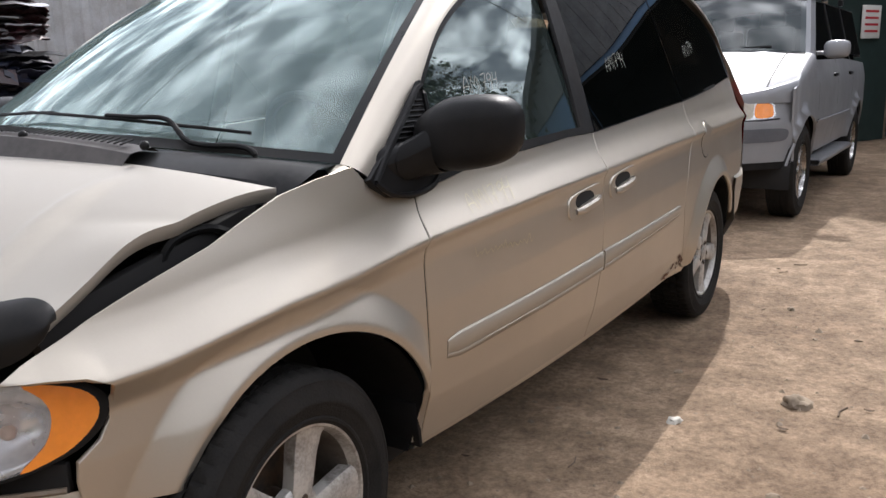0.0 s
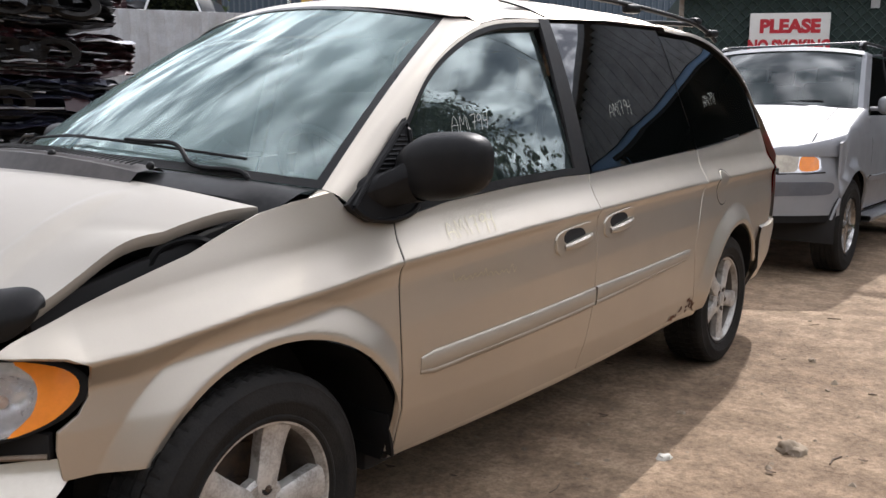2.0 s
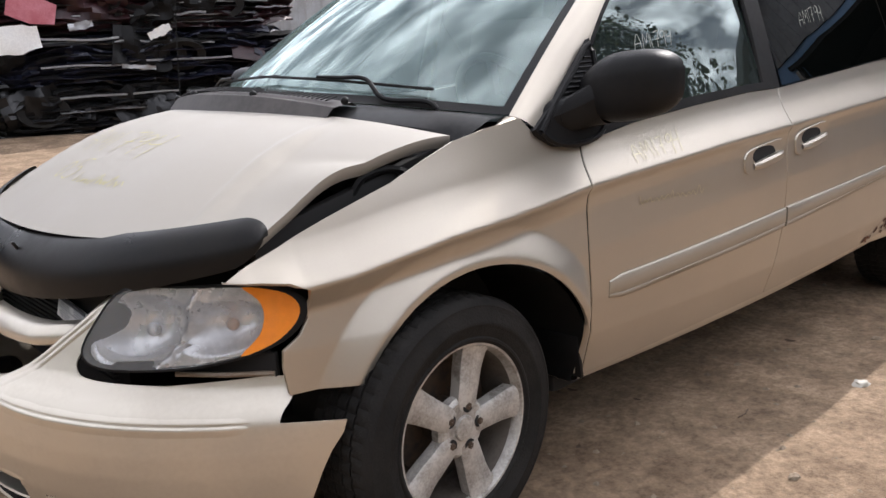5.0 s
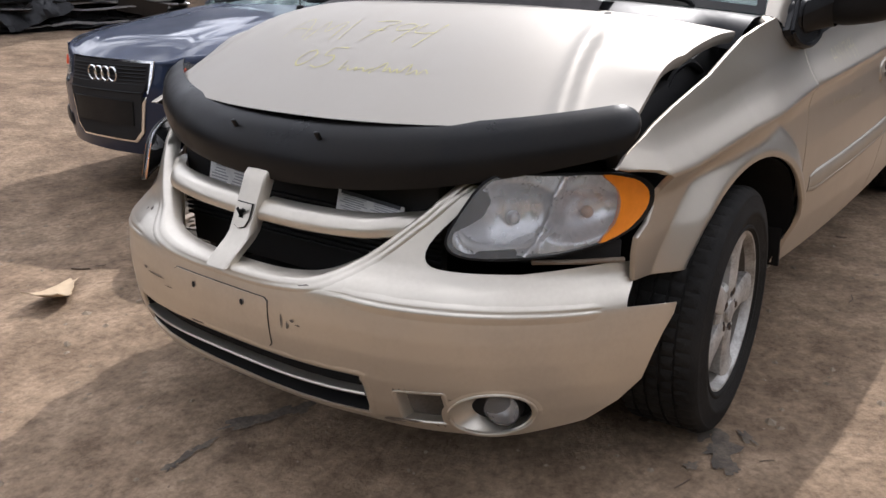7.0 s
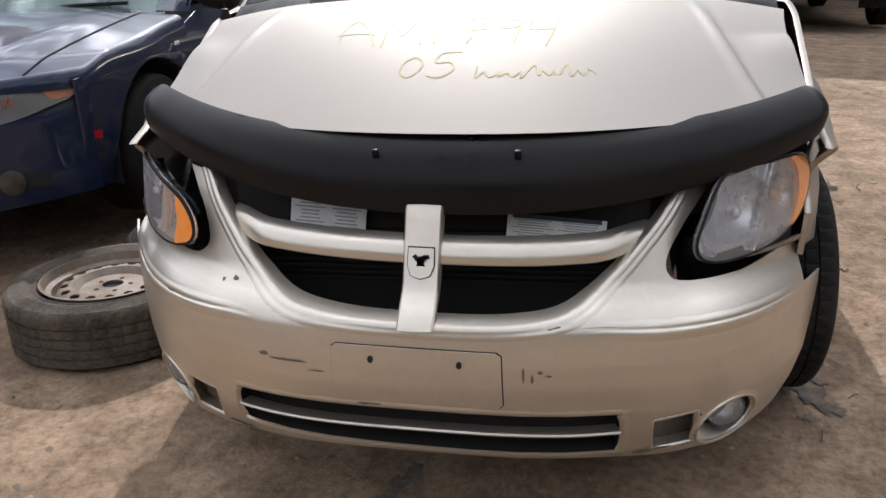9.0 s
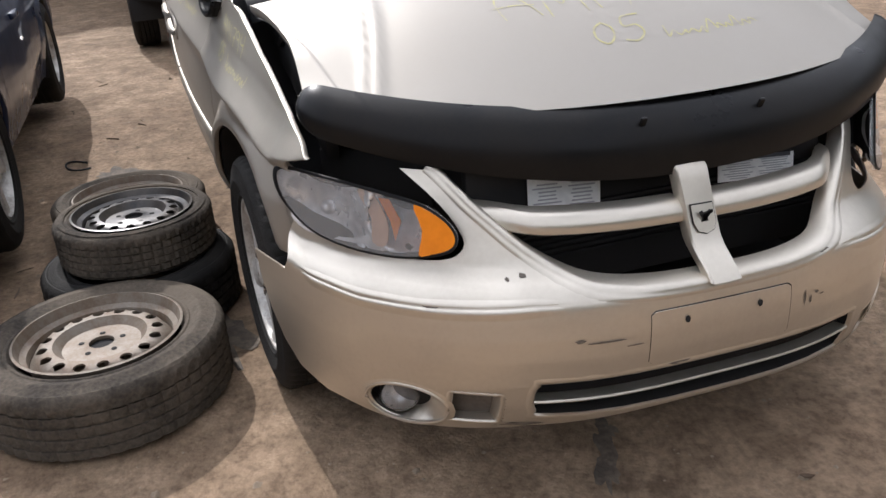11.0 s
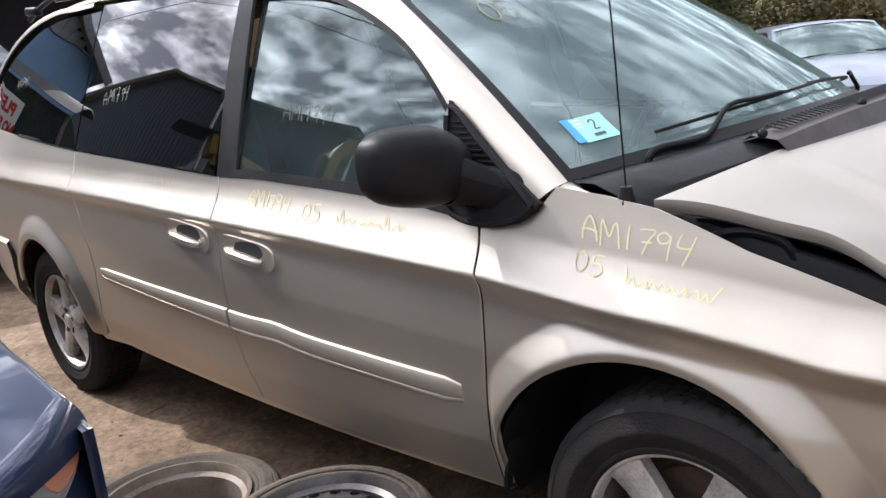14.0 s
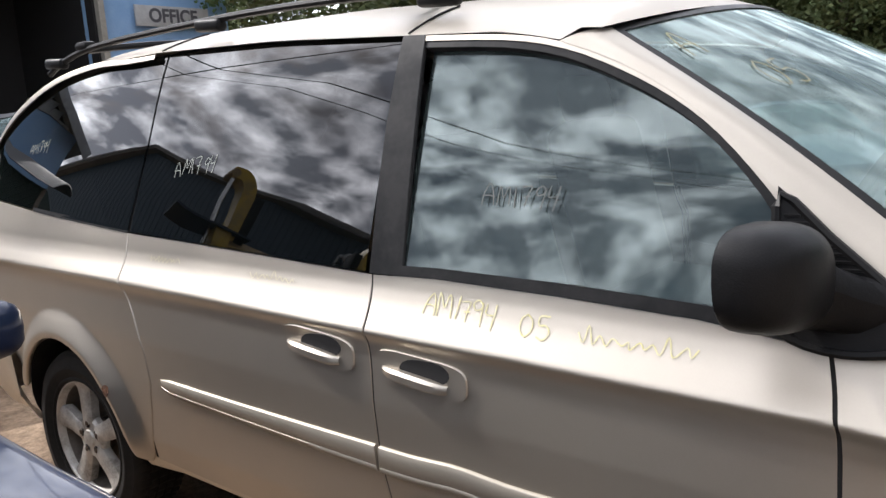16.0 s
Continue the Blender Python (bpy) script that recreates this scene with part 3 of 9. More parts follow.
    # rust on the lower edge before the rear wheel
    if sg > 0:
        for k in range(17):
            u = random.random()
            x, z = -2.25 - 0.30 * u + random.uniform(-0.03, 0.03), 0.366 + 0.02 * u + abs(random.gauss(0, 0.010 + 0.030 * u))
            n = 8
            pts = [(x + random.uniform(0.006, 0.020) * math.cos(k2 * 6.283 / n), z + random.uniform(0.004, 0.014) * math.sin(k2 * 6.283 / n)) for k2 in range(n)]
            part("rust_spot", panel(pts, side(sg, 0.0025), 0.03, 0, (0, sg, 0)), RUST, slider)

    # body moulding, proud strip on each door
    for owner, x0, x1, z0, z1 in ((door, -0.548, -1.466, 0.571, 0.622), (slider, -1.478, -2.385, 0.624, 0.664)):
        rows = []
        for k in range(19):
            u = k / 18
            x = x0 + (x1 - x0) * u
            zm = z0 + (z1 - z0) * u + (0.009 * math.exp(-((x + 1.24) / 0.09) ** 2) if sg < 0 else 0)
            end = min(1, (u if owner is door else 1) * 40 + 0.25, ((1 - u) if owner is slider else 1) * 40 + 0.25)
            hh = 0.036 * (0.6 + 0.4 * end) * (1 if owner is door else 1 - 0.35 * u)
            row = []
            for dz, p in ((-hh, -0.002), (-hh * 0.93, 0.006), (-hh * 0.55, 0.0090), (-hh * 0.50, 0.0066), (-hh * 0.42, 0.0092), (hh * 0.3, 0.0094), (hh * 0.86, 0.0090), (hh * 0.97, 0.0055), (hh, -0.002)):
                row.append((x, sg * (side_y(x, zm + dz) + p * end), zm + dz))
            rows.append(row)
        bm = loft(rows)
        bm.faces.new([v for v in bm.verts][:9])
        bm.faces.new([v for v in bm.verts][-9:])
        part("moulding", bm, MOULDING, owner, sharp=70)

    # handles: a plate, a dark panel for the hollow's shade, a bar across
    for owner, xm, zm, ln, rise in ((door, -1.325, 0.853, 0.255, 0.012), (slider, -1.648, 0.879, 0.245, 0.012)):
        plate = [(xm + (ln / 2) * c_, zm + 0.042 * s_ - rise * c_) for c_, s_ in [(math.copysign(abs(math.cos(a)) ** 0.45, math.cos(a)), math.copysign(abs(math.sin(a)) ** 0.55, math.sin(a))) for a in np.linspace(0, 2 * math.pi, 33)[:-1]]]
        part("handle_plate", panel(plate, side(sg, 0.007), 0.05, 0.012, (0, sg, 0)), PAINT, owner)
        back = 0.02
        hollow = [(xm + 0.015 + 0.070 * c_, zm + 0.009 + 0.027 * s_) for c_, s_ in [(math.copysign(abs(math.cos(a)) ** 0.7, math.cos(a)), math.sin(a)) for a in np.linspace(0, 2 * math.pi, 25)[:-1]]]
        part("hollow_shade", panel(hollow, side(sg, 0.0085), 0.05, 0.002, (0, sg, 0)), DARK, owner, "flat dark panel for the shade in the door handle's hollow")
        rows = []
        for k in range(11):
            u = k / 10 * 2 - 1
            x = xm - 0.012 + 0.092 * u
            hh = 0.0145 * (1 - 0.35 * u ** 4)
            p = 0.012 + 0.016 * (1 - u ** 4)
            z = zm - 0.012 - rise * u
            rows.append([(x, sg * (side_y(x, z) + q), z + dz) for dz, q in ((-hh, 0.004), (-hh, p * 0.75), (-hh * 0.5, p), (hh * 0.5, p), (hh, p * 0.75), (hh, 0.004))])
        bm = loft(rows)
        part("door_handle", bm, PAINT, owner)

    # dark seams behind the panel gaps
    for line, nm in ((FRONT_GAP, "door_seam"), (MID_GAP, "door_seam"), (REAR_GAP, "door_seam")):
        part(nm, panel([(x + 0.016, z) for x, z in line] + [(x - 0.016, z) for x, z in line[::-1]], side(sg, -0.0045), (0.03, 0.02), 0, (0, sg, 0)), DARK, van)
    # side glass with black frames
    glass = [(-0.600, 1.045), (-0.592, 1.225), (-0.68, 1.325), (-0.78, 1.398), (-0.88, 1.458), (-0.99, 1.508), (-1.10, 1.543), (-1.22, 1.568), (-1.415, 1.586), (-1.402, 1.086), (-1.0, 1.072), (-0.72, 1.050)]
    part("window", panel(glass, glazing(sg, -0.012), 0.08, 0.004, (0, sg, 0)), GLASS_DOOR, door, "greenish front door glass")
    frame_out = curve([(-0.490, 1.130), (-0.600, 1.262), (-0.70, 1.365), (-0.80, 1.440), (-0.92, 1.505), (-1.05, 1.556), (-1.20, 1.588), (-1.455, 1.612)], 3)
    frame_in = curve([(-0.555, 1.140), (-0.618, 1.240), (-0.71, 1.340), (-0.80, 1.408), (-0.91, 1.468), (-1.04, 1.523), (-1.20, 1.560), (-1.425, 1.582)], 3)
    frame_mid = [(a[0] + (b[0] - a[0]) * 0.42, a[1] + (b[1] - a[1]) * 0.42) for a, b in zip(frame_out, frame_in)]
    part("door_frame", panel(frame_out + frame_mid[::-1], side(sg, 0.002), 0.06, 0.012, (0, sg, 0)), PAINT, door)
    part("window_frame", panel(frame_mid + frame_in[::-1], side(sg, -0.001), 0.06, 0.045, (0, sg, 0)), TRIM, door, "weathered black window frame")
    pillar = [(-1.430, 1.612), (-1.500, 1.618), (-1.505, 1.40), (-1.498, 1.066), (-1.400, 1.066), (-1.412, 1.35)]
    part("pillar_cover", panel(pillar, side(sg, 0.004), 0.06, 0.014, (0, sg, 0)), TRIM, door, "scuffed black pillar cover")
    strip = [(-0.495, 0.990), (-0.72, 1.025), (-1.0, 1.048), (-1.30, 1.064), (-1.49, 1.066), (-1.49, 1.088), (-1.3, 1.088), (-1.0, 1.074), (-0.72, 1.052), (-0.495, 1.020)]
    part("belt_seal", panel(strip, side(sg, 0.006), 0.06, 0.016, (0, sg, 0)), TRIM, door, "black rubber belt seal")
    glass = [(-1.508, 1.070), (-1.508, 1.618), (-1.9, 1.648), (-2.25, 1.666), (-2.56, 1.674), (-2.548, 1.40), (-2.556, 1.124), (-2.2, 1.108), (-1.85, 1.089)]
    part("window", panel(glass, glazing(sg), 0.08, 0, (0, sg, 0)), GLASS_TINT, slider, "dark tinted sliding door glass")
    glass = [(-2.572, 1.126), (-2.558, 1.40), (-2.572, 1.674)] + curve([(-2.80, 1.674), (-3.05, 1.678), (-3.34, 1.646), (-3.58, 1.572), (-3.75, 1.476), (-3.858, 1.362), (-3.890, 1.270), (-3.845, 1.212)], 3) + [(-3.6, 1.196), (-3.3, 1.172), (-2.9, 1.145)]
    part("window", panel(glass, glazing(sg), 0.08, 0, (0, sg, 0)), GLASS_TINT, quarter, "dark tinted rear quarter glass")
    strip = [(-2.575, 1.119), (-2.9, 1.139), (-3.3, 1.166), (-3.3, 1.180), (-2.9, 1.153), (-2.575, 1.133)]
    part("belt_seal", panel(strip, side(sg, 0.004), 0.06, 0.012, (0, sg, 0)), TRIM, quarter)
    part("glass_seam", panel([(-2.545, 1.122), (-2.545, 1.672), (-2.592, 1.672), (-2.592, 1.124)], glazing(sg, -0.004), 0.06, 0, (0, sg, 0)), GLOSSBLACK, quarter, "dark seam between the side windows")
    # fuel door
    if sg > 0:
        ring = [(-2.800 + 0.082 * math.cos(a), 0.935 + 0.082 * math.sin(a)) for a in np.linspace(0, 2 * math.pi, 29)[:-1]]
        part("fuel_door", panel(ring, side(sg, 0.003), 0.05, 0.006, (0, sg, 0)), PAINT, quarter)
        part("fuel_door_rim", panel([(-2.800 + 0.087 * math.cos(a), 0.935 + 0.087 * math.sin(a)) for a in np.linspace(0, 2 * math.pi, 29)[:-1]], side(sg, 0.0012), 0.05, 0.003, (0, sg, 0)), DARK, quarter)

    # A-pillar sheet between the windscreen and the door frame
    edge_in = [(p_[0] + 0.004, abs(p_[1]) + 0.004, p_[2] + 0.002) for p_ in (screen_at(1, v_) for v_ in np.linspace(0, 1, 19))]
    edge_out = curve([(x, side_y(x, z) + 0.004, z) for x, z in ((-0.330, 1.046), (-0.500, 1.158), (-0.604, 1.262), (-0.704, 1.364), (-0.806, 1.440), (-0.925, 1.506), (-1.06, 1.560))], 3)
    rows = []
    for a, b in zip(edge_in, edge_out):
        row = []
        for u in np.linspace(0, 1, 7):
            p = [a[i] + (b[i] - a[i]) * u for i in range(3)]
            lift_ = 0.010 * math.sin(math.pi * u)
            row.append((p[0] + lift_ * 0.6, sg * (p[1] + lift_ * 0.8), p[2] + lift_ * 0.6))
        rows.append(row)
    part("pillar", loft(rows), PAINT, van)
    # foot of the pillar, running out over the top of the fender
    rows = []
    for x in np.linspace(-0.36, -0.215, 7):
        z = float(np.interp(x, [-0.36, -0.330, -0.290, -0.17, -0.064], [1.045, 1.046, 1.072, 1.060, 1.040]))
        ye, zi = side_y(x, z), z + 0.008
        w_ = 1 - 0.9 * soft_step(-0.31, -0.215, x)
        rows.append([(x, sg * (ye + 0.001), z - 0.004), (x + 0.002, sg * (ye - 0.022 * w_), z + 0.006 * w_), (x + 0.004, sg * (ye - 0.050 * w_), zi * w_ + z * (1 - w_)), (x + 0.006, sg * (ye - 0.085 * w_), z - 0.006)])
    part("pillar_foot", loft(rows), PAINT, van)

    # mirror: sail on the door corner, arm, shell
    sail = [(-0.330, 1.026), (-0.318, 1.042), (-0.40, 1.100), (-0.50, 1.185), (-0.588, 1.262), (-0.592, 1.050), (-0.555, 1.000), (-0.47, 0.982), (-0.38, 0.996)]
    mirror = part("mirror_sail", panel(sail, side(sg, 0.020), 0.05, 0.03, (0, sg, 0)), BLACK, van, "ribbed black plastic mirror base")
    rim_ = curve([(-0.335, 1.034), (-0.41, 1.102), (-0.50, 1.178), (-0.582, 1.248), (-0.584, 1.150), (-0.584, 1.055), (-0.552, 1.008), (-0.47, 0.990), (-0.38, 1.002), (-0.335, 1.034)], 3)
    part("sail_rim", tube([side(sg, 0.022)(x, z) for x, z in rim_], 0.008, 6), BLACK, mirror)
    for k in range(14):
        z = 1.062 + 0.0125 * k
        x1 = min(-0.43, -0.318 - (z - 1.042) * 1.227 - 0.022)
        if x1 - 0.02 > -0.572:
            part("rib", tube([side(sg, 0.0215)(x1 + (-0.574 - x1) * q, z) for q in (0, 0.5, 1)], 0.0032, 5), BLACK, mirror)
    rows = []
    for (cx_, cy_, cz_, rx_, rz_) in ((-0.440, 0.835, 1.062, 0.074, 0.052), (-0.458, 0.858, 1.068, 0.066, 0.050), (-0.470, 0.868, 1.072, 0.060, 0.047), (-0.472, 0.870, 1.073, 0.064, 0.052), (-0.500, 0.892, 1.086, 0.062, 0.056), (-0.535, 0.930, 1.108, 0.064, 0.070)):
        rows.append([(cx_ + rx_ * math.cos(a), sg * cy_, cz_ + rz_ * math.sin(a)) for a in np.linspace(0, 2 * math.pi, 17)])
    part("mirror_arm", loft(rows), BLACK, mirror)
    bm = bmesh.new()
    bmesh.ops.create_uvsphere(bm, u_segments=28, v_segments=18, radius=1)
    for v in bm.verts:
        x, y, z = v.co
        sx = math.copysign(abs(x) ** 0.8, x)
        sy = math.copysign(abs(y) ** 0.62, y)
        sz = math.copysign(abs(z) ** 0.66, z)
        if sx < -0.3:
            sx = -0.3 - (abs(sx) - 0.3) * 0.12
        wide = 1 - 0.12 * max(0, sy)
        inn = 1 - 0.38 * max(0, -sy - 0.25)
        v.co = Vector((-0.556 + 0.084 * sx * inn - 0.02 * sy, sg * (0.980 + 0.136 * sy), 1.134 + 0.014 * sy + (0.091 + 0.004 * sy) * sz * wide * inn))
    part("mirror_shell", bm, BLACK, mirror, "black plastic door mirror housing")
    part("mirror_glass", box((0.003, 0.17, 0.115), (-0.590, sg * 0.985, 1.128), (0, 0, sg * 8), 0.001), CHROME, mirror, "mirror glass")

# rust spot by the arch of the far rear wheel
part("rust_spot", panel([(-2.69 + 0.016 * math.cos(a), 0.60 + 0.022 * math.sin(a)) for a in np.linspace(0, 6.28, 10)[:-1]], side(-1, 0.003), 0.03, 0, (0, -1, 0)), RUST, van)

# ---- roof, windscreen, back ----
ROOF_Z = lambda x: float(np.interp(x, [-4.0, -3.8, -3.5, -3.1, -2.5, -1.9, -1.4, -1.1, -0.9, -0.8], [1.56, 1.65, 1.725, 1.768, 1.776, 1.762, 1.728, 1.690, 1.652, 1.628]))
GLASS_TOP = lambda x: float(np.interp(x, [-4.0, -3.9, -3.75, -3.55, -3.32, -3.05, -2.6, -2.0, -1.5, -1.2, -1.05, -0.9], [1.26, 1.36, 1.475, 1.567, 1.640, 1.682, 1.684, 1.658, 1.618, 1.595, 1.560, 1.520]))
rows = []
for x in list(np.linspace(-1.06, -2.6, 20)) + list(np.linspace(-2.65, -3.95, 22)):
    zg = GLASS_TOP(x)
    yg, zr = side_y(x, zg) + 0.002, ROOF_Z(x)
    row = []
    for u in np.linspace(-1, 1, 29):
        q = abs(u)
        y = yg * math.copysign(1 - (1 - q) ** 1.25, u) if q > 0 else 0
        row.append((x, y, zg + (zr - zg) * (1 - (abs(y) / yg) ** 3.2)))
    rows.append(row)
front_edge = rows[0]
lead = []
for (x, y, z), u in zip(front_edge, np.linspace(-1, 1, 29)):
    bulge = 1 - (abs(y) / abs(front_edge[0][1])) ** 2
    lead.append((-0.985 + 0.115 * bulge, y * 0.93, 1.585 + 0.060 * bulge - 0.004))
mid = [((a[0] + b[0]) / 2, (a[1] + b[1]) / 2, (a[2] + b[2]) / 2 + 0.012) for a, b in zip(lead, front_edge)]
roof = part("roof", loft([lead, mid] + rows), PAINT, van)
for x in (-1.49, -2.59):
    for sg in (1, -1):
        zg = GLASS_TOP(x)
        yg = side_y(x, zg)
        pts = [(x + 0.02 * q, sg * (yg * (1 - 0.28 * q) + 0.004), zg + (ROOF_Z(x) - zg) * (1 - (1 - 0.28 * q) ** 3.2) + 0.001) for q in np.linspace(0.04, 1, 8)]
        part("roof_seam", tube(pts, 0.003, 5), DARK, roof)

us, vs = np.linspace(-1, 1, 29), np.linspace(0, 1, 15)
windscreen = part("windscreen", loft([[screen_at(u, v) for u in us] for v in vs]), GLASS, van, "clear windscreen with a thin crack")
for pts in ([[screen_at(u, v, 0.003) for u in (s * 1.0, s * 0.99, s * 0.975)] for v in vs] for s in (1, -1)):
    part("windscreen_band", loft(pts), GLOSSBLACK, windscreen, "black edge band of the windscreen")
part("windscreen_band", loft([[screen_at(u, v, 0.003) for u in us] for v in (0.975, 0.99, 1.0)]), GLOSSBLACK, windscreen)
part("windscreen_band", loft([[screen_at(u, v, 0.003) for u in us] for v in (0.0, 0.015, 0.034)]), GLOSSBLACK, windscreen)

# painted rim that runs round the back of the quarter glass down to the belt
for sg in (1, -1):
    line = curve([(-2.62, 1.674), (-2.80, 1.674), (-3.05, 1.678), (-3.34, 1.646), (-3.58, 1.572), (-3.75, 1.476), (-3.858, 1.362), (-3.890, 1.270), (-3.85, 1.209)], 5)
    rows = []
    for k, (x, z) in enumerate(line):
        a_, b_ = line[max(k - 1, 0)], line[min(k + 1, len(line) - 1)]
        tx, tz = b_[0] - a_[0], b_[1] - a_[1]
        ln = math.hypot(tx, tz)
        nx_, nz_ = tz / ln, -tx / ln
        wide = 0.010 + 0.026 * soft_step(0.0, 0.55, k / (len(line) - 1))
        row = []
        for w_, in_, pr in ((-0.010, 0.0, 0.004), (0.2 * wide, 0.0, 0.006), (0.55 * wide, 0.006, 0.006), (0.85 * wide, 0.030, 0.004), (1.0 * wide, 0.070, 0.0), (1.05 * wide, 0.16, 0.0)):
            xx, zz = x + nx_ * w_, z + nz_ * w_
            row.append((xx, sg * (side_y(max(xx, -3.9), min(zz, 1.72)) + pr - in_), zz))
        rows.append(row)
    part("rear_pillar", loft(rows), PAINT, van, sharp=60)

tail = []
for k, (dx, zz) in enumerate(((0.36, 1.60), (0.155, 1.47), (0.0, 1.27), (-0.10, 1.05), (-0.13, 0.85), (-0.12, 0.66))):
    tail.append([(-3.93 + dx + 0.18 * (1 - abs(u) ** 3) * -0.5, u * min(0.80, side_y(-3.9, min(zz, 1.5)) + 0.015), zz + 0.02 * (1 - u * u)) for u in np.linspace(-1, 1, 17)])
tailgate = part("tailgate", loft(tail), PAINT, van)
part("rear_window", loft([[(x - 0.006, y * 0.86, z) for x, y, z in row] for row in tail[:3]]), GLASS_TINT, tailgate)
for sg in (1, -1):
    rows = []
    for z in np.linspace(0.80, 1.16, 11):
        k = math.sin(math.pi * (z - 0.80) / 0.36) ** 0.6
        rows.append([(x, sg * (side_y(x, z) + 0.012 * k), z) for x in (-3.855 - 0.02 * (1 - k), -3.90, -3.95, -3.985)] + [(-4.02, sg * 0.72, z)])
    part("tail_lamp", loft(rows), RED, van, "red tail lamp")
    rows = []
    for z, p in ((0.30, -0.05), (0.34, 0.0), (0.45, 0.018), (0.60, 0.022), (0.655, 0.018), (0.672, -0.01)):
        row = [(x, sg * (side_y(max(x, -3.8), z) + p - 0.25 * max(0, -x - 3.8)), z) for x in np.linspace(-3.42 if z < 0.5 else -3.55 + (0.655 - z) * 0.8, -4.06, 9)]
        rows.append(row + [(-4.12 + 0.5 * abs(p - 0.02), sg * 0.6, z), (-4.14 + 0.5 * abs(p - 0.02), 0, z)])
    part("rear_bumper", loft(rows), PAINT_WORN, van)

# roof rack: two side rails with feet, two cross bars
for sg in (1, -1):
    pts = [(x, sg * 0.615, ROOF_Z(x) - 0.025 + h) for x, h in ((-1.42, -0.012), (-1.50, 0.014), (-1.75, 0.020), (-2.2, 0.017), (-2.7, 0.012), (-3.1, 0.005), (-3.32, -0.006), (-3.42, -0.03))]
    rail = part("roof_rail", tube(curve(pts, 4), 0.012, 8), BLACK, van, "black roof rail")
    for x in (-1.46, -2.38, -3.36):
        part("rail_foot", box((0.13, 0.040, 0.040), (x, sg * 0.615, ROOF_Z(x) - 0.026), (0, 4, 0), 0.014, segments=3), BLACK, rail)
for x in (-1.60, -3.15):
    pts = [(x, y, ROOF_Z(x) + (0.030 if x > -2 else 0.020) - 0.038 * (y / 0.6) ** 2) for y in np.linspace(-0.60, 0.60, 11)]
    bar = part("cross_bar", tube(pts, 0.013, 8), BLACK, van, "black roof cross bar")
    for sg in (1, -1):
        part("bar_clamp", box((0.085, 0.05, 0.034), (x, sg * 0.605, ROOF_Z(x) + (0.008 if x > -2 else -0.002)), (0, 0, 0), 0.014), BLACK, bar)
bm = bmesh.new()
bmesh.ops.create_uvsphere(bm, u_segments=20, v_segments=10, radius=1, matrix=pose(-1.10, 0.0, 1.690, 0, -5, 0) @ Matrix.Diagonal((0.085, 0.042, 0.038, 1)))
part("roof_aerial", bm, BLACK, van, "black roof aerial pod")

# ---- cowl, wipers, whip aerial ----
cowl_rows = []
for u in np.linspace(-1, 1, 29):
    y = 0.80 * u
    q = 1 - u * u
    cowl_rows.append([(-0.285 + 0.285 * q, y, 1.074 + 0.062 * q), (-0.265 + 0.290 * q, y, 1.078 + 0.066 * q), (-0.22 + 0.285 * q, y * 0.995, 1.076 + 0.066 * q), (-0.15 + 0.275 * q, y * 0.99, 1.045 + 0.082 * q), (-0.12 + 0.26 * q, y * 0.985, 1.0 + 0.08 * q)])
cowl = part("cowl", loft(cowl_rows), TRIM, van, "faded dark plastic cowl under the windscreen")
cover_rows = []
for u in np.linspace(-0.60, 0.60, 25):
    y, q = 0.80 * u, 1 - u * u
    t = max(0, 1 - (abs(u) / 0.60) ** 3)
    cover_rows.append([(-0.215 + 0.27 * q, y, 1.078 + 0.066 * q), (-0.20 + 0.275 * q, y, 1.090 + 0.066 * q + 0.012 * t), (-0.14 + 0.272 * q, y, 1.078 + 0.070 * q + 0.016 * t), (-0.10 + 0.262 * q, y, 1.042 + 0.075 * q)])
COWL = material("faded_cowl_plastic", (0.042, 0.037, 0.035), 0.5, vary=0.8, second=(0.075, 0.066, 0.062), scale=8, fine=60, spec=0.3)
part("cowl_cover", loft(cover_rows), COWL, cowl, "brownish faded cowl cover")
for y in (-0.50, -0.17, 0.19, 0.50):
    q = 1 - (y / 0.8) ** 2
    bm = bmesh.new()
    bmesh.ops.create_uvsphere(bm, u_segments=12, v_segments=8, radius=0.011, matrix=pose(-0.155 + 0.272 * q, y, 1.098 + 0.068 * q))
    part("washer_nozzle", bm, BLACK, cowl)
for k in range(60):
    u = -0.55 + 1.1 * k / 59
    y, q = 0.80 * u, 1 - u * u
    part("vent_slot", box((0.035, 0.006, 0.003), (-0.180 + 0.274 * q, y, 1.096 + 0.066 * q + 0.014 * max(0, 1 - (abs(u) / 0.6) ** 3)), (0, 14, 0)), DARK, cowl)
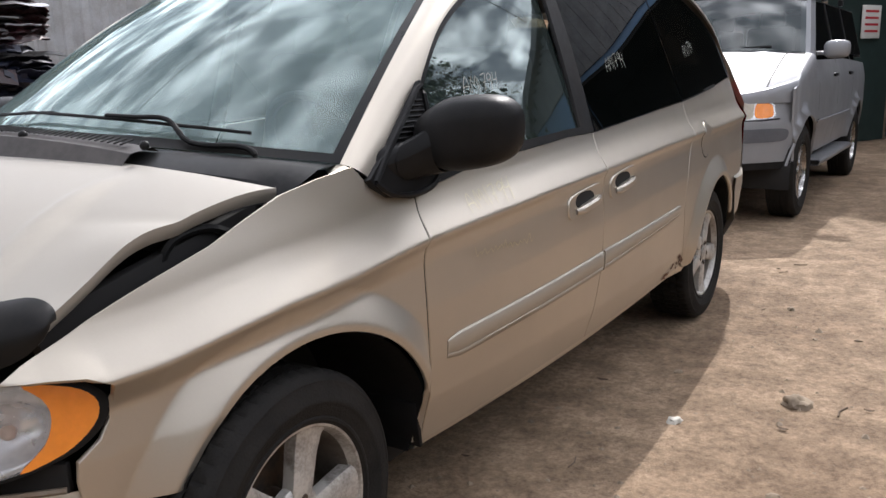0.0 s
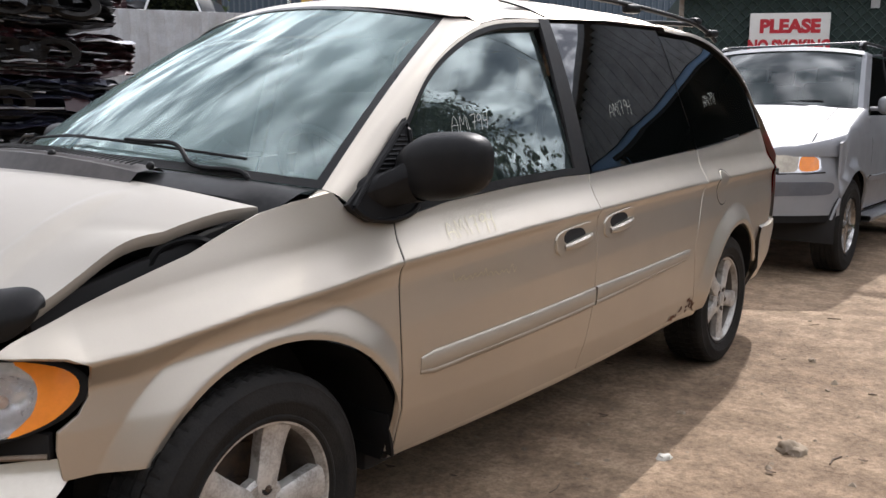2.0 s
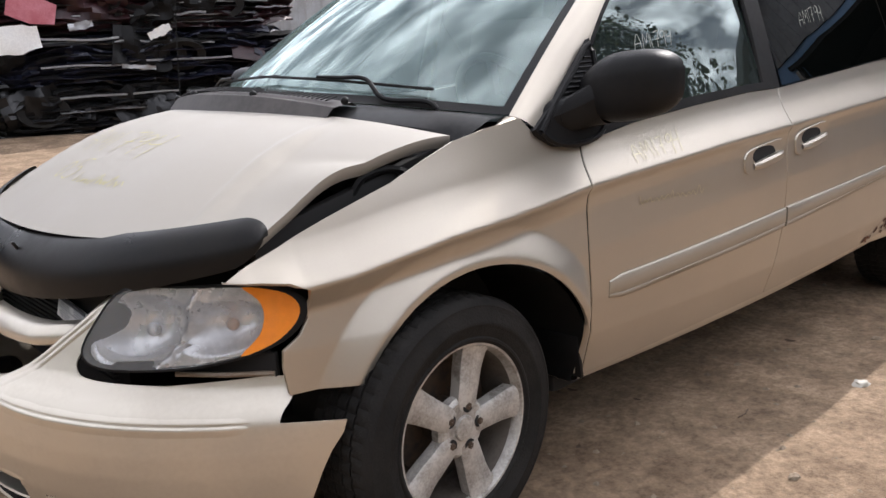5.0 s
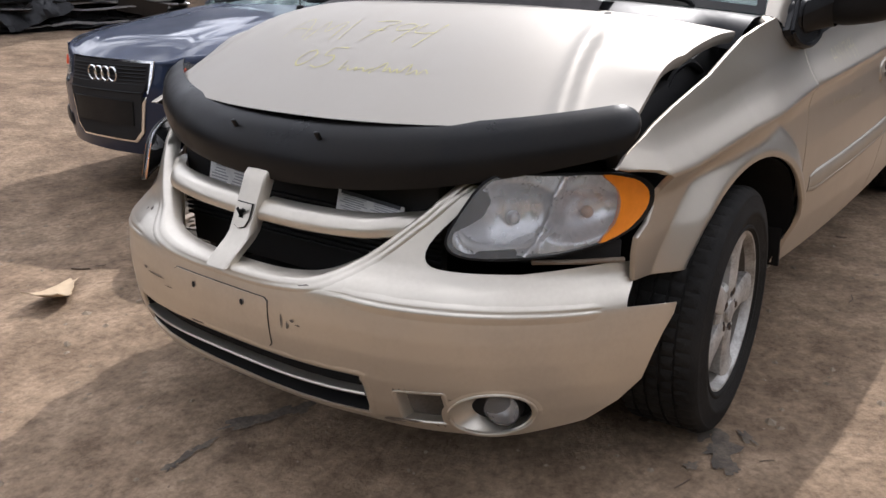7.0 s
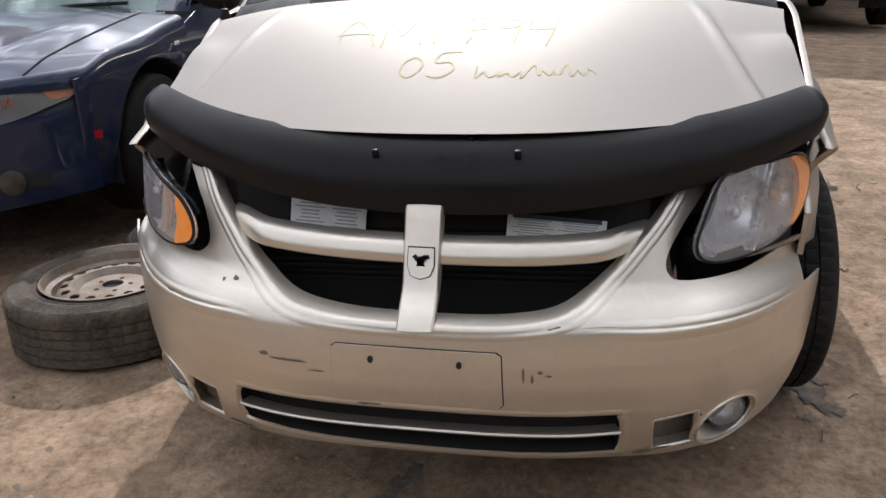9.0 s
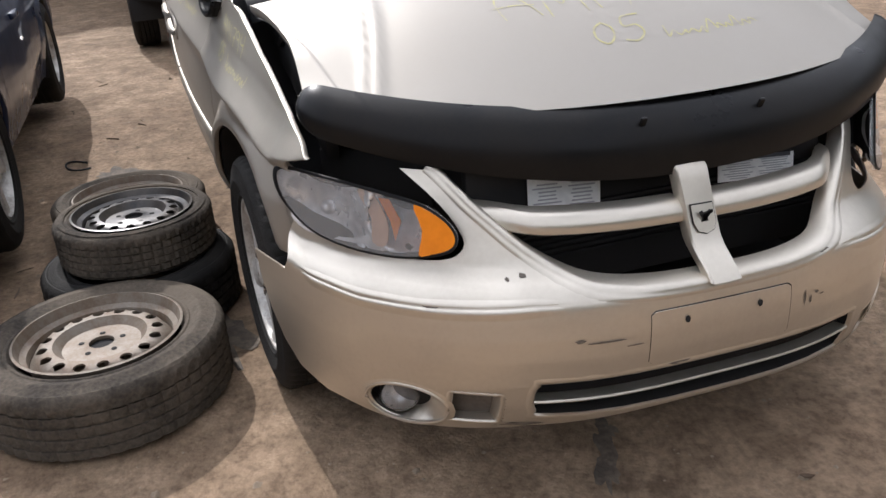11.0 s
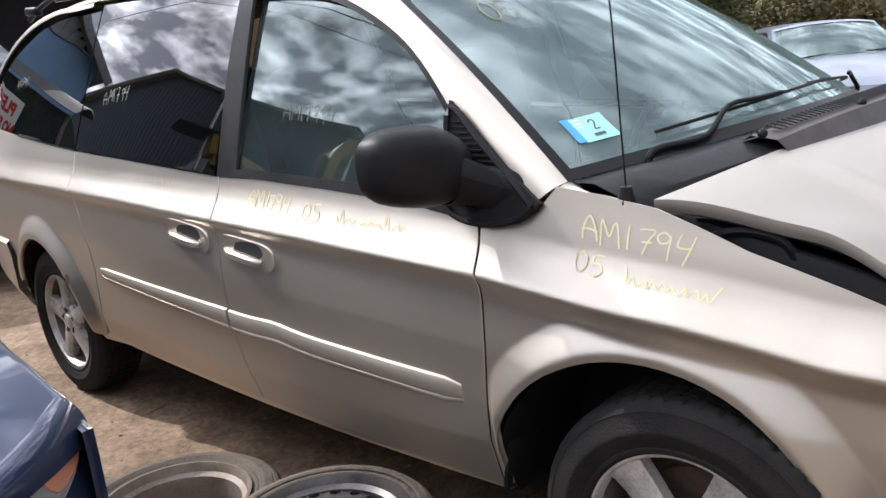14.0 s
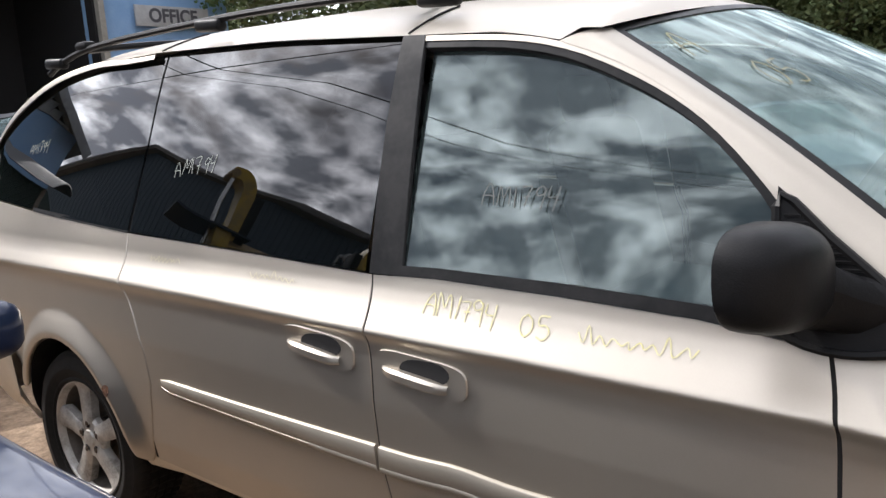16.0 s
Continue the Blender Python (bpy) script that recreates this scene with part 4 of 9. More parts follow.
for y0, y1 in ((0.70, 0.06), (-0.02, -0.66)):
    def wiper_at(y, lift_):
        u = max(-1, min(1, y / 0.78))
        return screen_at(u, 0.045 + lift_, 0.020)
    if y0 > 0:
        arm_pts = [(-0.175, 0.645, 1.085), (-0.175, 0.638, 1.112), (-0.165, 0.60, 1.125), (-0.115, 0.50, 1.135)] + [tuple(Vector(wiper_at(y, 0.03)) + Vector((0.015, 0, 0.008))) for y in (0.42, 0.34, 0.26)]
        blade = [wiper_at(y, 0.015 + 0.04 * (0.60 - y)) for y in np.linspace(0.60, -0.05, 10)]
    else:
        arm_pts = [(-0.180, -0.64, 1.085), (-0.180, -0.635, 1.112), (-0.168, -0.60, 1.125), (-0.115, -0.50, 1.135)] + [tuple(Vector(wiper_at(y, 0.03)) + Vector((0.015, 0, 0.008))) for y in (-0.40, -0.30, -0.22)]
        blade = [wiper_at(y, 0.015 + 0.04 * (y + 0.60)) for y in np.linspace(-0.58, 0.06, 10)]
    wiper = part("wiper_arm", tube(curve(arm_pts, 4), 0.009, 8, taper=0.005), BLACK, van, "black wiper arm")
    part("wiper_blade", tube(blade, 0.0045, 6), BLACK, wiper)
bm = lathe([(0.001, 0.035), (0.012, 0.032), (0.016, 0.015), (0.020, 0.0), (0.022, -0.02)], 14, "Z")
whip = part("whip_aerial", bm, BLACK, van, "thin whip aerial on the wing", m=pose(-0.135, -0.812, 1.045))
part("whip", tube([(0, 0, 0.03), (-0.02, 0.008, 0.35), (-0.06, 0.02, 0.78)], 0.0022, 6, taper=0.0014), BLACK, whip)

# ---- hood, crumpled and ajar ----


def hood_at(u, v):
    """u across from -1 to 1, v from the cowl (0) to the front edge (1)."""
    a = abs(u)
    rear = Vector((-0.085 + 0.175 * (1 - a ** 2.2), 0.792 * u, 1.050 + 0.075 * (1 - a ** 2.2)))
    nose = Vector((0.465 + 0.255 * (1 - a ** 2.4), 0.766 * u, 0.900 - 0.014 * (1 - a * a)))
    p = rear + (nose - rear) * v
    p.y *= 1 - 0.035 * math.sin(math.pi * v) * a
    p.z += 0.050 * math.sin(math.pi * min(1, v) ** 0.9) * (1 - 0.20 * a * a)
    ridge = 0.665 + 0.185 * v
    grow = soft_step(0.04, 0.5, v)
    p.z -= 0.017 * soft_step(ridge - 0.004, ridge + 0.034, a) * grow
    p.z += 0.016 * soft_step(0.80, 1.0, a) * math.exp(-((v - 0.60) / 0.16) ** 2)
    p.z += 0.008 * math.exp(-((a - ridge + 0.012) / 0.018) ** 2) * grow
    p.z -= 0.003 * math.exp(-((v - 0.42 - 0.12 * (1 - a)) / 0.05) ** 2) * soft_step(0.62, 0.95, u)
    p.z += 0.0022 * noise.noise((p.x * 4, p.y * 4, 1.0)) * soft_step(0.3, 0.8, a)
    return p


rows = []
for v in np.linspace(0, 1, 65):
    row = [hood_at(u, v) for u in np.linspace(-1, 1, 121)]
    lo, hi = row[0], row[-1]
    rows.append([lo + Vector((0, 0.012, -0.030)), lo + Vector((0, 0.0, -0.012))] + row + [hi + Vector((0, 0.0, -0.012)), hi + Vector((0, -0.012, -0.030))])
hood = part("hood", loft(rows), PAINT_DUSTY, van, "crumpled champagne hood standing ajar", sharp=60)
# near-black sheet, the shade under the hood put into its colour
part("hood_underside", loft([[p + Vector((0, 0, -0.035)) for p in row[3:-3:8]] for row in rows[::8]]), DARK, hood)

# stone guard along the hood's front edge
rows = []
for u in np.sin(np.linspace(-math.pi / 2, math.pi / 2, 81)):
    a = abs(u)
    s = math.copysign(a ** 1.0, u)
    x0, y = 0.735 - 0.300 * a ** 2.6, 0.782 * s
    cap_ = math.sqrt(max(0.0, 1 - max(0.0, (a - 0.94) / 0.06) ** 2.0))
    h = (0.140 - 0.050 * a ** 2) * cap_ + 0.004
    zt = 0.880 + 0.068 * a ** 2.2 - 0.006 * u - (0.140 - 0.050 * a ** 2) * 0.5 * (1 - cap_)
    nx, ny = 1.0, math.copysign(0.9 * a ** 1.6, u)
    ln = math.hypot(nx, ny)
    row = []
    for q, out_ in ((0.0, -0.030), (0.06, -0.008), (0.25, 0.024), (0.5, 0.045), (0.75, 0.052), (1.0, 0.045), (0.98, 0.038), (0.7, 0.042), (0.3, 0.018), (0.04, -0.028)):
        out_ *= 0.3 + 0.7 * cap_
        row.append((x0 + out_ * nx / ln, y + out_ * ny / ln * 0.5, zt - h * q))
    rows.append(row)
guard = part("stone_guard", loft(rows), GLOSSBLACK, van, "smoked black plastic hood stone guard", sharp=50)
for y in (-0.14, 0.145):
    part("guard_clip", box((0.008, 0.014, 0.026), (0.757, y, 0.852), (0, 28, 0), 0.003), GLOSSBLACK, guard)

# engine bay below the gap: plain near-black blocks that stand in for its shade
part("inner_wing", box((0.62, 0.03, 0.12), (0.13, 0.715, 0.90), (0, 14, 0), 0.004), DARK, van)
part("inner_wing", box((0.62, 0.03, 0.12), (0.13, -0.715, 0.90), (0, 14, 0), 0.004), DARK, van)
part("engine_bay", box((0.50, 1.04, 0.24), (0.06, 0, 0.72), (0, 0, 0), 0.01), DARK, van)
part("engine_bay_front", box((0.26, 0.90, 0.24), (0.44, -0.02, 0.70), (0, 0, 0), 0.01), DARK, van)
for sg in (1, -1):
    part("hood_hinge", tube(curve([(-0.02, sg * 0.735, 0.955), (0.06, sg * 0.735, 0.985), (0.14, sg * 0.73, 0.975), (0.17, sg * 0.72, 0.93)], 4), 0.010, 6), BLACK, van)
part("underbody", box((2.05, 1.50, 0.12), (-1.51, 0, 0.30), (0, 0.8, 0), 0.02), DARK, van)
part("subframe", box((4.3, 1.02, 0.16), (-1.65, 0, 0.30), (0, 0.8, 0), 0.02), DARK, van)

# ---- front bumper cover, grille, lamps: the whole nose hangs a little askew ----
NOSE_Y = -0.04
_gz = [0.12, 0.17, 0.21, 0.26, 0.31, 0.37, 0.43, 0.48, 0.520, 0.545, 0.556, 0.566, 0.578, 0.592, 0.612, 0.65, 0.75, 0.82, 0.95]
_go = [-0.15, -0.105, -0.066, -0.034, -0.014, 0.000, 0.006, 0.006, 0.001, -0.004, -0.010, -0.020, -0.036, -0.060, -0.084, -0.104, -0.152, -0.20, -0.30]


def nose_base(y):
    q = abs(y - NOSE_Y)
    return 0.93 - 0.59 * (q / 0.885) ** 3.2


def crease_z(y):
    """Height of the bumper's crease, whose two ends hang differently."""
    q = abs(y - NOSE_Y)
    if y > NOSE_Y:
        return float(np.interp(q, [0.25, 0.36, 0.55, 0.67, 0.77, 0.86], [0.547, 0.545, 0.52, 0.502, 0.487, 0.472]))
    return float(np.interp(q, [0.25, 0.40, 0.58, 0.70, 0.78, 0.83, 0.88], [0.547, 0.552, 0.541, 0.537, 0.550, 0.576, 0.600]))


def nose_x(y, z):
    q = abs(y - NOSE_Y)
    z += 0.547 - crease_z(y)
    return nose_base(y) + float(np.interp(z, _gz, _go))


def nose(proud=0.0):
    def at(y, z):
        e = 0.004
        dx = (nose_x(y + e, z) - nose_x(y - e, z)) / (2 * e)
        n = Vector((1, -dx, 0.15)).normalized() * proud
        return (nose_x(y, z) + n.x, y + n.y, z + n.z)
    return at


SAG = 0.022
tilt = lambda pts: [(NOSE_Y + y, z - SAG * y) for y, z in pts]
opening = [(0.505, 0.775), (0.468, 0.726), (0.435, 0.690), (0.385, 0.640), (0.33, 0.600), (0.27, 0.574), (0.19, 0.562), (0.10, 0.557)]
lamp_low = [(0.575, 0.775), (0.520, 0.715), (0.482, 0.655), (0.487, 0.618), (0.53, 0.602), (0.65, 0.590), (0.78, 0.590)]
left_end = [(0.770, 0.594), (0.808, 0.590), (0.825, 0.500), (0.892, 0.486), (0.890, 0.46), (0.877, 0.414), (0.853, 0.31), (0.82, 0.265)]
right_low = [(0.575, 0.775), (0.520, 0.715), (0.490, 0.655), (0.500, 0.625), (0.54, 0.608), (0.63, 0.604), (0.71, 0.612), (0.750, 0.620)]
right_end = [(0.783, 0.630), (0.801, 0.592), (0.822, 0.534), (0.846, 0.542), (0.872, 0.552), (0.868, 0.49), (0.858, 0.41), (0.840, 0.33), (0.815, 0.265)]
skirt = [(0.77, 0.225), (0.66, 0.205), (0.52, 0.225), (0.40, 0.245), (0.2, 0.252), (0.0, 0.255)]
lamp_low, right_low = curve(lamp_low[:-1], 3), curve(right_low, 3)
left_half = opening[::-1] + lamp_low + left_end + skirt
right_half = opening[::-1] + right_low + right_end + skirt
full = tilt(left_half) + [(NOSE_Y - y, z + SAG * y) for y, z in right_half[::-1] if y > 1e-6]


def inside(poly, y, z):
    hit = False
    for (y0, z0), (y1, z1) in zip(poly, poly[1:] + poly[:1]):
        if (z0 > z) != (z1 > z) and y < y0 + (z - z0) * (y1 - y0) / (z1 - z0):
            hit = not hit
    return hit


def grown(poly, d):
    """An outline pushed outwards by d about its own middle line."""
    out, n = [], len(poly)
    area = sum(p[0] * q[1] - q[0] * p[1] for p, q in zip(poly, poly[1:] + poly[:1]))
    for k in range(n):
        (y0, z0), (y1, z1) = poly[k - 1], poly[(k + 1) % n]
        ty, tz = y1 - y0, z1 - z0
        ln = math.hypot(ty, tz) or 1
        s_ = 1 if area > 0 else -1
        out.append((poly[k][0] + s_ * tz / ln * d, poly[k][1] - s_ * ty / ln * d))
    return out


def closed(poly, n=4):
    """A rounded closed outline through points."""
    return curve(poly[-1:] + poly + poly[:2], n)[n:-n - 1]


slot = closed(tilt([(-0.405, 0.335), (-0.395, 0.366), (-0.36, 0.373), (0.0, 0.374), (0.36, 0.373), (0.395, 0.362), (0.402, 0.318), (0.395, 0.272), (0.36, 0.264), (0.0, 0.266), (-0.36, 0.278), (-0.398, 0.295)]), 4)
fog_at = {sg: (NOSE_Y + sg * 0.630, 0.274 - SAG * sg * 0.64) for sg in (1, -1)}
wells = {sg: [(fog_at[sg][0] + 0.070 * math.cos(a), fog_at[sg][1] + 0.058 * math.sin(a)) for a in np.linspace(0, 2 * math.pi, 41)[:-1]] for sg in (1, -1)}
pockets = {sg: closed(tilt([(sg * 0.466, 0.332), (sg * 0.476, 0.338), (sg * 0.548, 0.336), (sg * 0.556, 0.330), (sg * 0.558, 0.262), (sg * 0.552, 0.254), (sg * 0.476, 0.258), (sg * 0.468, 0.266)]), 3) for sg in (1, -1)}
cuts = [slot] + list(wells.values()) + list(pockets.values())
wide_cuts = [grown(c, 0.006) for c in cuts]
bumper_mesh = panel(full, nose(), (0.012, 0.010), 0.005, (1, 0, 0))
bm = bmesh.new()
bm.from_mesh(bumper_mesh)
bmesh.ops.delete(bm, geom=[f for f in bm.faces if any(inside(c, f.calc_center_median().y, f.calc_center_median().z) for c in wide_cuts)], context="FACES")
bumper = part("front_bumper", bm, PAINT_WORN, van, "scuffed champagne front bumper cover, one end loose", sharp=50)


def recess(name, outline, depth, shrink, mat, lip=0.016, wall=PAINT_WORN):
    """A turned-in edge round a hole of the bumper, and the wall that leads back to a smaller outline."""
    loop = lambda poly: poly + poly[:1]
    rows = [[nose(p)(y, z) for y, z in loop(grown(outline, d))] for d, p in ((lip, -0.0005), (lip * 0.6, 0.0014), (0.004, 0.0018), (0.0, 0.0), (-0.003, -0.006))]
    edge = part(name, loft(rows), mat, bumper, sharp=60)
    back = [(x - depth, y, z) for x, y, z in (nose()(y, z) for y, z in loop(grown(outline, -shrink)))]
    part("wall", loft([rows[-1], back]), wall, edge)
    return edge


# raised lip along the crease, fading towards the middle
for sg in (1, -1):
    rows = []
    for q in np.linspace(0.30, 0.800, 44):
        y = NOSE_Y + sg * q
        z = crease_z(y) + 0.002
        k = soft_step(0.30, 0.46, q) * (1 - soft_step(0.765, 0.800, q))
        rows.append([nose(p * k - 0.0008)(y, z + dz) for dz, p in ((0.018, 0.0), (0.012, 0.0028), (0.0072, 0.0038), (0.0052, 0.0028), (0.0040, -0.0018), (0.0022, -0.0018), (0.0008, 0.0030), (-0.004, 0.0044), (-0.010, 0.0036), (-0.018, 0.0014), (-0.026, 0.0))])
    part("crease_lip", loft(rows), PAINT_WORN, bumper, sharp=60)
# rolled rim along the grille opening, turned in towards the shroud
rim_line = curve([(0.520, 0.790), (0.505, 0.775)] + opening[1:] + [(0.0, 0.556)] + [(-y, z) for y, z in opening[:0:-1]] + [(-0.505, 0.775), (-0.520, 0.790)], 4)
rim_line = tilt(rim_line)
rows = []
for k, (y, z) in enumerate(rim_line):
    (y0, z0), (y1, z1) = rim_line[max(k - 1, 0)], rim_line[min(k + 1, len(rim_line) - 1)]
    ln = math.hypot(y1 - y0, z1 - z0)
    oy, oz = -(z1 - z0) / ln, (y1 - y0) / ln
    if oz > 0 and abs(y - NOSE_Y) < 0.3 or oy * (y - NOSE_Y) < 0 and abs(y - NOSE_Y) >= 0.3:
        oy, oz = -oy, -oz
    row = [nose(p)(y + oy * d, z + oz * d) for d, p in ((0.026, -0.0006), (0.020, 0.0016), (0.014, 0.0022), (0.011, 0.0006), (0.008, 0.0022), (0.001, 0.0020), (-0.003, -0.001))]
    x_, y_, z_ = nose(-0.001)(y - oy * 0.006, z - oz * 0.006)
    rows.append(row + [(x_ - 0.045, y_, z_)])
part("grille_rim", loft(rows), PAINT_WORN, bumper, sharp=60)
# number plate recess and its two screw holes
rim = [(-0.170, 0.505), (-0.160, 0.512), (0.155, 0.512), (0.165, 0.505), (0.168, 0.40), (0.16, 0.392), (-0.165, 0.392), (-0.172, 0.40)]
part("recess_edge", panel(tilt([(y * 1.010 + 0.001, 0.452 + (z - 0.452) * 1.02 + 0.001) for y, z in rim]), nose(0.0012), 0.03, 0.002, (1, 0, 0)), TRIM, bumper)
part("plate_recess", panel(tilt(rim), nose(0.0026), 0.03, 0.003, (1, 0, 0)), PAINT_WORN, bumper)
for y in (-0.09, 0.085):
    part("screw_hole", panel(tilt([(y + 0.006 * math.cos(a), 0.485 + 0.008 * math.sin(a)) for a in np.linspace(0, 6.28, 9)[:-1]]), nose(0.0045), 0.05, 0, (1, 0, 0)), DARK, bumper)
# lower air intake: a slot that goes through, with a bar across; its shade is put into near-black walls and back
recess("intake_edge", slot, 0.060, 0.004, PAINT_WORN, wall=DARK)
part("air_intake", panel(grown(slot, 0.004), lambda y, z: (nose_x(y, z) - 0.052, y, z), 0.06, 0, (1, 0, 0)), DARK, bumper, "near-black back that gives the lower air intake its shade")
rows = [[Vector(nose(q)(NOSE_Y + y, 0.322 - SAG * y + dz)) for q, dz in ((-0.035, -0.007), (-0.006, -0.007), (0.000, -0.004), (0.002, 0.0), (-0.001, 0.004), (-0.010, 0.006), (-0.035, 0.007))] for y in np.linspace(-0.403, 0.400, 33)]
part("intake_bar", loft(rows), PAINT_WORN, bumper)
# side pockets and fog lamps, each sunk into the cover
for sg in (1, -1):
    recess("fog_pocket", pockets[sg], 0.045, 0.004, PAINT_WORN, 0.008)
    # painted back in dark brown, the pocket's shade put into its colour
    part("pocket_shade", panel(grown(pockets[sg], -0.002), lambda y, z: (nose_x(y, z) - 0.034, y, z), 0.03, 0, (1, 0, 0)), GRIME_AND_SHADE, bumper)
    fy, fz_ = fog_at[sg]
    recess("fog_bezel", wells[sg], 0.058, 0.016, PAINT_WORN, 0.014)
    ring_ = grown(wells[sg], 0.002)
    part("bezel_lip", tube([nose(0.001)(y, z) for y, z in ring_ + ring_[:1]], 0.0042, 8), PAINT_WORN, bumper)
    part("fog_well", panel(grown(wells[sg], -0.012), lambda y, z: (nose_x(y, z) - 0.055, y, z), 0.03, 0, (1, 0, 0)), BLACK, bumper)
    lens_c = Vector((nose_x(fy, fz_) - 0.040, fy + sg * 0.004, fz_ + 0.004))
    fog = part("fog_lamp", lathe([(0.046, -0.03), (0.046, 0.0), (0.043, 0.005)], 32, "X"), BLACK, bumper, m=pose(*lens_c, 0, 0, sg * 14))
    part("fog_reflector", lathe([(0.042, -0.002), (0.030, -0.016), (0.012, -0.024), (0.001, -0.025)], 28, "X"), SILVERED, fog)
    part("fog_lens", lathe([(0.0435, 0.004), (0.030, 0.011), (0.012, 0.0145), (0.001, 0.015)], 28, "X"), LENS, fog, "clear round fog lamp glass")

# grille: dark core, cross bars, shield
core = box((0.03, 0.90, 0.38), (0.640, NOSE_Y, 0.65), (0, 0, 0), 0.004)
radiator = part("radiator_panel", core, DARK, van, "black radiator shroud")
for k in range(9):
    part("core_rib", box((0.012, 0.92, 0.008), (0.660, NOSE_Y, 0.545 + 0.014 * k), (0, 0, 0), 0.002), DARK, radiator)
rows = []
for z in np.linspace(0.552, 0.780, 15):
    x = nose_x(NOSE_Y, z) + 0.012 - 0.035 * soft_step(0.735, 0.790, z) ** 2
    ww = 0.037 + 0.002 * (z - 0.55) / 0.2
    rows.append([(x - 0.03, NOSE_Y - ww, z), (x - 0.002, NOSE_Y - ww * 0.98, z), (x + 0.004, NOSE_Y - ww * 0.88, z), (x + 0.006, NOSE_Y, z), (x + 0.004, NOSE_Y + ww * 0.88, z), (x - 0.002, NOSE_Y + ww * 0.98, z), (x - 0.03, NOSE_Y + ww, z)])
grille = part("grille_bar", loft(rows), PAINT_WORN, van, "upright champagne grille bar")
for sg in (1, -1):
    rows = []
    for q in np.linspace(0.034, 0.445, 17):
        y = NOSE_Y + sg * q
        z = 0.668 - SAG * sg * q + 0.012 * (q / 0.4) ** 2
        x = nose_x(y, z) + 0.004 - 0.034 * soft_step(0.34, 0.43, q)
        rows.append([(x - 0.03, y, z - 0.024), (x - 0.002, y, z - 0.024), (x + 0.004, y, z - 0.020), (x + 0.006, y, z - 0.012), (x + 0.002, y, z + 0.002), (x - 0.008, y, z + 0.014), (x - 0.018, y, z + 0.021), (x - 0.05, y, z + 0.024)])
    part("grille_crossbar", loft(rows), PAINT_WORN, grille)
shield = [(-0.027, 0.685), (0.027, 0.685), (0.028, 0.650), (0.020, 0.632), (0.0, 0.626), (-0.020, 0.632), (-0.028, 0.650)]
part("badge_outline", panel(tilt(shield), lambda y, z: (nose_x(NOSE_Y, z) + 0.0205, y, z), 0.05, 0.002, (1, 0, 0)), TRIM, grille)
part("badge_plate", panel(tilt([(y * 0.93, 0.656 + (z - 0.656) * 0.93) for y, z in shield]), lambda y, z: (nose_x(NOSE_Y, z) + 0.0225, y, z), 0.05, 0.002, (1, 0, 0)), PAINT_WORN, grille)
bm = bmesh.new()
for sgn in (1, -1):
    box((0.003, 0.009, 0.042), (0, 0, 0), (sgn * 36, 0, 0), 0.001, bm)
    box((0.003, 0.024, 0.008), (0, sgn * 0.006, sgn * 0.012), (sgn * 12, 0, 0), 0.001, bm)
box((0.003, 0.014, 0.024), (0, 0, 0), (0, 0, 0), 0.001, bm)
part("badge_stub", bm, DARK, grille, "broken dark badge mount", m=pose(nose_x(NOSE_Y, 0.656) + 0.024, NOSE_Y, 0.656))
# labels on the shroud
for (y0, y1, z0, z1), yellow in (((-0.36, -0.19, 0.655, 0.735), True), ((0.115, 0.322, 0.645, 0.700), False)):
    lab = part("shroud_label", box((0.003, y1 - y0, z1 - z0)), PAPER, radiator, "white printed warning label", m=pose(0.676, (y0 + y1) / 2, (z0 + z1) / 2, -4, -12, 0))
    n = 8
    for k in range(n):
        w_ = (y1 - y0) * random.uniform(0.30, 0.46)
        for s_ in (1, -1):
            part("print_bar", box((0.0012, w_ * random.uniform(0.7, 1), (z1 - z0) * 0.04), (0.0022, s_ * (y1 - y0) * 0.24, (z1 - z0) * (0.30 - 0.7 * k / (n - 1)))), GREY_INK, lab)
    part("warning_bar", box((0.0014, (y1 - y0) * (0.55 if yellow else 0.9), 0.009), (0.0024, 0.02 if yellow else 0.0, (z1 - z0) * 0.43)), YELLOW if yellow else INK, lab)

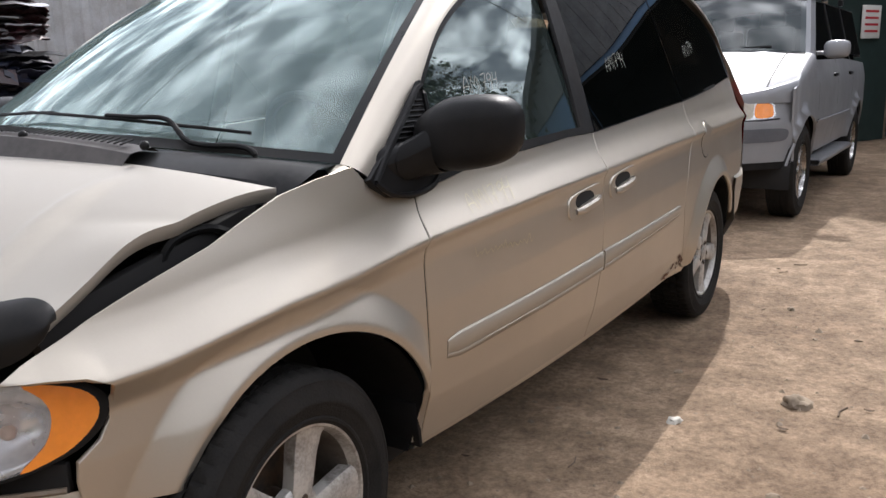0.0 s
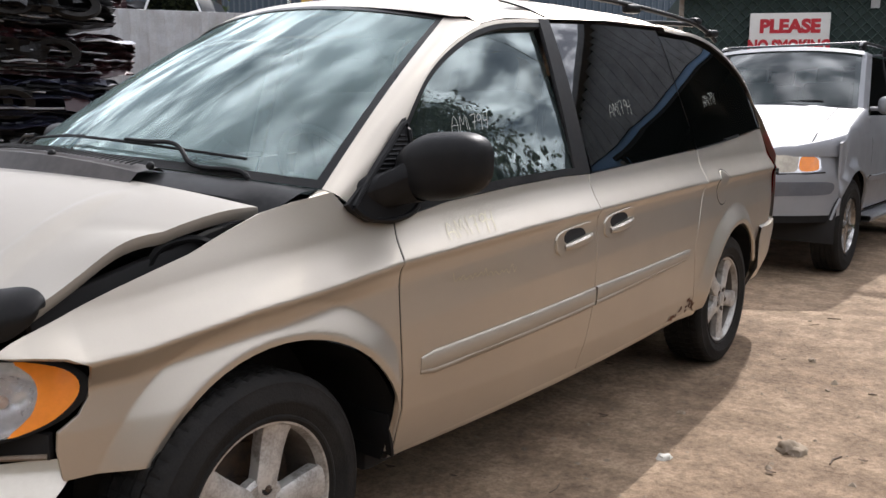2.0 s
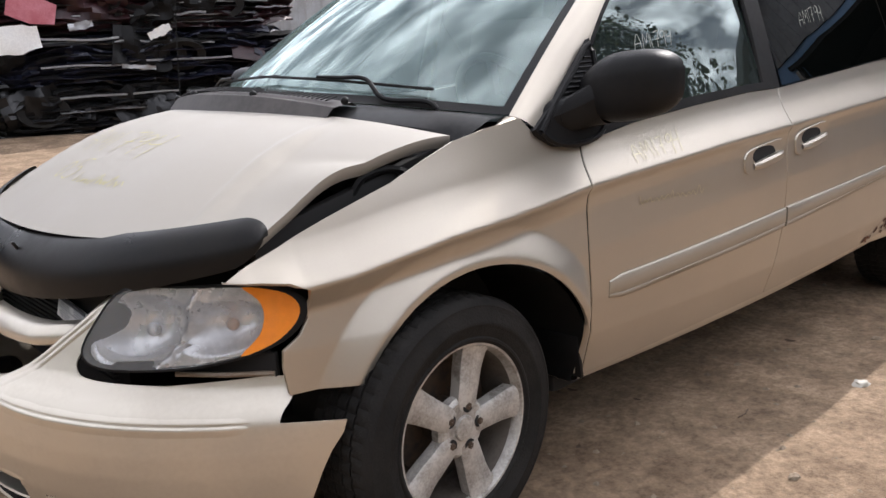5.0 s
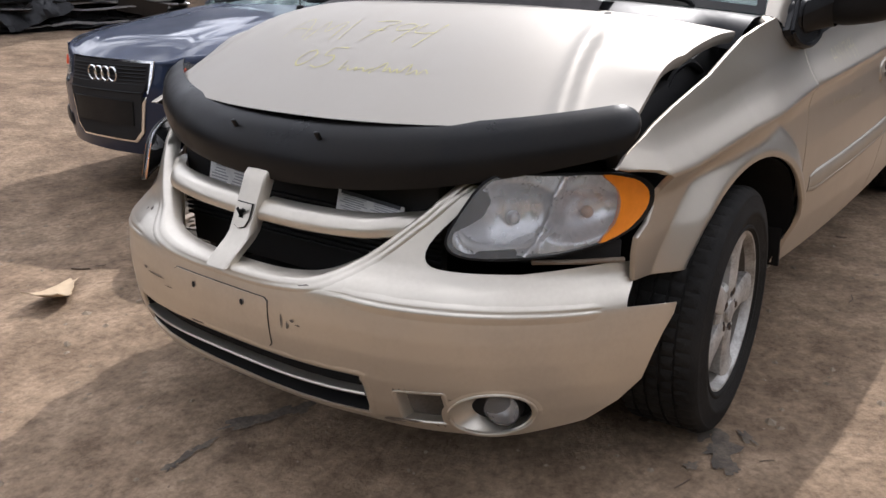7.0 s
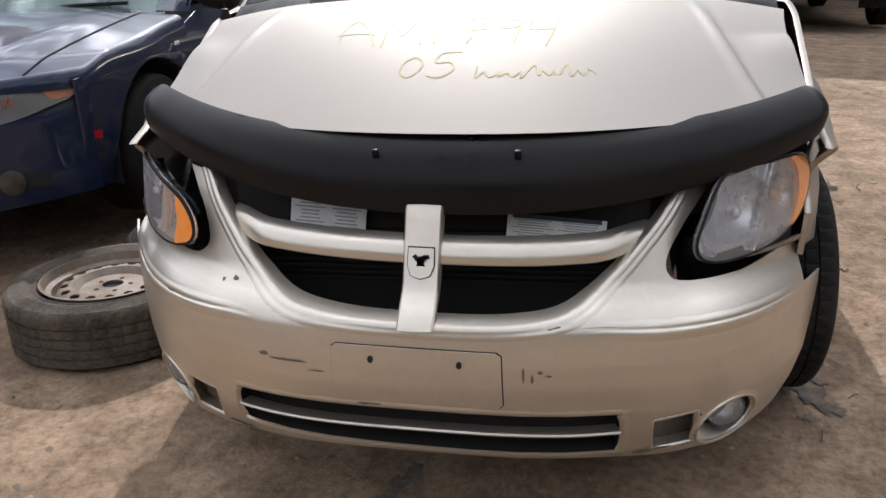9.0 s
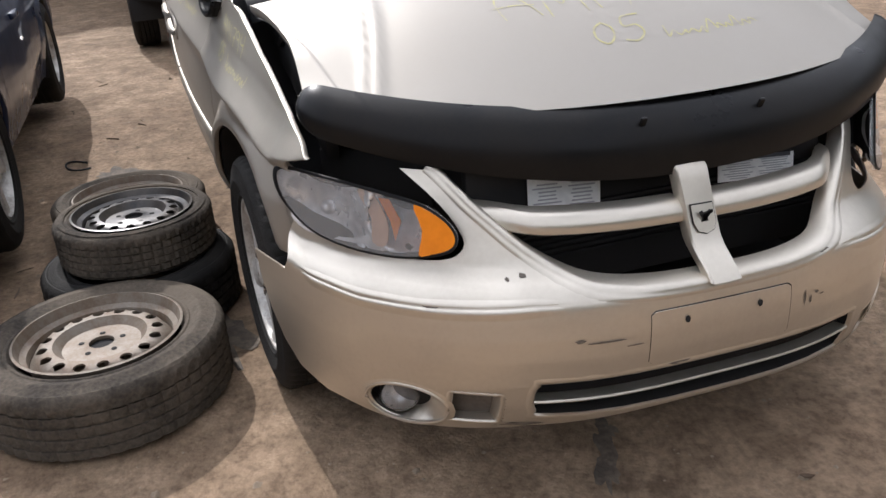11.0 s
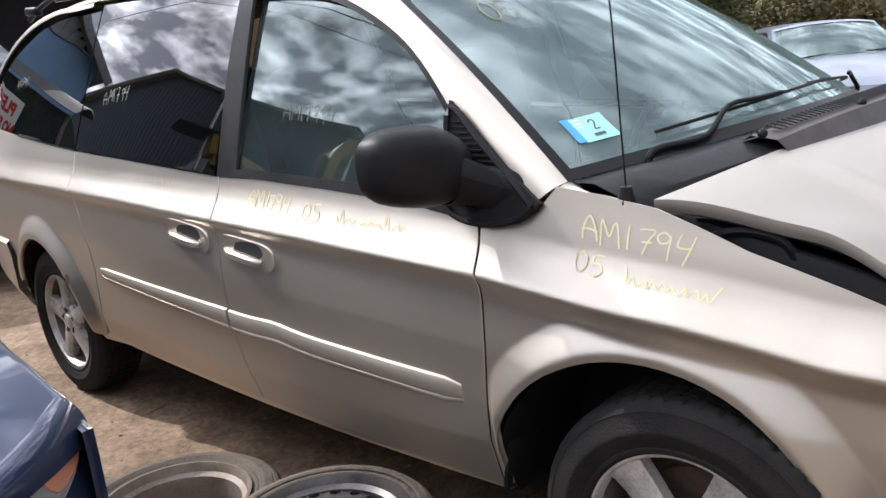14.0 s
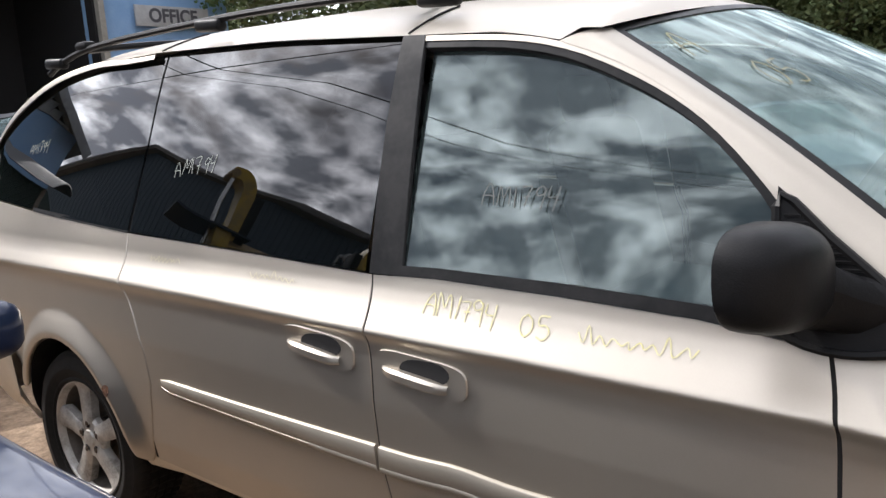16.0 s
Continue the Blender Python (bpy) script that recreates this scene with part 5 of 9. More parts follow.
# headlamps: shell, backing bowl, amber indicator, lens
for sg in (1, -1):
    if sg > 0:
        lens = [(0.557, 0.797), (0.649, 0.795), (0.722, 0.787), (0.763, 0.772), (0.785, 0.746), (0.791, 0.716), (0.785, 0.684), (0.766, 0.653), (0.728, 0.632), (0.660, 0.620), (0.540, 0.627), (0.496, 0.660), (0.512, 0.724)]
        amb = [(0.720, 0.784), (0.761, 0.769), (0.782, 0.745), (0.788, 0.716), (0.782, 0.686), (0.764, 0.656), (0.731, 0.637), (0.748, 0.676), (0.750, 0.720), (0.740, 0.755)]
        centres, split_ = (0.582, 0.692), 0.645
    else:
        lens = [(-0.834, 0.772), (-0.765, 0.772), (-0.686, 0.761), (-0.612, 0.744), (-0.576, 0.722), (-0.557, 0.698), (-0.553, 0.674), (-0.566, 0.653), (-0.600, 0.640), (-0.660, 0.630), (-0.739, 0.632), (-0.798, 0.649), (-0.835, 0.690), (-0.848, 0.735)]
        amb = [(-0.618, 0.740), (-0.580, 0.719), (-0.561, 0.697), (-0.557, 0.674), (-0.570, 0.657), (-0.600, 0.645), (-0.622, 0.642), (-0.610, 0.69)]
        centres, split_ = (-0.755, -0.640), -0.700
    shape = closed(lens, 4)
    lampx = lambda proud: (lambda y, z: (nose_base(y) - 0.050 - 0.30 * (z - 0.61) + proud, y, z))
    head = part("headlamp", panel(grown(shape, -0.038), lampx(-0.075), 0.04, 0.01, (1, sg, 0)), BLACK, van, "hazy headlamp with amber indicator")
    loop_ = shape + shape[:1]
    part("lamp_rim", loft([[lampx(q)(y, z) for y, z in grown(loop_[:-1], d) + grown(loop_[:-1], d)[:1]] for d, q in ((-0.004, 0.0052), (0.001, 0.004), (0.002, -0.003), (-0.012, -0.022), (-0.030, -0.050), (-0.04, -0.075))]), BLACK, head)
    inner = grown(shape, -0.006)
    mz_ = 0.700 if sg > 0 else 0.696

    def bowl(y, z):
        """Two silvered cups side by side, with a step between them."""
        c_, reach = (centres[0], 0.080) if (y < split_) == (centres[0] < split_) else (centres[1], 0.058)
        d = math.hypot(y - c_, (z - mz_) * 1.05)
        deep = -0.062 + 0.046 * min(1.0, d / reach) ** 2 + 0.006 * soft_step(reach, reach + 0.004, d)
        lens_edge = 0.004 * math.sin(260 * (y - c_)) * (1 - soft_step(reach * 0.55, reach * 0.8, d)) * 0.5 * (z > mz_)
        return lampx(deep + lens_edge + 0.016 * (1 - soft_step(0.003, 0.008, abs(y - split_ - 0.25 * (z - mz_)))))(y, z)

    part("reflector", panel(inner, bowl, 0.0055, 0, (1, sg, 0)), SILVERED, head, "grey silvered reflector")
    amber = closed(amb, 3)
    part("indicator", panel(amber, lampx(0.0055), 0.015, 0.014, (1, sg, 0)), AMBER, head, "bright amber indicator lens")
    bulb = bmesh.new()
    bmesh.ops.create_uvsphere(bulb, u_segments=16, v_segments=10, radius=0.014, matrix=pose(*lampx(-0.044)(centres[1], mz_)))
    part("bulb", bulb, PEACH if sg > 0 else SILVERED, head, "round signal bulb")
    bulb = bmesh.new()
    bmesh.ops.create_uvsphere(bulb, u_segments=16, v_segments=10, radius=0.016, matrix=pose(*lampx(-0.044)(centres[0], mz_)))
    part("bulb", bulb, SILVERED, head, "round headlamp bulb shield")
    low_trim = [(centres[0] + 0.074 * math.cos(a), mz_ - 0.020 + 0.048 * math.sin(a)) for a in np.linspace(math.pi * 1.06, math.pi * 1.94, 15)]
    part("inner_bezel", loft([[lampx(q)(y, max(z + dz, 0.640)) for y, z in low_trim] for q, dz in ((-0.020, 0.016), (-0.012, 0.010), (-0.012, 0.0), (-0.030, -0.006))]), HAZE, head, "grey trim at the foot of the lamp")
    if sg < 0:
        part("peach_reflector", panel(closed([(-0.706, 0.752), (-0.684, 0.752), (-0.664, 0.700), (-0.672, 0.648), (-0.694, 0.650), (-0.690, 0.700)], 3), lampx(-0.008), 0.02, 0.003, (1, sg, 0)), PEACH, head, "peach reflector strip")
        part("amber_strip", panel([(-0.672, 0.742), (-0.655, 0.742), (-0.640, 0.70), (-0.655, 0.66), (-0.658, 0.70)], lampx(-0.010), 0.02, 0.003, (1, sg, 0)), AMBER, head)
    part("lens", panel(shape, lampx(0.004), 0.02, 0.012, (1, sg, 0)), LENS, head, "scratched clear headlamp lens")
# torn black carrier strips under the loose lamp and behind it
part("lamp_carrier", box((0.02, 0.30, 0.06), (0.50, 0.62, 0.60), (0, 0, 33), 0.006), DARK, van)
part("lamp_carrier", box((0.02, 0.26, 0.16), (0.42, -0.62, 0.70), (0, 0, -33), 0.006), DARK, van)
part("lamp_carrier", box((0.02, 0.26, 0.14), (0.42, 0.60, 0.72), (0, 0, 33), 0.006), DARK, van)
part("carrier_strip", tube([(0.60, 0.62, 0.600), (0.52, 0.70, 0.594), (0.44, 0.765, 0.590)], 0.006, 6), STEEL, van)

# ---- wheels on the van ----
for sg in (1, -1):
    alloy_wheel("front_wheel", van, (0, sg * 0.795, 0.335), 3, 18 if sg > 0 else 5, sg)
    alloy_wheel("rear_wheel", van, (-3.03, sg * 0.790, 0.335), 0, 8 if sg > 0 else 40, sg)

# ---- cabin ----
part("cabin_floor", box((3.3, 1.08, 0.05), (-2.15, 0, 0.50), (0, 0, 0), 0.01), DASH, van)
part("dashboard", loft([[(x - 0.29 * k * (y / 0.74) ** 2, y, z + 0.02 * (1 - (y / 0.75) ** 2)) for y in np.linspace(-0.74, 0.74, 13)] for x, z, k in ((-0.03, 1.058, 1), (-0.25, 1.063, 0.6), (-0.45, 1.05, 0.2), (-0.55, 1.0, 0), (-0.57, 0.8, 0), (-0.5, 0.6, 0))]), DASH, van, "grey dashboard")
bm = bmesh.new()
ringpts = [(0.185 * math.cos(a), 0.185 * math.sin(a), 0) for a in np.linspace(0, 2 * math.pi, 33)]
tube(ringpts, 0.015, 8, bm)
for a in (10, 170, 270):
    tube([(0, 0, -0.02), (0.18 * math.cos(radians(a)), 0.18 * math.sin(radians(a)), 0)], 0.018, 6, bm)
bmesh.ops.create_uvsphere(bm, u_segments=14, v_segments=8, radius=0.07, matrix=pose(0, 0, -0.02) @ Matrix.Diagonal((1, 1, 0.5, 1)))
part("steering_wheel", bm, DASH, van, "grey steering wheel", m=pose(-0.70, 0.38, 1.06, 0, -62, 0))
for sx, rows_y in ((-1.25, (0.38, -0.38)), (-2.15, (0.38, -0.38)), (-3.0, (0.3, -0.3))):
    for y in rows_y:
        seat = part("seat", box((0.50, 0.50, 0.18), (sx, y, 0.72), (0, 4, 0), 0.06, segments=3), CLOTH, van, "grey cloth seat")
        part("backrest", box((0.16, 0.48, 0.62), (sx - 0.26, y, 1.06), (0, -14, 0), 0.06, segments=3), CLOTH, seat)
        part("headrest", box((0.10, 0.26, 0.17), (sx - 0.35, y, 1.43), (0, -14, 0), 0.04, segments=3), CLOTH, seat)
bm = box((0.012, 0.20, 0.06), (-0.82, 0, 1.50), (0, -25, 0), 0.01)
part("inside_mirror", bm, BLACK, van)
part("headliner", loft([[(x, y, ROOF_Z(x) - 0.05 - 0.06 * (y / 0.62) ** 4) for y in np.linspace(-0.62, 0.62, 11)] for x in np.linspace(-1.05, -3.7, 14)]), CLOTH, van)

# ---- crayon writing and stickers ----


def scribble(name, surf, x0, z0, length, height, mat, parent, sg, slope=0.0, loops=7, r=0.0032):
    """A run of joined marks that cannot be told apart."""
    q_ = random.Random(int(1000 * (x0 + 5 * z0)))
    pts, x = [], 0.0
    n = loops * 3
    for k in range(n + 1):
        tall = height * q_.choice((0.35, 0.45, 0.5, 0.4, 0.85))
        low = height * q_.uniform(-0.05, 0.15)
        x = length * (k + q_.uniform(-0.45, 0.45)) / n
        pts.append((x, low if k % 2 else tall))
    bm = bmesh.new()
    ribbon(bm, [(x0 + sg * (x + 0.15 * y), z0 + slope * x + y) for x, y in curve(pts, 4)], r, surf)
    return part(name, bm, mat, parent)


S_L, S_R = side(1, 0.0018), side(-1, 0.0018)
# words run towards -x on the left side and towards +x on the right side
script_text("AM1794", 0.050, YELLOW, "crayon_letter", S_R, (-0.215, 0.972), van, slope=-0.14, width=1.45)
script_text("05", 0.040, YELLOW, "crayon_letter", S_R, (-0.225, 0.912), van, slope=-0.13, width=1.5)
scribble("crayon_scrawl", S_R, -0.115, 0.900, 0.185, 0.036, YELLOW, van, 1, -0.15, 6)
script_text("AM1794", 0.046, YELLOW, "crayon_letter", S_R, (-1.325, 0.992), van, slope=-0.09, width=1.35)
script_text("05", 0.050, YELLOW, "crayon_letter", S_R, (-1.075, 0.966), van, slope=-0.05, width=1.5)
scribble("crayon_scrawl", S_R, -0.950, 0.966, 0.240, 0.038, YELLOW, van, 1, -0.06, 6)
FAINT = material("faint_crayon", (0.60, 0.55, 0.40), 0.36, 0.75, vary=0.4, scale=60)
scribble("crayon_scrawl", S_R, -2.42, 1.045, 0.16, 0.030, FAINT, van, 1, -0.02, 5)
scribble("crayon_scrawl", S_R, -1.93, 1.028, 0.18, 0.028, FAINT, van, 1, -0.02, 5)
script_text("AM1794", 0.052, FAINT, "crayon_letter", S_L, (-0.672, 0.915), van, slope=0.07, width=1.3, flip=True)
scribble("crayon_scrawl", S_L, -0.67, 0.795, 0.30, 0.030, FAINT, van, -1, -0.03, 8)
G_L, G_R = glazing(1, 0.0016), glazing(-1, 0.0016)
for surf_, x_, z_, sl_, sz_, fl_ in ((G_L, -1.765, 1.262, 0.12, 0.072, True), (G_L, -2.86, 1.312, 0.13, 0.075, True), (G_L, -0.785, 1.214, 0.11, 0.062, True), (G_R, -1.20, 1.226, -0.05, 0.062, False), (G_R, -2.36, 1.290, 0.07, 0.070, False), (G_R, -3.45, 1.372, 0.08, 0.055, False)):
    script_text("AM1794", sz_ * 0.72, FAINT_MARK if surf_ is G_R and x_ > -1.5 else WHITE_MARK, "marker_letter", surf_, (x_, z_), van, slope=sl_, width=1.3, wide=0.0026, flip=fl_)


def hood_surf(a, b):
    p_ = hood_at(max(-1, min(1, a / 0.74)), max(0.0, min(1.0, 0.80 - b / 0.62)))
    return (p_.x, p_.y, p_.z + 0.0007)


HOOD_MARK = material("worn_yellow_crayon", (0.43, 0.385, 0.17), 0.6, 0.2, vary=1.0, second=(0.34, 0.308, 0.235), scale=28)
script_text("AM1794", 0.105, HOOD_MARK, "crayon_letter", hood_surf, (-0.285, 0.125), hood, slope=0.03, width=1.5, wide=0.0048)
script_text("05", 0.075, HOOD_MARK, "crayon_letter", hood_surf, (-0.13, 0.020), hood, slope=0.02, width=1.5, wide=0.0045)
scribble("crayon_scrawl", hood_surf, 0.03, 0.020, 0.25, 0.045, HOOD_MARK, hood, 1, 0.02, 7, 0.0045)
ws_surf = lambda a, b: screen_at(a, b, 0.004)
script_text("A", 0.12, FAINT_YELLOW, "crayon_letter", ws_surf, (-0.90, 0.80), windscreen, width=1.0, wide=0.006)
script_text("05", 0.11, FAINT_YELLOW, "crayon_letter", ws_surf, (-0.80, 0.62), windscreen, width=1.0, wide=0.006)
# inspection stickers low in the windscreen corner
TEAL = material("teal_sticker", (0.30, 0.68, 0.60), 0.5, vary=0.2, scale=30)
BLUEST = material("blue_sticker", (0.06, 0.30, 0.62), 0.5, vary=0.2, scale=30)


def on_screen(u0, v0, u1, v1, proud):
    return loft([[screen_at(u, v, proud) for u in np.linspace(u0, u1, 4)] for v in np.linspace(v0, v1, 4)])


stick = part("sticker", on_screen(-0.890, 0.098, -0.800, 0.186, 0.003), TEAL, windscreen, "teal inspection sticker inside the glass")
part("sticker_band", on_screen(-0.910, 0.102, -0.889, 0.190, 0.0035), BLUEST, stick)
part("sticker_print", on_screen(-0.860, 0.112, -0.830, 0.122, 0.0042), INK, stick)
bm = bmesh.new()
ribbon(bm, curve([(-0.850, 0.160), (-0.842, 0.168), (-0.834, 0.160), (-0.846, 0.136), (-0.832, 0.136)], 4), 0.004, lambda a, b: screen_at(a, b, 0.0045))
part("sticker_figure", bm, INK, stick)
for k in range(3):
    part("sticker_print", on_screen(-0.885, 0.174 - 0.012 * k, -0.867, 0.178 - 0.012 * k, 0.0042), PAPER, stick)
# scuffs on the bumper
SCUFF = material("scuff", (0.16, 0.135, 0.11), 0.8, vary=0.6, scale=60)
for y, z, w_, h_ in ((-0.30, 0.470, 0.045, 0.003), (-0.245, 0.452, 0.02, 0.002), (-0.36, 0.478, 0.012, 0.005), (0.168, 0.468, 0.003, 0.022), (0.185, 0.455, 0.003, 0.012), (0.200, 0.470, 0.006, 0.004), (0.215, 0.462, 0.010, 0.002), (-0.02, 0.553, 0.03, 0.004), (-0.08, 0.551, 0.05, 0.004), (0.22, 0.556, 0.02, 0.005), (-0.14, 0.385, 0.03, 0.004), (-0.46, 0.262, 0.05, 0.008), (0.42, 0.246, 0.05, 0.007), (-0.62, 0.548, 0.018, 0.004), (-0.44, 0.60, 0.008, 0.006), (-0.47, 0.595, 0.005, 0.004)):
    n = 9
    pts = [(NOSE_Y * 0 + y + w_ * random.uniform(0.6, 1.1) * math.cos(6.283 * k / n), z + h_ * random.uniform(0.4, 1.1) * math.sin(6.283 * k / n)) for k in range(n)]
    part("scuff", panel(pts, nose(0.0016), 0.05, 0, (1, 0, 0)), SCUFF, bumper)

# ---- ground: flat where the van stands, rising towards the crushed cars, falling away on the other side ----


def ground_z(x, y):
    z = 0.085 * max(0.0, -y - 2.2) * soft_step(2.2, 5.0, -y) if y < 0 else -0.036 * max(0.0, y - 2.5)
    z = min(z, 1.15) if y < 0 else max(z, -1.2)
    near = 1 - soft_step(10, 24, math.hypot(x + 3, y))
    z += near * (0.016 * noise.noise((x * 0.9, y * 0.9, 0)) + 0.010 * noise.noise((x * 2.7, y * 2.7, 5)) + 0.006 * noise.noise((x * 7, y * 7, 3)))
    return z - 0.012 * near


DIRT = bpy.data.materials.new("packed_dirt")
DIRT.use_nodes = True
dn, dl = DIRT.node_tree.nodes, DIRT.node_tree.links
place = dn.new("ShaderNodeTexCoord")


def dirt_noise(scale, detail=6.0, rough=0.6):
    n = dn.new("ShaderNodeTexNoise")
    n.inputs["Scale"].default_value, n.inputs["Detail"].default_value, n.inputs["Roughness"].default_value = scale, detail, rough
    dl.new(place.outputs["Object"], n.inputs["Vector"])
    return n


def dirt_ramp(src, lo, hi, a, b):
    r = dn.new("ShaderNodeValToRGB")
    r.color_ramp.elements[0].position, r.color_ramp.elements[1].position = lo, hi
    r.color_ramp.elements[0].color, r.color_ramp.elements[1].color = (*a, 1), (*b, 1)
    dl.new(src, r.inputs[0])
    return r


broad = dirt_ramp(dirt_noise(0.8).outputs["Fac"], 0.35, 0.68, (0.222, 0.150, 0.094), (0.350, 0.254, 0.170))
patch = dirt_ramp(dirt_noise(5.5, 8, 0.66).outputs["Fac"], 0.42, 0.62, (0.60, 0.57, 0.53), (1.10, 1.10, 1.10))
grit = dirt_ramp(dirt_noise(38, 6, 0.7).outputs["Fac"], 0.36, 0.60, (0.58, 0.55, 0.52), (1.14, 1.14, 1.14))
dark_patch = dirt_ramp(dirt_noise(1.7, 5, 0.7).outputs["Fac"], 0.62, 0.74, (1, 1, 1), (0.34, 0.31, 0.29))
mul, mul2, mul3 = (dn.new("ShaderNodeMix") for _ in range(3))
for m_, a_, b_ in ((mul, broad.outputs[0], patch.outputs[0]), (mul3, mul.outputs[2], grit.outputs[0]), (mul2, mul3.outputs[2], dark_patch.outputs[0])):
    m_.data_type, m_.blend_type = "RGBA", "MULTIPLY"
    m_.inputs["Factor"].default_value = 0.85
    dl.new(a_, m_.inputs[6])
    dl.new(b_, m_.inputs[7])
db = dn["Principled BSDF"]
db.inputs["Roughness"].default_value = 0.95
dl.new(mul2.outputs[2], db.inputs["Base Color"])
rough_h, fine_h = dirt_noise(14, 8, 0.65), dirt_noise(75, 5, 0.6)
add_h = dn.new("ShaderNodeMath")
add_h.operation = "MULTIPLY_ADD"
add_h.inputs[1].default_value = 0.35
dl.new(fine_h.outputs["Fac"], add_h.inputs[0])
dl.new(rough_h.outputs["Fac"], add_h.inputs[2])
dbump = dn.new("ShaderNodeBump")
dbump.inputs["Strength"].default_value, dbump.inputs["Distance"].default_value = 0.6, 0.024
dl.new(add_h.outputs[0], dbump.inputs["Height"])
dl.new(dbump.outputs[0], db.inputs["Normal"])

xs = sorted(set([round(v, 3) for v in np.linspace(-12, 3.5, 250)] + [-700, -300, -140, -70, -45, -32, -25, -20, -17, -14, 5, 7, 10, 14, 20, 30, 60, 140, 300, 700]))
ys = sorted(set([round(v, 3) for v in np.linspace(-4, 4.5, 150)] + [-700, -300, -140, -70, -45, -30, -22, -18, -15, -13, -11, -9.5, -8, -7, -6, -5, 5.5, 7, 9, 11, 14, 18, 24, 32, 45, 70, 140, 300, 700]))
verts = [(x, y, ground_z(x, y)) for y in ys for x in xs]
faces = [(j * len(xs) + i, j * len(xs) + i + 1, (j + 1) * len(xs) + i + 1, (j + 1) * len(xs) + i) for j in range(len(ys) - 1) for i in range(len(xs) - 1)]
ground = part("ground", mesh_of("ground", verts, faces), DIRT, None)
tagged(ground, "packed tan dirt yard with tracks, stains and crumbs", "ground", kind="structure")

# dark oil stains soaked into the dirt; those at y below -1 are plain dark patches
OIL_AND_DARK = material("oily_and_dark_dirt", (0.075, 0.060, 0.047), 0.85, vary=0.9, second=(0.18, 0.14, 0.10), scale=14, fine=70, grain=0.5, spots=0.55)
patch_q = random.Random(12)
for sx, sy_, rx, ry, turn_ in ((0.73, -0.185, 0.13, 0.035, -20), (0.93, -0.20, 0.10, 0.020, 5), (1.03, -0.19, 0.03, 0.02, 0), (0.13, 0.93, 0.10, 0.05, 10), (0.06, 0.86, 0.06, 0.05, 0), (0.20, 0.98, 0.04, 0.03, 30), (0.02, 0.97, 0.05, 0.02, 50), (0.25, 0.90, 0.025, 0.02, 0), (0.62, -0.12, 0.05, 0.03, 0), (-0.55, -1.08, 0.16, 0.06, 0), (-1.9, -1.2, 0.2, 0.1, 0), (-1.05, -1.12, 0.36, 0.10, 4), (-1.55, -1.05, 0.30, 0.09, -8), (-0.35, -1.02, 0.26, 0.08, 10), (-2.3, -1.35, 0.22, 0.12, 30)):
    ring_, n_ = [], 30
    ph = patch_q.uniform(0, 50)
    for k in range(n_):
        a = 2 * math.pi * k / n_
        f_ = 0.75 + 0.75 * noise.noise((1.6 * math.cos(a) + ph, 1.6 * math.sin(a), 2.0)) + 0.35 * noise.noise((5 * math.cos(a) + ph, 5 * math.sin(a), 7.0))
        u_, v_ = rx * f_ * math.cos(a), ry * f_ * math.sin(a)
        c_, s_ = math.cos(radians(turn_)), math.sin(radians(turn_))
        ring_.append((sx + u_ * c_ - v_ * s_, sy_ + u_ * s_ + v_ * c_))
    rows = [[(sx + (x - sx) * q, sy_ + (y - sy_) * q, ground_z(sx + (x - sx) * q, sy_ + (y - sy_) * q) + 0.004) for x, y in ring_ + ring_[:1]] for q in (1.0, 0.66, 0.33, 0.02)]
    part("dark_patch", loft(rows), OIL_AND_DARK, ground)

# crumbs of dirt and gravel, uncountable
rnd = random.Random(4)
STONE = material("clods", (0.30, 0.235, 0.165), 0.95, vary=0.8, second=(0.15, 0.115, 0.085), scale=6, fine=60)
verts, faces = [], []
base = [(1, 0, 0.05), (0.3, 0.95, 0), (-0.8, 0.6, 0.1), (-0.85, -0.5, 0), (0.25, -1, 0.05), (0.1, 0.1, 0.75)]
for k in range(9000):
    x, y = (rnd.uniform(-6.5, 2.2), rnd.uniform(-3.0, 3.0)) if k < 3800 else (rnd.uniform(-11, 3), rnd.uniform(-6, 5))
    s = 0.0035 + 0.010 * rnd.random() ** 4 + (0.012 if rnd.random() < 0.012 else 0)
    a, z = rnd.uniform(0, 6.28), ground_z(x, y) - 0.001
    n0 = len(verts)
    c, sn = math.cos(a) * s, math.sin(a) * s
    for bx, by, bz in base:
        j = rnd.uniform(0.7, 1.3)
        verts.append((x + (bx * c - by * sn) * j, y + (bx * sn + by * c) * j, z + bz * s * rnd.uniform(0.6, 1.2)))
    faces += [(n0 + i, n0 + (i + 1) % 5, n0 + 5) for i in range(5)]
tagged(part("gravel", mesh_of("gravel", verts, faces, False), STONE, None), "loose crumbs of dirt and gravel on the yard", "gravel", kind="stuff")

# litter: twigs, stone, cardboard, scraps
TWIG = material("twig", (0.13, 0.09, 0.06), 0.9, vary=0.6, scale=30)
for k in range(46):
    x, y = rnd.uniform(-5, 1.6), rnd.choice((rnd.uniform(-2.3, -0.75), rnd.uniform(0.9, 2.6)))
    a, ln = rnd.uniform(0, 3.14), rnd.uniform(0.03, 0.12)
    pts = [(x + math.cos(a) * ln * q + rnd.uniform(-0.006, 0.006), y + math.sin(a) * ln * q + rnd.uniform(-0.006, 0.006), ground_z(x + math.cos(a) * ln * q, y + math.sin(a) * ln * q) + 0.004) for q in (-0.5, 0, 0.5)]
    tagged(part("twig", tube(pts, rnd.uniform(0.0018, 0.004), 5), TWIG, None), "short dry brown twig lying on dirt", "twig", "twigs on the yard")


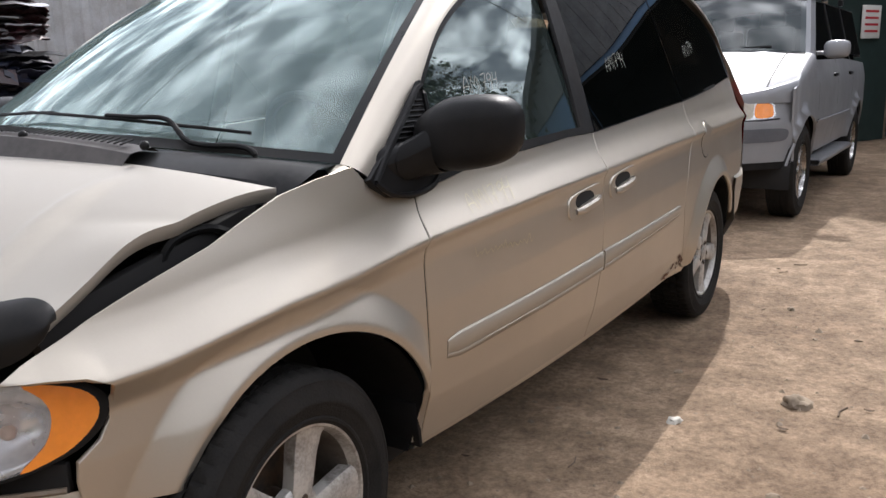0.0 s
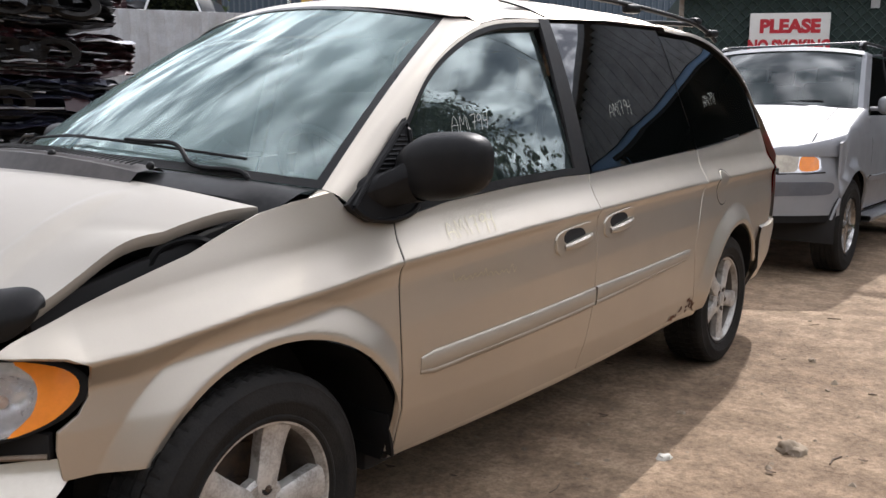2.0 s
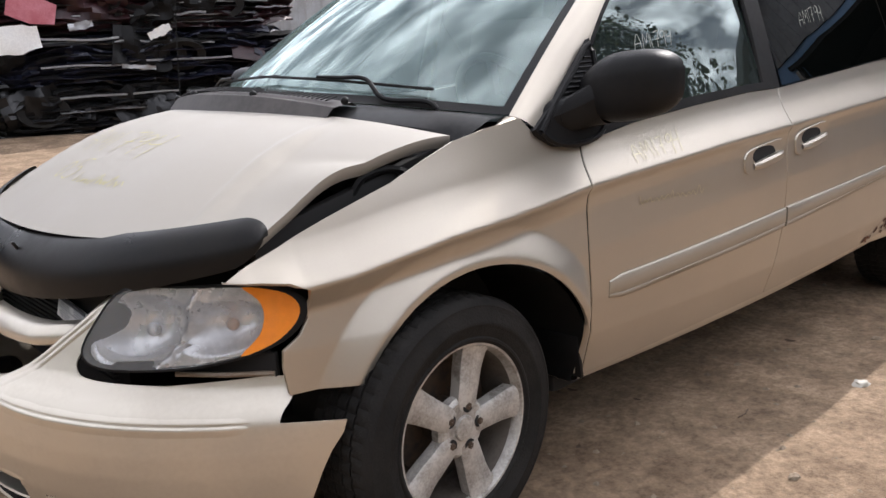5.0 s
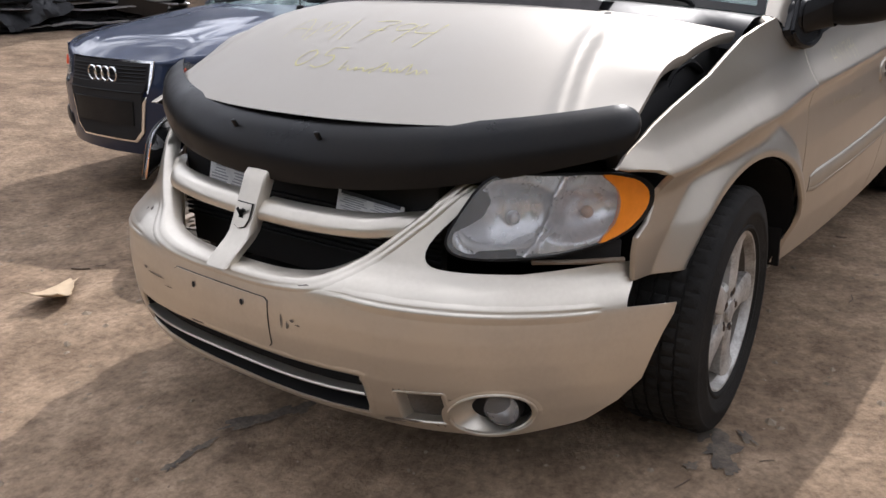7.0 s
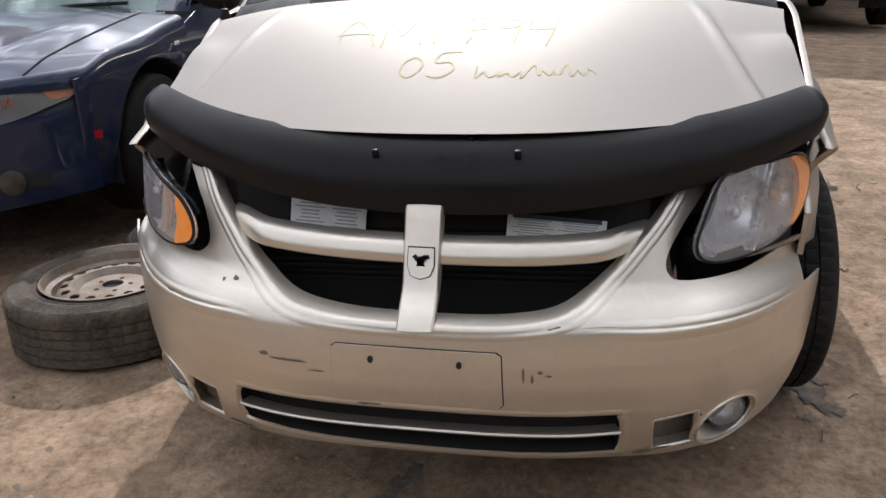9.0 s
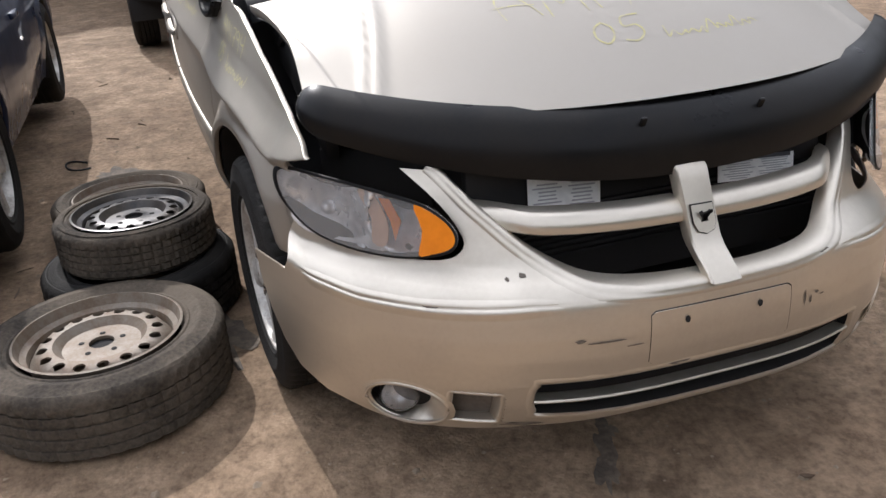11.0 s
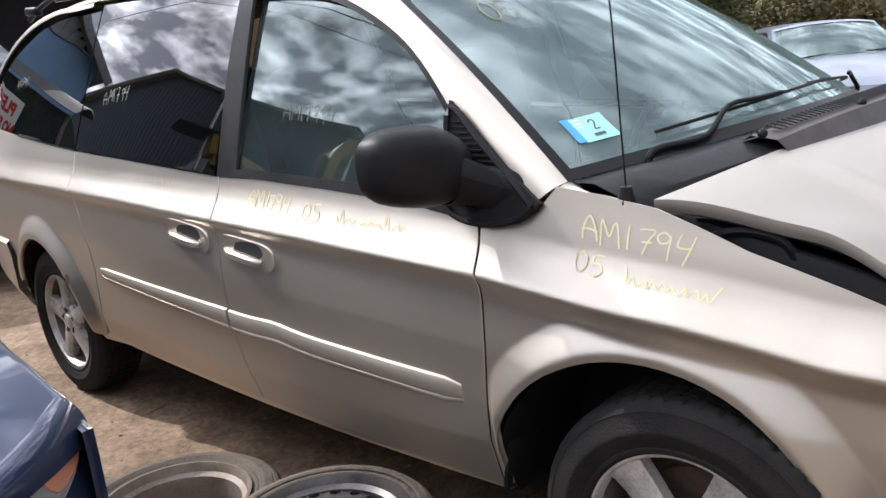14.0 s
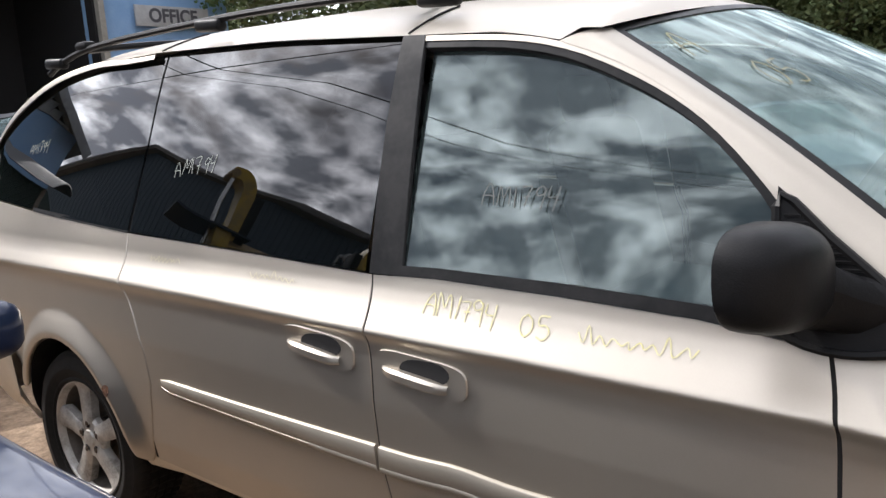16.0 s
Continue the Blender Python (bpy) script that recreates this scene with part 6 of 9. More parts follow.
def lump(name, at, size, mat, label, category, seed=0, flat_=0.6, group=""):
    bm = bmesh.new()
    bmesh.ops.create_icosphere(bm, subdivisions=3, radius=1)
    for v in bm.verts:
        v.co *= 1 + 0.45 * noise.noise(v.co * 1.6 + Vector((seed, 0, 0))) + 0.12 * noise.noise(v.co * 5 + Vector((seed, 3, 0)))
        v.co = Vector((v.co.x * size, v.co.y * size * 0.75, max(-0.15, v.co.z) * size * flat_))
    return tagged(part(name, bm, mat, None, m=pose(at[0], at[1], ground_z(*at) + 0.1 * size * flat_, 0, 0, seed * 77)), label, category, group)


lump("stone", (-2.06, 1.52), 0.058, STONE, "brown clod of hard dirt on the ground", "stone", 1)
lump("stone", (-1.68, 1.17), 0.03, material("pale_stone", (0.6, 0.57, 0.5), 0.9, vary=0.4), "small pale stone on the ground", "stone", 2)
for k, (x, y) in enumerate(((-2.9, 1.45), (-2.2, 1.02), (-3.4, 1.25), (-4.3, 1.0), (-0.9, 1.3), (-1.3, 1.6), (0.4, -1.25), (0.9, 0.9))):
    lump("stone", (x, y), 0.014 + 0.006 * (k % 3), STONE, "small brown clod of dirt on the ground", "stone", 3 + k, group="small clods on the yard")
CARD = material("cardboard", (0.50, 0.38, 0.25), 0.85, vary=0.4, second=(0.35, 0.25, 0.16), scale=12)
rows = [[(u * 0.15 + 0.004 * math.sin(7 * w + 3 * u), w * 0.075 * (0.25 + 0.75 * soft_step(-1.0, 0.5, u)) + 0.03 * u + 0.003 * math.sin(11 * u), 0.006 + 0.035 * (u + 0.3) ** 2 * (u > -0.3) + 0.01 * w * w) for w in np.linspace(-1, 1, 9)] for u in np.linspace(-1, 1, 17)]
tagged(part("cardboard_scrap", loft(rows, 0.004), CARD, None, m=pose(0.56, -1.55, ground_z(0.56, -1.55) + 0.004, 0, 0, 28)), "curled torn scrap of tan cardboard on dirt", "cardboard")
LEAF = material("dead_leaf", (0.10, 0.065, 0.04), 0.9, vary=0.6, scale=40)
for k in range(26):
    x, y = rnd.uniform(-3.6, 1.0), rnd.choice((rnd.uniform(-2.2, -1.0), rnd.uniform(1.0, 2.2), rnd.uniform(-0.6, 0.8)))
    s = rnd.uniform(0.010, 0.026)
    bm = loft([[(u * s, w * s * 0.5 * (1 - u * u), 0.004 + 0.25 * s * (u * u + 0.5 * w * w)) for w in (-1, 0, 1)] for u in (-1, -0.4, 0.3, 1)], 0.0008)
    tagged(part("dead_leaf", bm, LEAF, None, m=pose(x, y, ground_z(x, y) + 0.001, 0, 0, rnd.uniform(0, 360))), "curled brown dead leaf on dirt", "leaf", "dead leaves on the yard")
# wire scraps by the far rear wheel
pts = [(-2.6 + 0.09 * math.cos(a * 1.7) * a * 0.3, -1.55 + 0.09 * math.sin(a * 1.7) * a * 0.3, ground_z(-2.6, -1.55) + 0.012 + 0.008 * math.sin(a * 3)) for a in np.linspace(0.4, 4, 26)]
tagged(part("wire_scrap", tube(pts, 0.006, 6), BLACK, None), "tangled scrap of black wire on dirt", "wire")

# ---- loose tyres on steel wheels beside the van ----


def steel_disc(holes=16, r_out=0.19, hole_r=0.0165, ring=0.152):
    """Dished wheel centre with a ring of real vent holes, lying about z."""
    bm = bmesh.new()

    def height(r):
        return float(np.interp(r, [0, 0.035, 0.05, 0.105, 0.125, 0.165, 0.19], [0.0, 0.0, -0.004, -0.006, 0.016, 0.012, -0.026]))

    n = holes * 8
    lo, hi = ring - 0.021, ring + 0.021
    for k in range(holes):
        a0, a1 = 2 * math.pi * k / holes, 2 * math.pi * (k + 1) / holes
        am = (a0 + a1) / 2
        sq = [(lo, a0), (lo, am), (lo, a1), (ring, a1), (hi, a1), (hi, am), (hi, a0), (ring, a0)]
        outer = [bm.verts.new((r * math.cos(a), r * math.sin(a), height(r))) for r, a in sq]
        inner, deep = [], []
        for r, a in sq:
            px, py = r * math.cos(a) - ring * math.cos(am), r * math.sin(a) - ring * math.sin(am)
            ln = math.hypot(px, py)
            x, y = ring * math.cos(am) + px / ln * hole_r, ring * math.sin(am) + py / ln * hole_r
            inner.append(bm.verts.new((x, y, height(math.hypot(x, y)))))
            deep.append(bm.verts.new((x, y, height(math.hypot(x, y)) - 0.006)))
        for i in range(8):
            j = (i + 1) % 8
            bm.faces.new((outer[i], outer[j], inner[j], inner[i]))
            bm.faces.new((inner[i], inner[j], deep[j], deep[i]))
    for prof in ([(0.034, -0.01), (0.034, 0.0)] + [(r, height(r)) for r in (0.040, 0.05, 0.07, 0.09, 0.105, 0.115, 0.125, lo)], [(r, height(r)) for r in (hi, 0.178, 0.184, r_out)]):
        own = lathe(prof, holes * 2, "Z")
        me = bpy.data.meshes.new("tmp")
        own.to_mesh(me)
        own.free()
        bm.from_mesh(me)
        bpy.data.meshes.remove(me)
    bmesh.ops.remove_doubles(bm, verts=bm.verts[:], dist=0.0008)
    return bm


def loose_wheel(name, at, z, label, r=0.315, width=0.19, rim=STEEL, rubber=DUSTY, disc=True, turn=0.0, lean=(0, 0), hole_count=16, rim_r=0.20):
    e = thing(name, label, "tyre", (at[0], at[1], z), turn, "loose tyres beside the van")
    e.matrix_basis = pose(at[0], at[1], z + width / 2, lean[0], lean[1], turn)
    bm = tyre_mesh(r, rim_r, width, 192)
    tread_blocks(bm, r, width, 96)
    part("tyre", bm, rubber, e, "dusty rubber tyre", m=pose(0, 0, 0, 90, 0, 0))
    h = width / 2
    if rim is None:
        part("tyre_inside", lathe([(rim_r - 0.004, h * 0.7), (r - 0.03, h * 0.6), (r - 0.02, 0.0), (r - 0.03, -h * 0.6), (rim_r - 0.004, -h * 0.7)], 48, "Z"), DARK, e, "dark hollow inside of the tyre")
        return e
    well = lathe([(rim_r + 0.004, h * 0.98), (rim_r - 0.003, h * 1.0), (rim_r - 0.008, h * 0.90), (rim_r - 0.014, h * 0.72), (rim_r - 0.030, h * 0.62), (rim_r - 0.036, h * 0.2), (rim_r - 0.034, -h * 0.5), (rim_r - 0.01, -h * 0.8), (rim_r, -h)], 56, "Z")
    part("rim", well, rim, e, "worn steel wheel rim")
    if disc:
        kd = rim_r / 0.222
        part("disc", steel_disc(hole_count, 0.192), rim, e, m=pose(0, 0, h * 0.60) @ Matrix.Diagonal((kd, kd, 1, 1)))
        part("hub_hole", lathe([(0.033, -0.012), (0.001, -0.014)], 24, "Z"), DARK, e, m=pose(0, 0, h * 0.60))
        for k in range(5):
            a = radians(72 * k + 20)
            part("bolt_hole", lathe([(0.009, 0.0), (0.008, 0.0012), (0.001, 0.0014)], 10, "Z"), DARK, e, m=pose(0.060 * math.cos(a), 0.060 * math.sin(a), h * 0.60 - 0.004))
    else:
        part("rim_back", lathe([(0.188, -0.02), (0.12, -0.035), (0.05, -0.03), (0.045, -0.045), (0.001, -0.045)], 40, "Z"), RUST, e, "rusty inner face of the wheel")
    return e


gz = lambda x, y: ground_z(x, y)
loose_wheel("loose_tyre", (-0.14, -1.35), gz(-0.14, -1.35), "dusty tyre on a pale steel wheel flat on dirt", 0.352, 0.205, STEEL, DUSTY, True, 15, rim_r=0.232)
loose_wheel("loose_tyre", (-0.68, -1.235), gz(-0.68, -1.235), "bare black tyre at the bottom of a stack", 0.325, 0.20, None, RUBBER, False, 40, rim_r=0.215)
loose_wheel("loose_tyre", (-0.735, -1.225), gz(-0.68, -1.235) + 0.20, "dusty narrow tyre on a dark steel wheel atop a stack", 0.266, 0.15, STEEL_DARK, DUSTY, True, 75, hole_count=16, rim_r=0.200)
loose_wheel("loose_tyre", (-1.42, -1.27), gz(-1.42, -1.27), "dusty tyre on a rusty steel wheel lying face down", 0.315, 0.19, STEEL, DUSTY, False, 0, rim_r=0.222)

# ---- other cars ----


def simple_wheel(parent, at, r, sg, spokes=5, chrome=False, rim_part=0.62, steel=False):
    e = new("wheel")
    e.parent = parent
    e.matrix_basis = pose(*at, 0, 0, 0 if sg > 0 else 180) @ pose(0, 0, 0, 0, 23, 0)
    rr = r * rim_part
    part("tyre", tyre_mesh(r, rr, 0.23, 44), RUBBER, e, "black rubber tyre")
    mat = WHEEL_CHROME if chrome else ALLOY
    part("rim", lathe([(rr + 0.006, 0.095), (rr - 0.008, 0.100), (rr - 0.016, 0.075), (rr - 0.03, -0.04), (rr - 0.03, -0.1)], 40), mat, e, "alloy wheel rim")
    part("brake_disc", lathe([(rr - 0.03, -0.02), (0.001, -0.01)], 28), BRAKE, e)
    for k in range(spokes):
        rows = [[(q, y - 0.03, -w), (q, y, -w * 0.8), (q, y + 0.004, 0), (q, y, w * 0.8), (q, y - 0.03, w)] for q, w, y in ((0.02, 0.03, 0.085), (rr * 0.5, 0.028, 0.08), (rr - 0.012, 0.036, 0.085))]
        part("spoke", loft(rows), mat, e, m=pose(0, 0, 0, 0, 360 / spokes * k, 0))
    part("hub", lathe([(0.06, 0.06), (0.055, 0.09), (0.001, 0.096)], 24), mat, e)
    return e


def make_car(name, label, at, turn, S, paint):
    """A parked car, nose towards its own +x, its front axle over the origin."""
    car = thing(name, label, "car", at, turn)
    hw, wb, foh, roh, r = S["hw"], S["wb"], S["foh"], S["roh"], S["r"]
    sill, belt, roof_z = S["sill"], S["belt"], S["roof"]
    x_front, x_back = foh, -wb - roh
    mid_x = (x_front + x_back) / 2
    c_front = S.get("round", 0.42)

    def width_at(x):
        w = hw - 0.035 * ((x - mid_x) / (x_front - mid_x)) ** 2
        return w - 0.35 * max(0, x - (x_front - c_front)) ** 1.7 - 0.35 * max(0, x_back + 0.35 - x) ** 1.7

    def sy(x, z):
        q = (z - sill) / (belt - sill)
        if q <= 1:
            y = width_at(x) - 0.055 * max(0, 0.35 - q) / 0.35 - 0.05 * max(0, q - 0.72) ** 1.5 / 0.15
        else:
            y = width_at(x) - 0.05 - (z - belt) * S.get("tumble", 0.36)
        for cx in (0, -wb):
            d = math.hypot(x - cx, z - r)
            y += S.get("flare", 0.014) * (1 - soft_step(r + 0.085, r + 0.135, d))
        return y

    def ssurf(sg, proud=0.0):
        return lambda x, z: (x, sg * (sy(x, z) + proud), z)

    hood_f, hood_r = S["hood_f"], S["hood_r"]
    wsb, wst, rgt, rgb, deck = S["wsb"], S["wst"], S["rgt"], S["rgb"], S["deck"]
    topline = lambda x: float(np.interp(x, [x_back, rgb, wsb, x_front - c_front * 0.6, x_front], [deck - 0.06, deck, hood_r, hood_f + 0.02, hood_f - 0.06]))
    beltline = lambda x: float(np.interp(x, [rgb, wsb], [belt + S.get("rake", 0.03), belt]))

    def nx(y, z):
        q = abs(y) / hw
        return x_front - c_front * q ** 2.6 - S.get("lean", 0.25) * max(0, z - S["bump_z"]) - 0.5 * max(0, 0.32 - z) ** 1.5 - S.get("step", 0.02) * soft_step(S["bump_z"] - 0.012, S["bump_z"] + 0.012, z)

    def nsurf(proud=0.0):
        return lambda y, z: (nx(y, z) + proud, y, z)

    gap = 0.075
    for sg in (1, -1):
        xe = x_front - c_front + 0.05
        top = [(x, min(topline(x), beltline(x)) - 0.05 * soft_step(wsb - 0.12, wsb - 0.02, x)) for x in np.linspace(xe, x_back + 0.06, 22)]
        low = [(x_back + 0.03, sill + 0.30), (x_back + 0.12, sill + 0.02)] + [p for p in arc(-wb, r, r + gap, 180 + 12, -12, 18)] + [p for p in arc(0, r, r + gap, 180 + 12, -12, 18)] + [(xe, sill + 0.02)]
        low = [(x, max(z, sill)) for x, z in low]
        part("body_side", panel(top + low, ssurf(sg), 0.09, 0.02, (0, sg, 0)), paint, car)
        for cx in (0, -wb):
            rr = r + gap - 0.005
            part("wheel_liner", loft([[(cx + rr * math.cos(radians(a)), sg * yy, r + rr * math.sin(radians(a))) for a in range(-14, 196, 14)] for yy in (hw - 0.02, hw - 0.12, 0.45)]), DARK, car)
        # side glass, from the screen pillar to the back pillar
        def edge(x0, z0, x1, z1, n):
            return [(x0 + (x1 - x0) * k / n, z0 + (z1 - z0) * k / n) for k in range(n + 1)]
        zt = roof_z - S.get("rail", 0.09)
        gl = edge(wsb - 0.10, belt + 0.03, wst - 0.06, zt - 0.01, 4) + edge(wst - 0.3, zt + 0.005, rgt + 0.2, zt, 4) + edge(rgt + 0.02, zt - 0.04, rgb + 0.18, beltline(rgb) + 0.03, 3)
        part("side_glass", panel(gl, ssurf(sg, -0.004), 0.15, 0.004, (0, sg, 0)), S.get("glass", GLASS_TINT), car, "dark side glass")
        for px in S["posts"]:
            part("post", panel([(px + 0.05, belt), (px - 0.05, belt), (px - 0.07, zt + 0.005), (px + 0.0, zt + 0.005)], ssurf(sg, 0.002), 0.15, 0.008, (0, sg, 0)), S.get("post_mat", BLACK), car)
            part("door_gap", panel([(px + 0.004, belt), (px - 0.004, belt), (px - 0.004, sill + 0.05), (px + 0.004, sill + 0.05)], ssurf(sg, 0.0015), 0.2, 0, (0, sg, 0)), DARK, car)
            part("door_handle", box((0.20, 0.03, 0.035), (px + 0.16, sg * (sy(px + 0.16, belt - 0.14) + 0.008), belt - 0.14), (0, 0, 0), 0.012), paint if not S.get("dark_handle") else BLACK, car)
        part("door_gap", panel([(wsb - 0.10, belt - 0.04), (wsb - 0.108, belt - 0.04), (wsb - 0.138, sill + 0.05), (wsb - 0.13, sill + 0.05)], ssurf(sg, 0.0015), 0.2, 0, (0, sg, 0)), DARK, car)
        rub = S.get("rub")
        if rub:
            rows = [[(x, sg * (sy(x, rub + dz) + p), rub + dz) for dz, p in ((-0.03, 0), (-0.025, 0.012), (0.025, 0.012), (0.03, 0))] for x in np.linspace(-r - 0.15, -wb + r + 0.15, 16)]
            part("side_moulding", loft(rows), paint, car)
        # pillars round the glass
        rows = []
        for q in np.linspace(0, 1, 7):
            x, z = wsb + (wst - wsb) * q, belt + 0.01 + (zt + 0.02 - belt) * q
            y1 = sy(x - 0.10, z)
            rows.append([(x + 0.05, sg * (y1 - 0.10), z + 0.012), (x + 0.02, sg * (y1 - 0.02), z + 0.006), (x - 0.10, sg * (y1 + 0.002), z - 0.01)])
        part("pillar", loft(rows), paint, car)
        rows = []
        for q in np.linspace(0, 1, 7):
            x, z = rgb + (rgt - rgb) * q, beltline(rgb) + (zt + 0.02 - beltline(rgb)) * q
            y1 = sy(x + 0.10, z)
            rows.append([(x - 0.08, sg * (y1 - 0.12), z), (x, sg * (y1 - 0.02), z), (x + 0.20, sg * (y1 + 0.002), z)])
        part("pillar", loft(rows), paint, car)
        simple_wheel(car, (0, sg * (hw - 0.115), r), r, sg, S.get("spokes", 5), S.get("chrome", False), S.get("rim", 0.62))
        simple_wheel(car, (-wb, sg * (hw - 0.115), r), r, sg, S.get("spokes", 5), S.get("chrome", False), S.get("rim", 0.62))
        mx, my = wsb - 0.28, sy(wsb - 0.28, belt + 0.04)
        bm = bmesh.new()
        bmesh.ops.create_uvsphere(bm, u_segments=16, v_segments=10, radius=1)
        for v in bm.verts:
            v.co = Vector((math.copysign(abs(v.co.x) ** 0.8, v.co.x) * 0.06, math.copysign(abs(v.co.y) ** 0.6, v.co.y) * S.get("mw", 0.10), math.copysign(abs(v.co.z) ** 0.6, v.co.z) * S.get("mh", 0.065)))
        part("mirror", bm, S.get("mirror", paint), car, m=pose(mx, sg * (my + 0.15), belt + S.get("mz", 0.09)))
        part("mirror_arm", box((0.06, 0.16, 0.035), (mx, sg * (my + 0.04), belt + S.get("mz", 0.09) - 0.03), (0, 0, 0), 0.01), S.get("mirror", paint), car)
    # hood
    rows = []
    for q in np.linspace(0, 1, 15):
        row = []
        for u in np.linspace(-1, 1, 21):
            xr, xf = wsb + 0.03, nx(hw * 0.985 * u, hood_f) - 0.005
            x = xr + (xf - xr) * q
            ye = sy(min(x, x_front - c_front), min(topline(x), beltline(x))) - 0.012
            zz = topline(x) + (S.get("crown", 0.05) * (1 - abs(u) ** 2.2)) * math.sin(math.pi * (0.25 + 0.72 * q)) + 0.012 * math.exp(-((abs(u) - 0.62) / 0.05) ** 2) - 0.02 * max(0, q - 0.85) / 0.15
            row.append((x, u * ye, zz))
        rows.append(row)
    rows.append([(x - 0.02, y * 0.99, z - 0.02) for x, y, z in rows[-1]])
    hood_ = part("hood", loft(rows, 0.0), paint, car)
    for col in (2, 18):
        part("hood_gap", tube([Vector(row[col]) + Vector((0, 0, 0.001)) for row in rows[:-1]], 0.0045, 5), DARK, hood_)
    # rounded edge from the hood over to the nose, round each corner and along the wing
    for sg in (1, -1):
        inner, outer = [], []
        for u in np.linspace(0.0, 1.0, 11):
            x, y, z = rows[-2][10 + int(round(10 * u))]
            zt_ = hood_f - S.get("nose_edge", 0.055)
            inner.append((x, y, z))
            outer.append((nx(min(y, hw * 0.95), zt_) + 0.004, y * 1.0 + 0.03 * u ** 4, zt_))
        for q in range(13, -1, -1):
            x, y, z = rows[q][20]
            zs = min(topline(x), beltline(x)) - S.get("edge", 0.06)
            xs_ = min(x, x_front - c_front + 0.03)
            inner.append((x, y, z))
            outer.append((x, max(sy(xs_, zs), y) + 0.004, zs))
        edge_rows = []
        for i_, o_ in zip(inner, outer):
            mid = (o_[0], o_[1], i_[2])
            edge_rows.append([tuple((1 - t) ** 2 * i_[c] + 2 * t * (1 - t) * mid[c] + t * t * o_[c] for c in range(3)) for t in np.linspace(0, 1, 8)])
        part("wing_edge", loft([[(p[0], sg * p[1], p[2]) for p in row] for row in edge_rows]), paint, car, sharp=60)
    # screens and roof
    zt = roof_z - S.get("rail", 0.09)

    def cross(x, z, y_in, crown, dx, n=13):
        return [(x + dx * (1 - u * u), u * y_in, z + crown * (1 - abs(u) ** 2.4)) for u in np.linspace(-1, 1, n)]
    yb, yt = sy(wsb - 0.1, belt) - 0.06, sy(wst - 0.1, zt) - 0.06
    part("windscreen", loft([cross(wsb + 0.05 + (wst - wsb) * q, hood_r + 0.0 + (roof_z - 0.07 - hood_r) * q + 0.035 * math.sin(math.pi * q), yb + (yt - yb) * q, 0.03 + 0.03 * q, 0.12 - 0.03 * q) for q in np.linspace(0, 1, 8)]), S.get("screen", GLASS), car, "windscreen")
    part("roof_header", loft([cross(wsb + 0.058 + (wst - wsb) * q, hood_r + 0.006 + (roof_z - 0.07 - hood_r) * q + 0.035 * math.sin(math.pi * q), yb + (yt - yb) * q + 0.02, 0.03 + 0.03 * q, 0.12 - 0.03 * q) for q in (0.93, 0.97, 1.02)]), paint, car)
    part("wiper_sweep_tray", loft([cross(wsb + 0.10, hood_r - 0.02, yb, 0.02, 0.12), cross(wsb + 0.02, hood_r + 0.012, yb, 0.03, 0.12)]), BLACK, car)
    for y0 in (0.1, -0.5):
        part("wiper", tube([(wsb + 0.12, y0 - 0.05, hood_r + 0.035), (wsb + 0.11, y0 + 0.25, hood_r + 0.055), (wsb + 0.08, y0 + 0.50, hood_r + 0.06)], 0.010, 6), BLACK, car)
    part("rear_screen", loft([cross(rgb - 0.05 + (rgt - rgb) * q, deck + (roof_z - 0.06 - deck) * q, sy(rgb, deck) - 0.08 + (yt - sy(rgb, deck)) * q, 0.03, -0.08) for q in np.linspace(0, 1, 6)]), GLASS_TINT, car)
    rows = []
    for q in np.linspace(0, 1, 12):
        x = wst + 0.02 + (rgt - wst - 0.04) * q
        ye = sy(x, zt) + 0.003
        zz = roof_z - 0.02 * (2 * q - 1) ** 2
        rows.append([(x + 0.10 * (1 - abs(u) ** 2) * (1 - 2 * q), u * ye, zt + (zz - zt) * (1 - abs(u) ** 3.0)) for u in np.linspace(-1, 1, 19)])
    part("roof", loft(rows), paint, car)
    if deck < belt + 0.3 and x_back < rgb - 0.2:
        part("boot_lid", loft([[(x, u * (sy(max(x, x_back + 0.1), deck - 0.08) - 0.01), topline(x) + 0.03 * (1 - abs(u) ** 2.2)) for u in np.linspace(-1, 1, 11)] for x in np.linspace(rgb, x_back + 0.06, 6)]), paint, car)
    part("tail_panel", loft([[(x_back + dx + 0.10 * abs(u) ** 3, u * (hw - 0.10), z) for u in np.linspace(-1, 1, 11)] for z, dx in ((sill + 0.02, 0.05), (sill + 0.2, 0.0), (deck * 0.6 + sill * 0.4, 0.02), (deck - 0.02, 0.08))]), paint, car)
    # nose
    nose_out = [(-hw * 0.985, sill + 0.03), (-hw * 0.6, sill - 0.01), (0, sill - 0.02), (hw * 0.6, sill - 0.01), (hw * 0.985, sill + 0.03), (hw * 0.985, hood_f - 0.06), (hw * 0.93, hood_f - 0.05), (hw * 0.5, hood_f - 0.05), (0, hood_f - 0.05), (-hw * 0.5, hood_f - 0.05), (-hw * 0.93, hood_f - 0.05), (-hw * 0.985, hood_f - 0.06)]
    part("front_bumper", panel(nose_out, nsurf(), 0.08, 0.02, (1, 0, 0)), paint, car)
    part("underbody", box((x_front - x_back - 0.95, hw * 1.5, 0.18), (mid_x - 0.15, 0, sill + 0.10), (0, 0, 0), 0.02), DARK, car)
    part("engine_block", box((foh + 0.3, hw * 1.2, hood_f - sill - 0.25), (foh * 0.5 - 0.35, 0, (hood_f + sill) / 2 - 0.05)), DARK, car)
    part("cabin_fill", box((wsb - rgb - 0.3, hw * 1.5, 0.12), ((wsb + rgb) / 2, 0, belt - 0.25)), DASH, car)
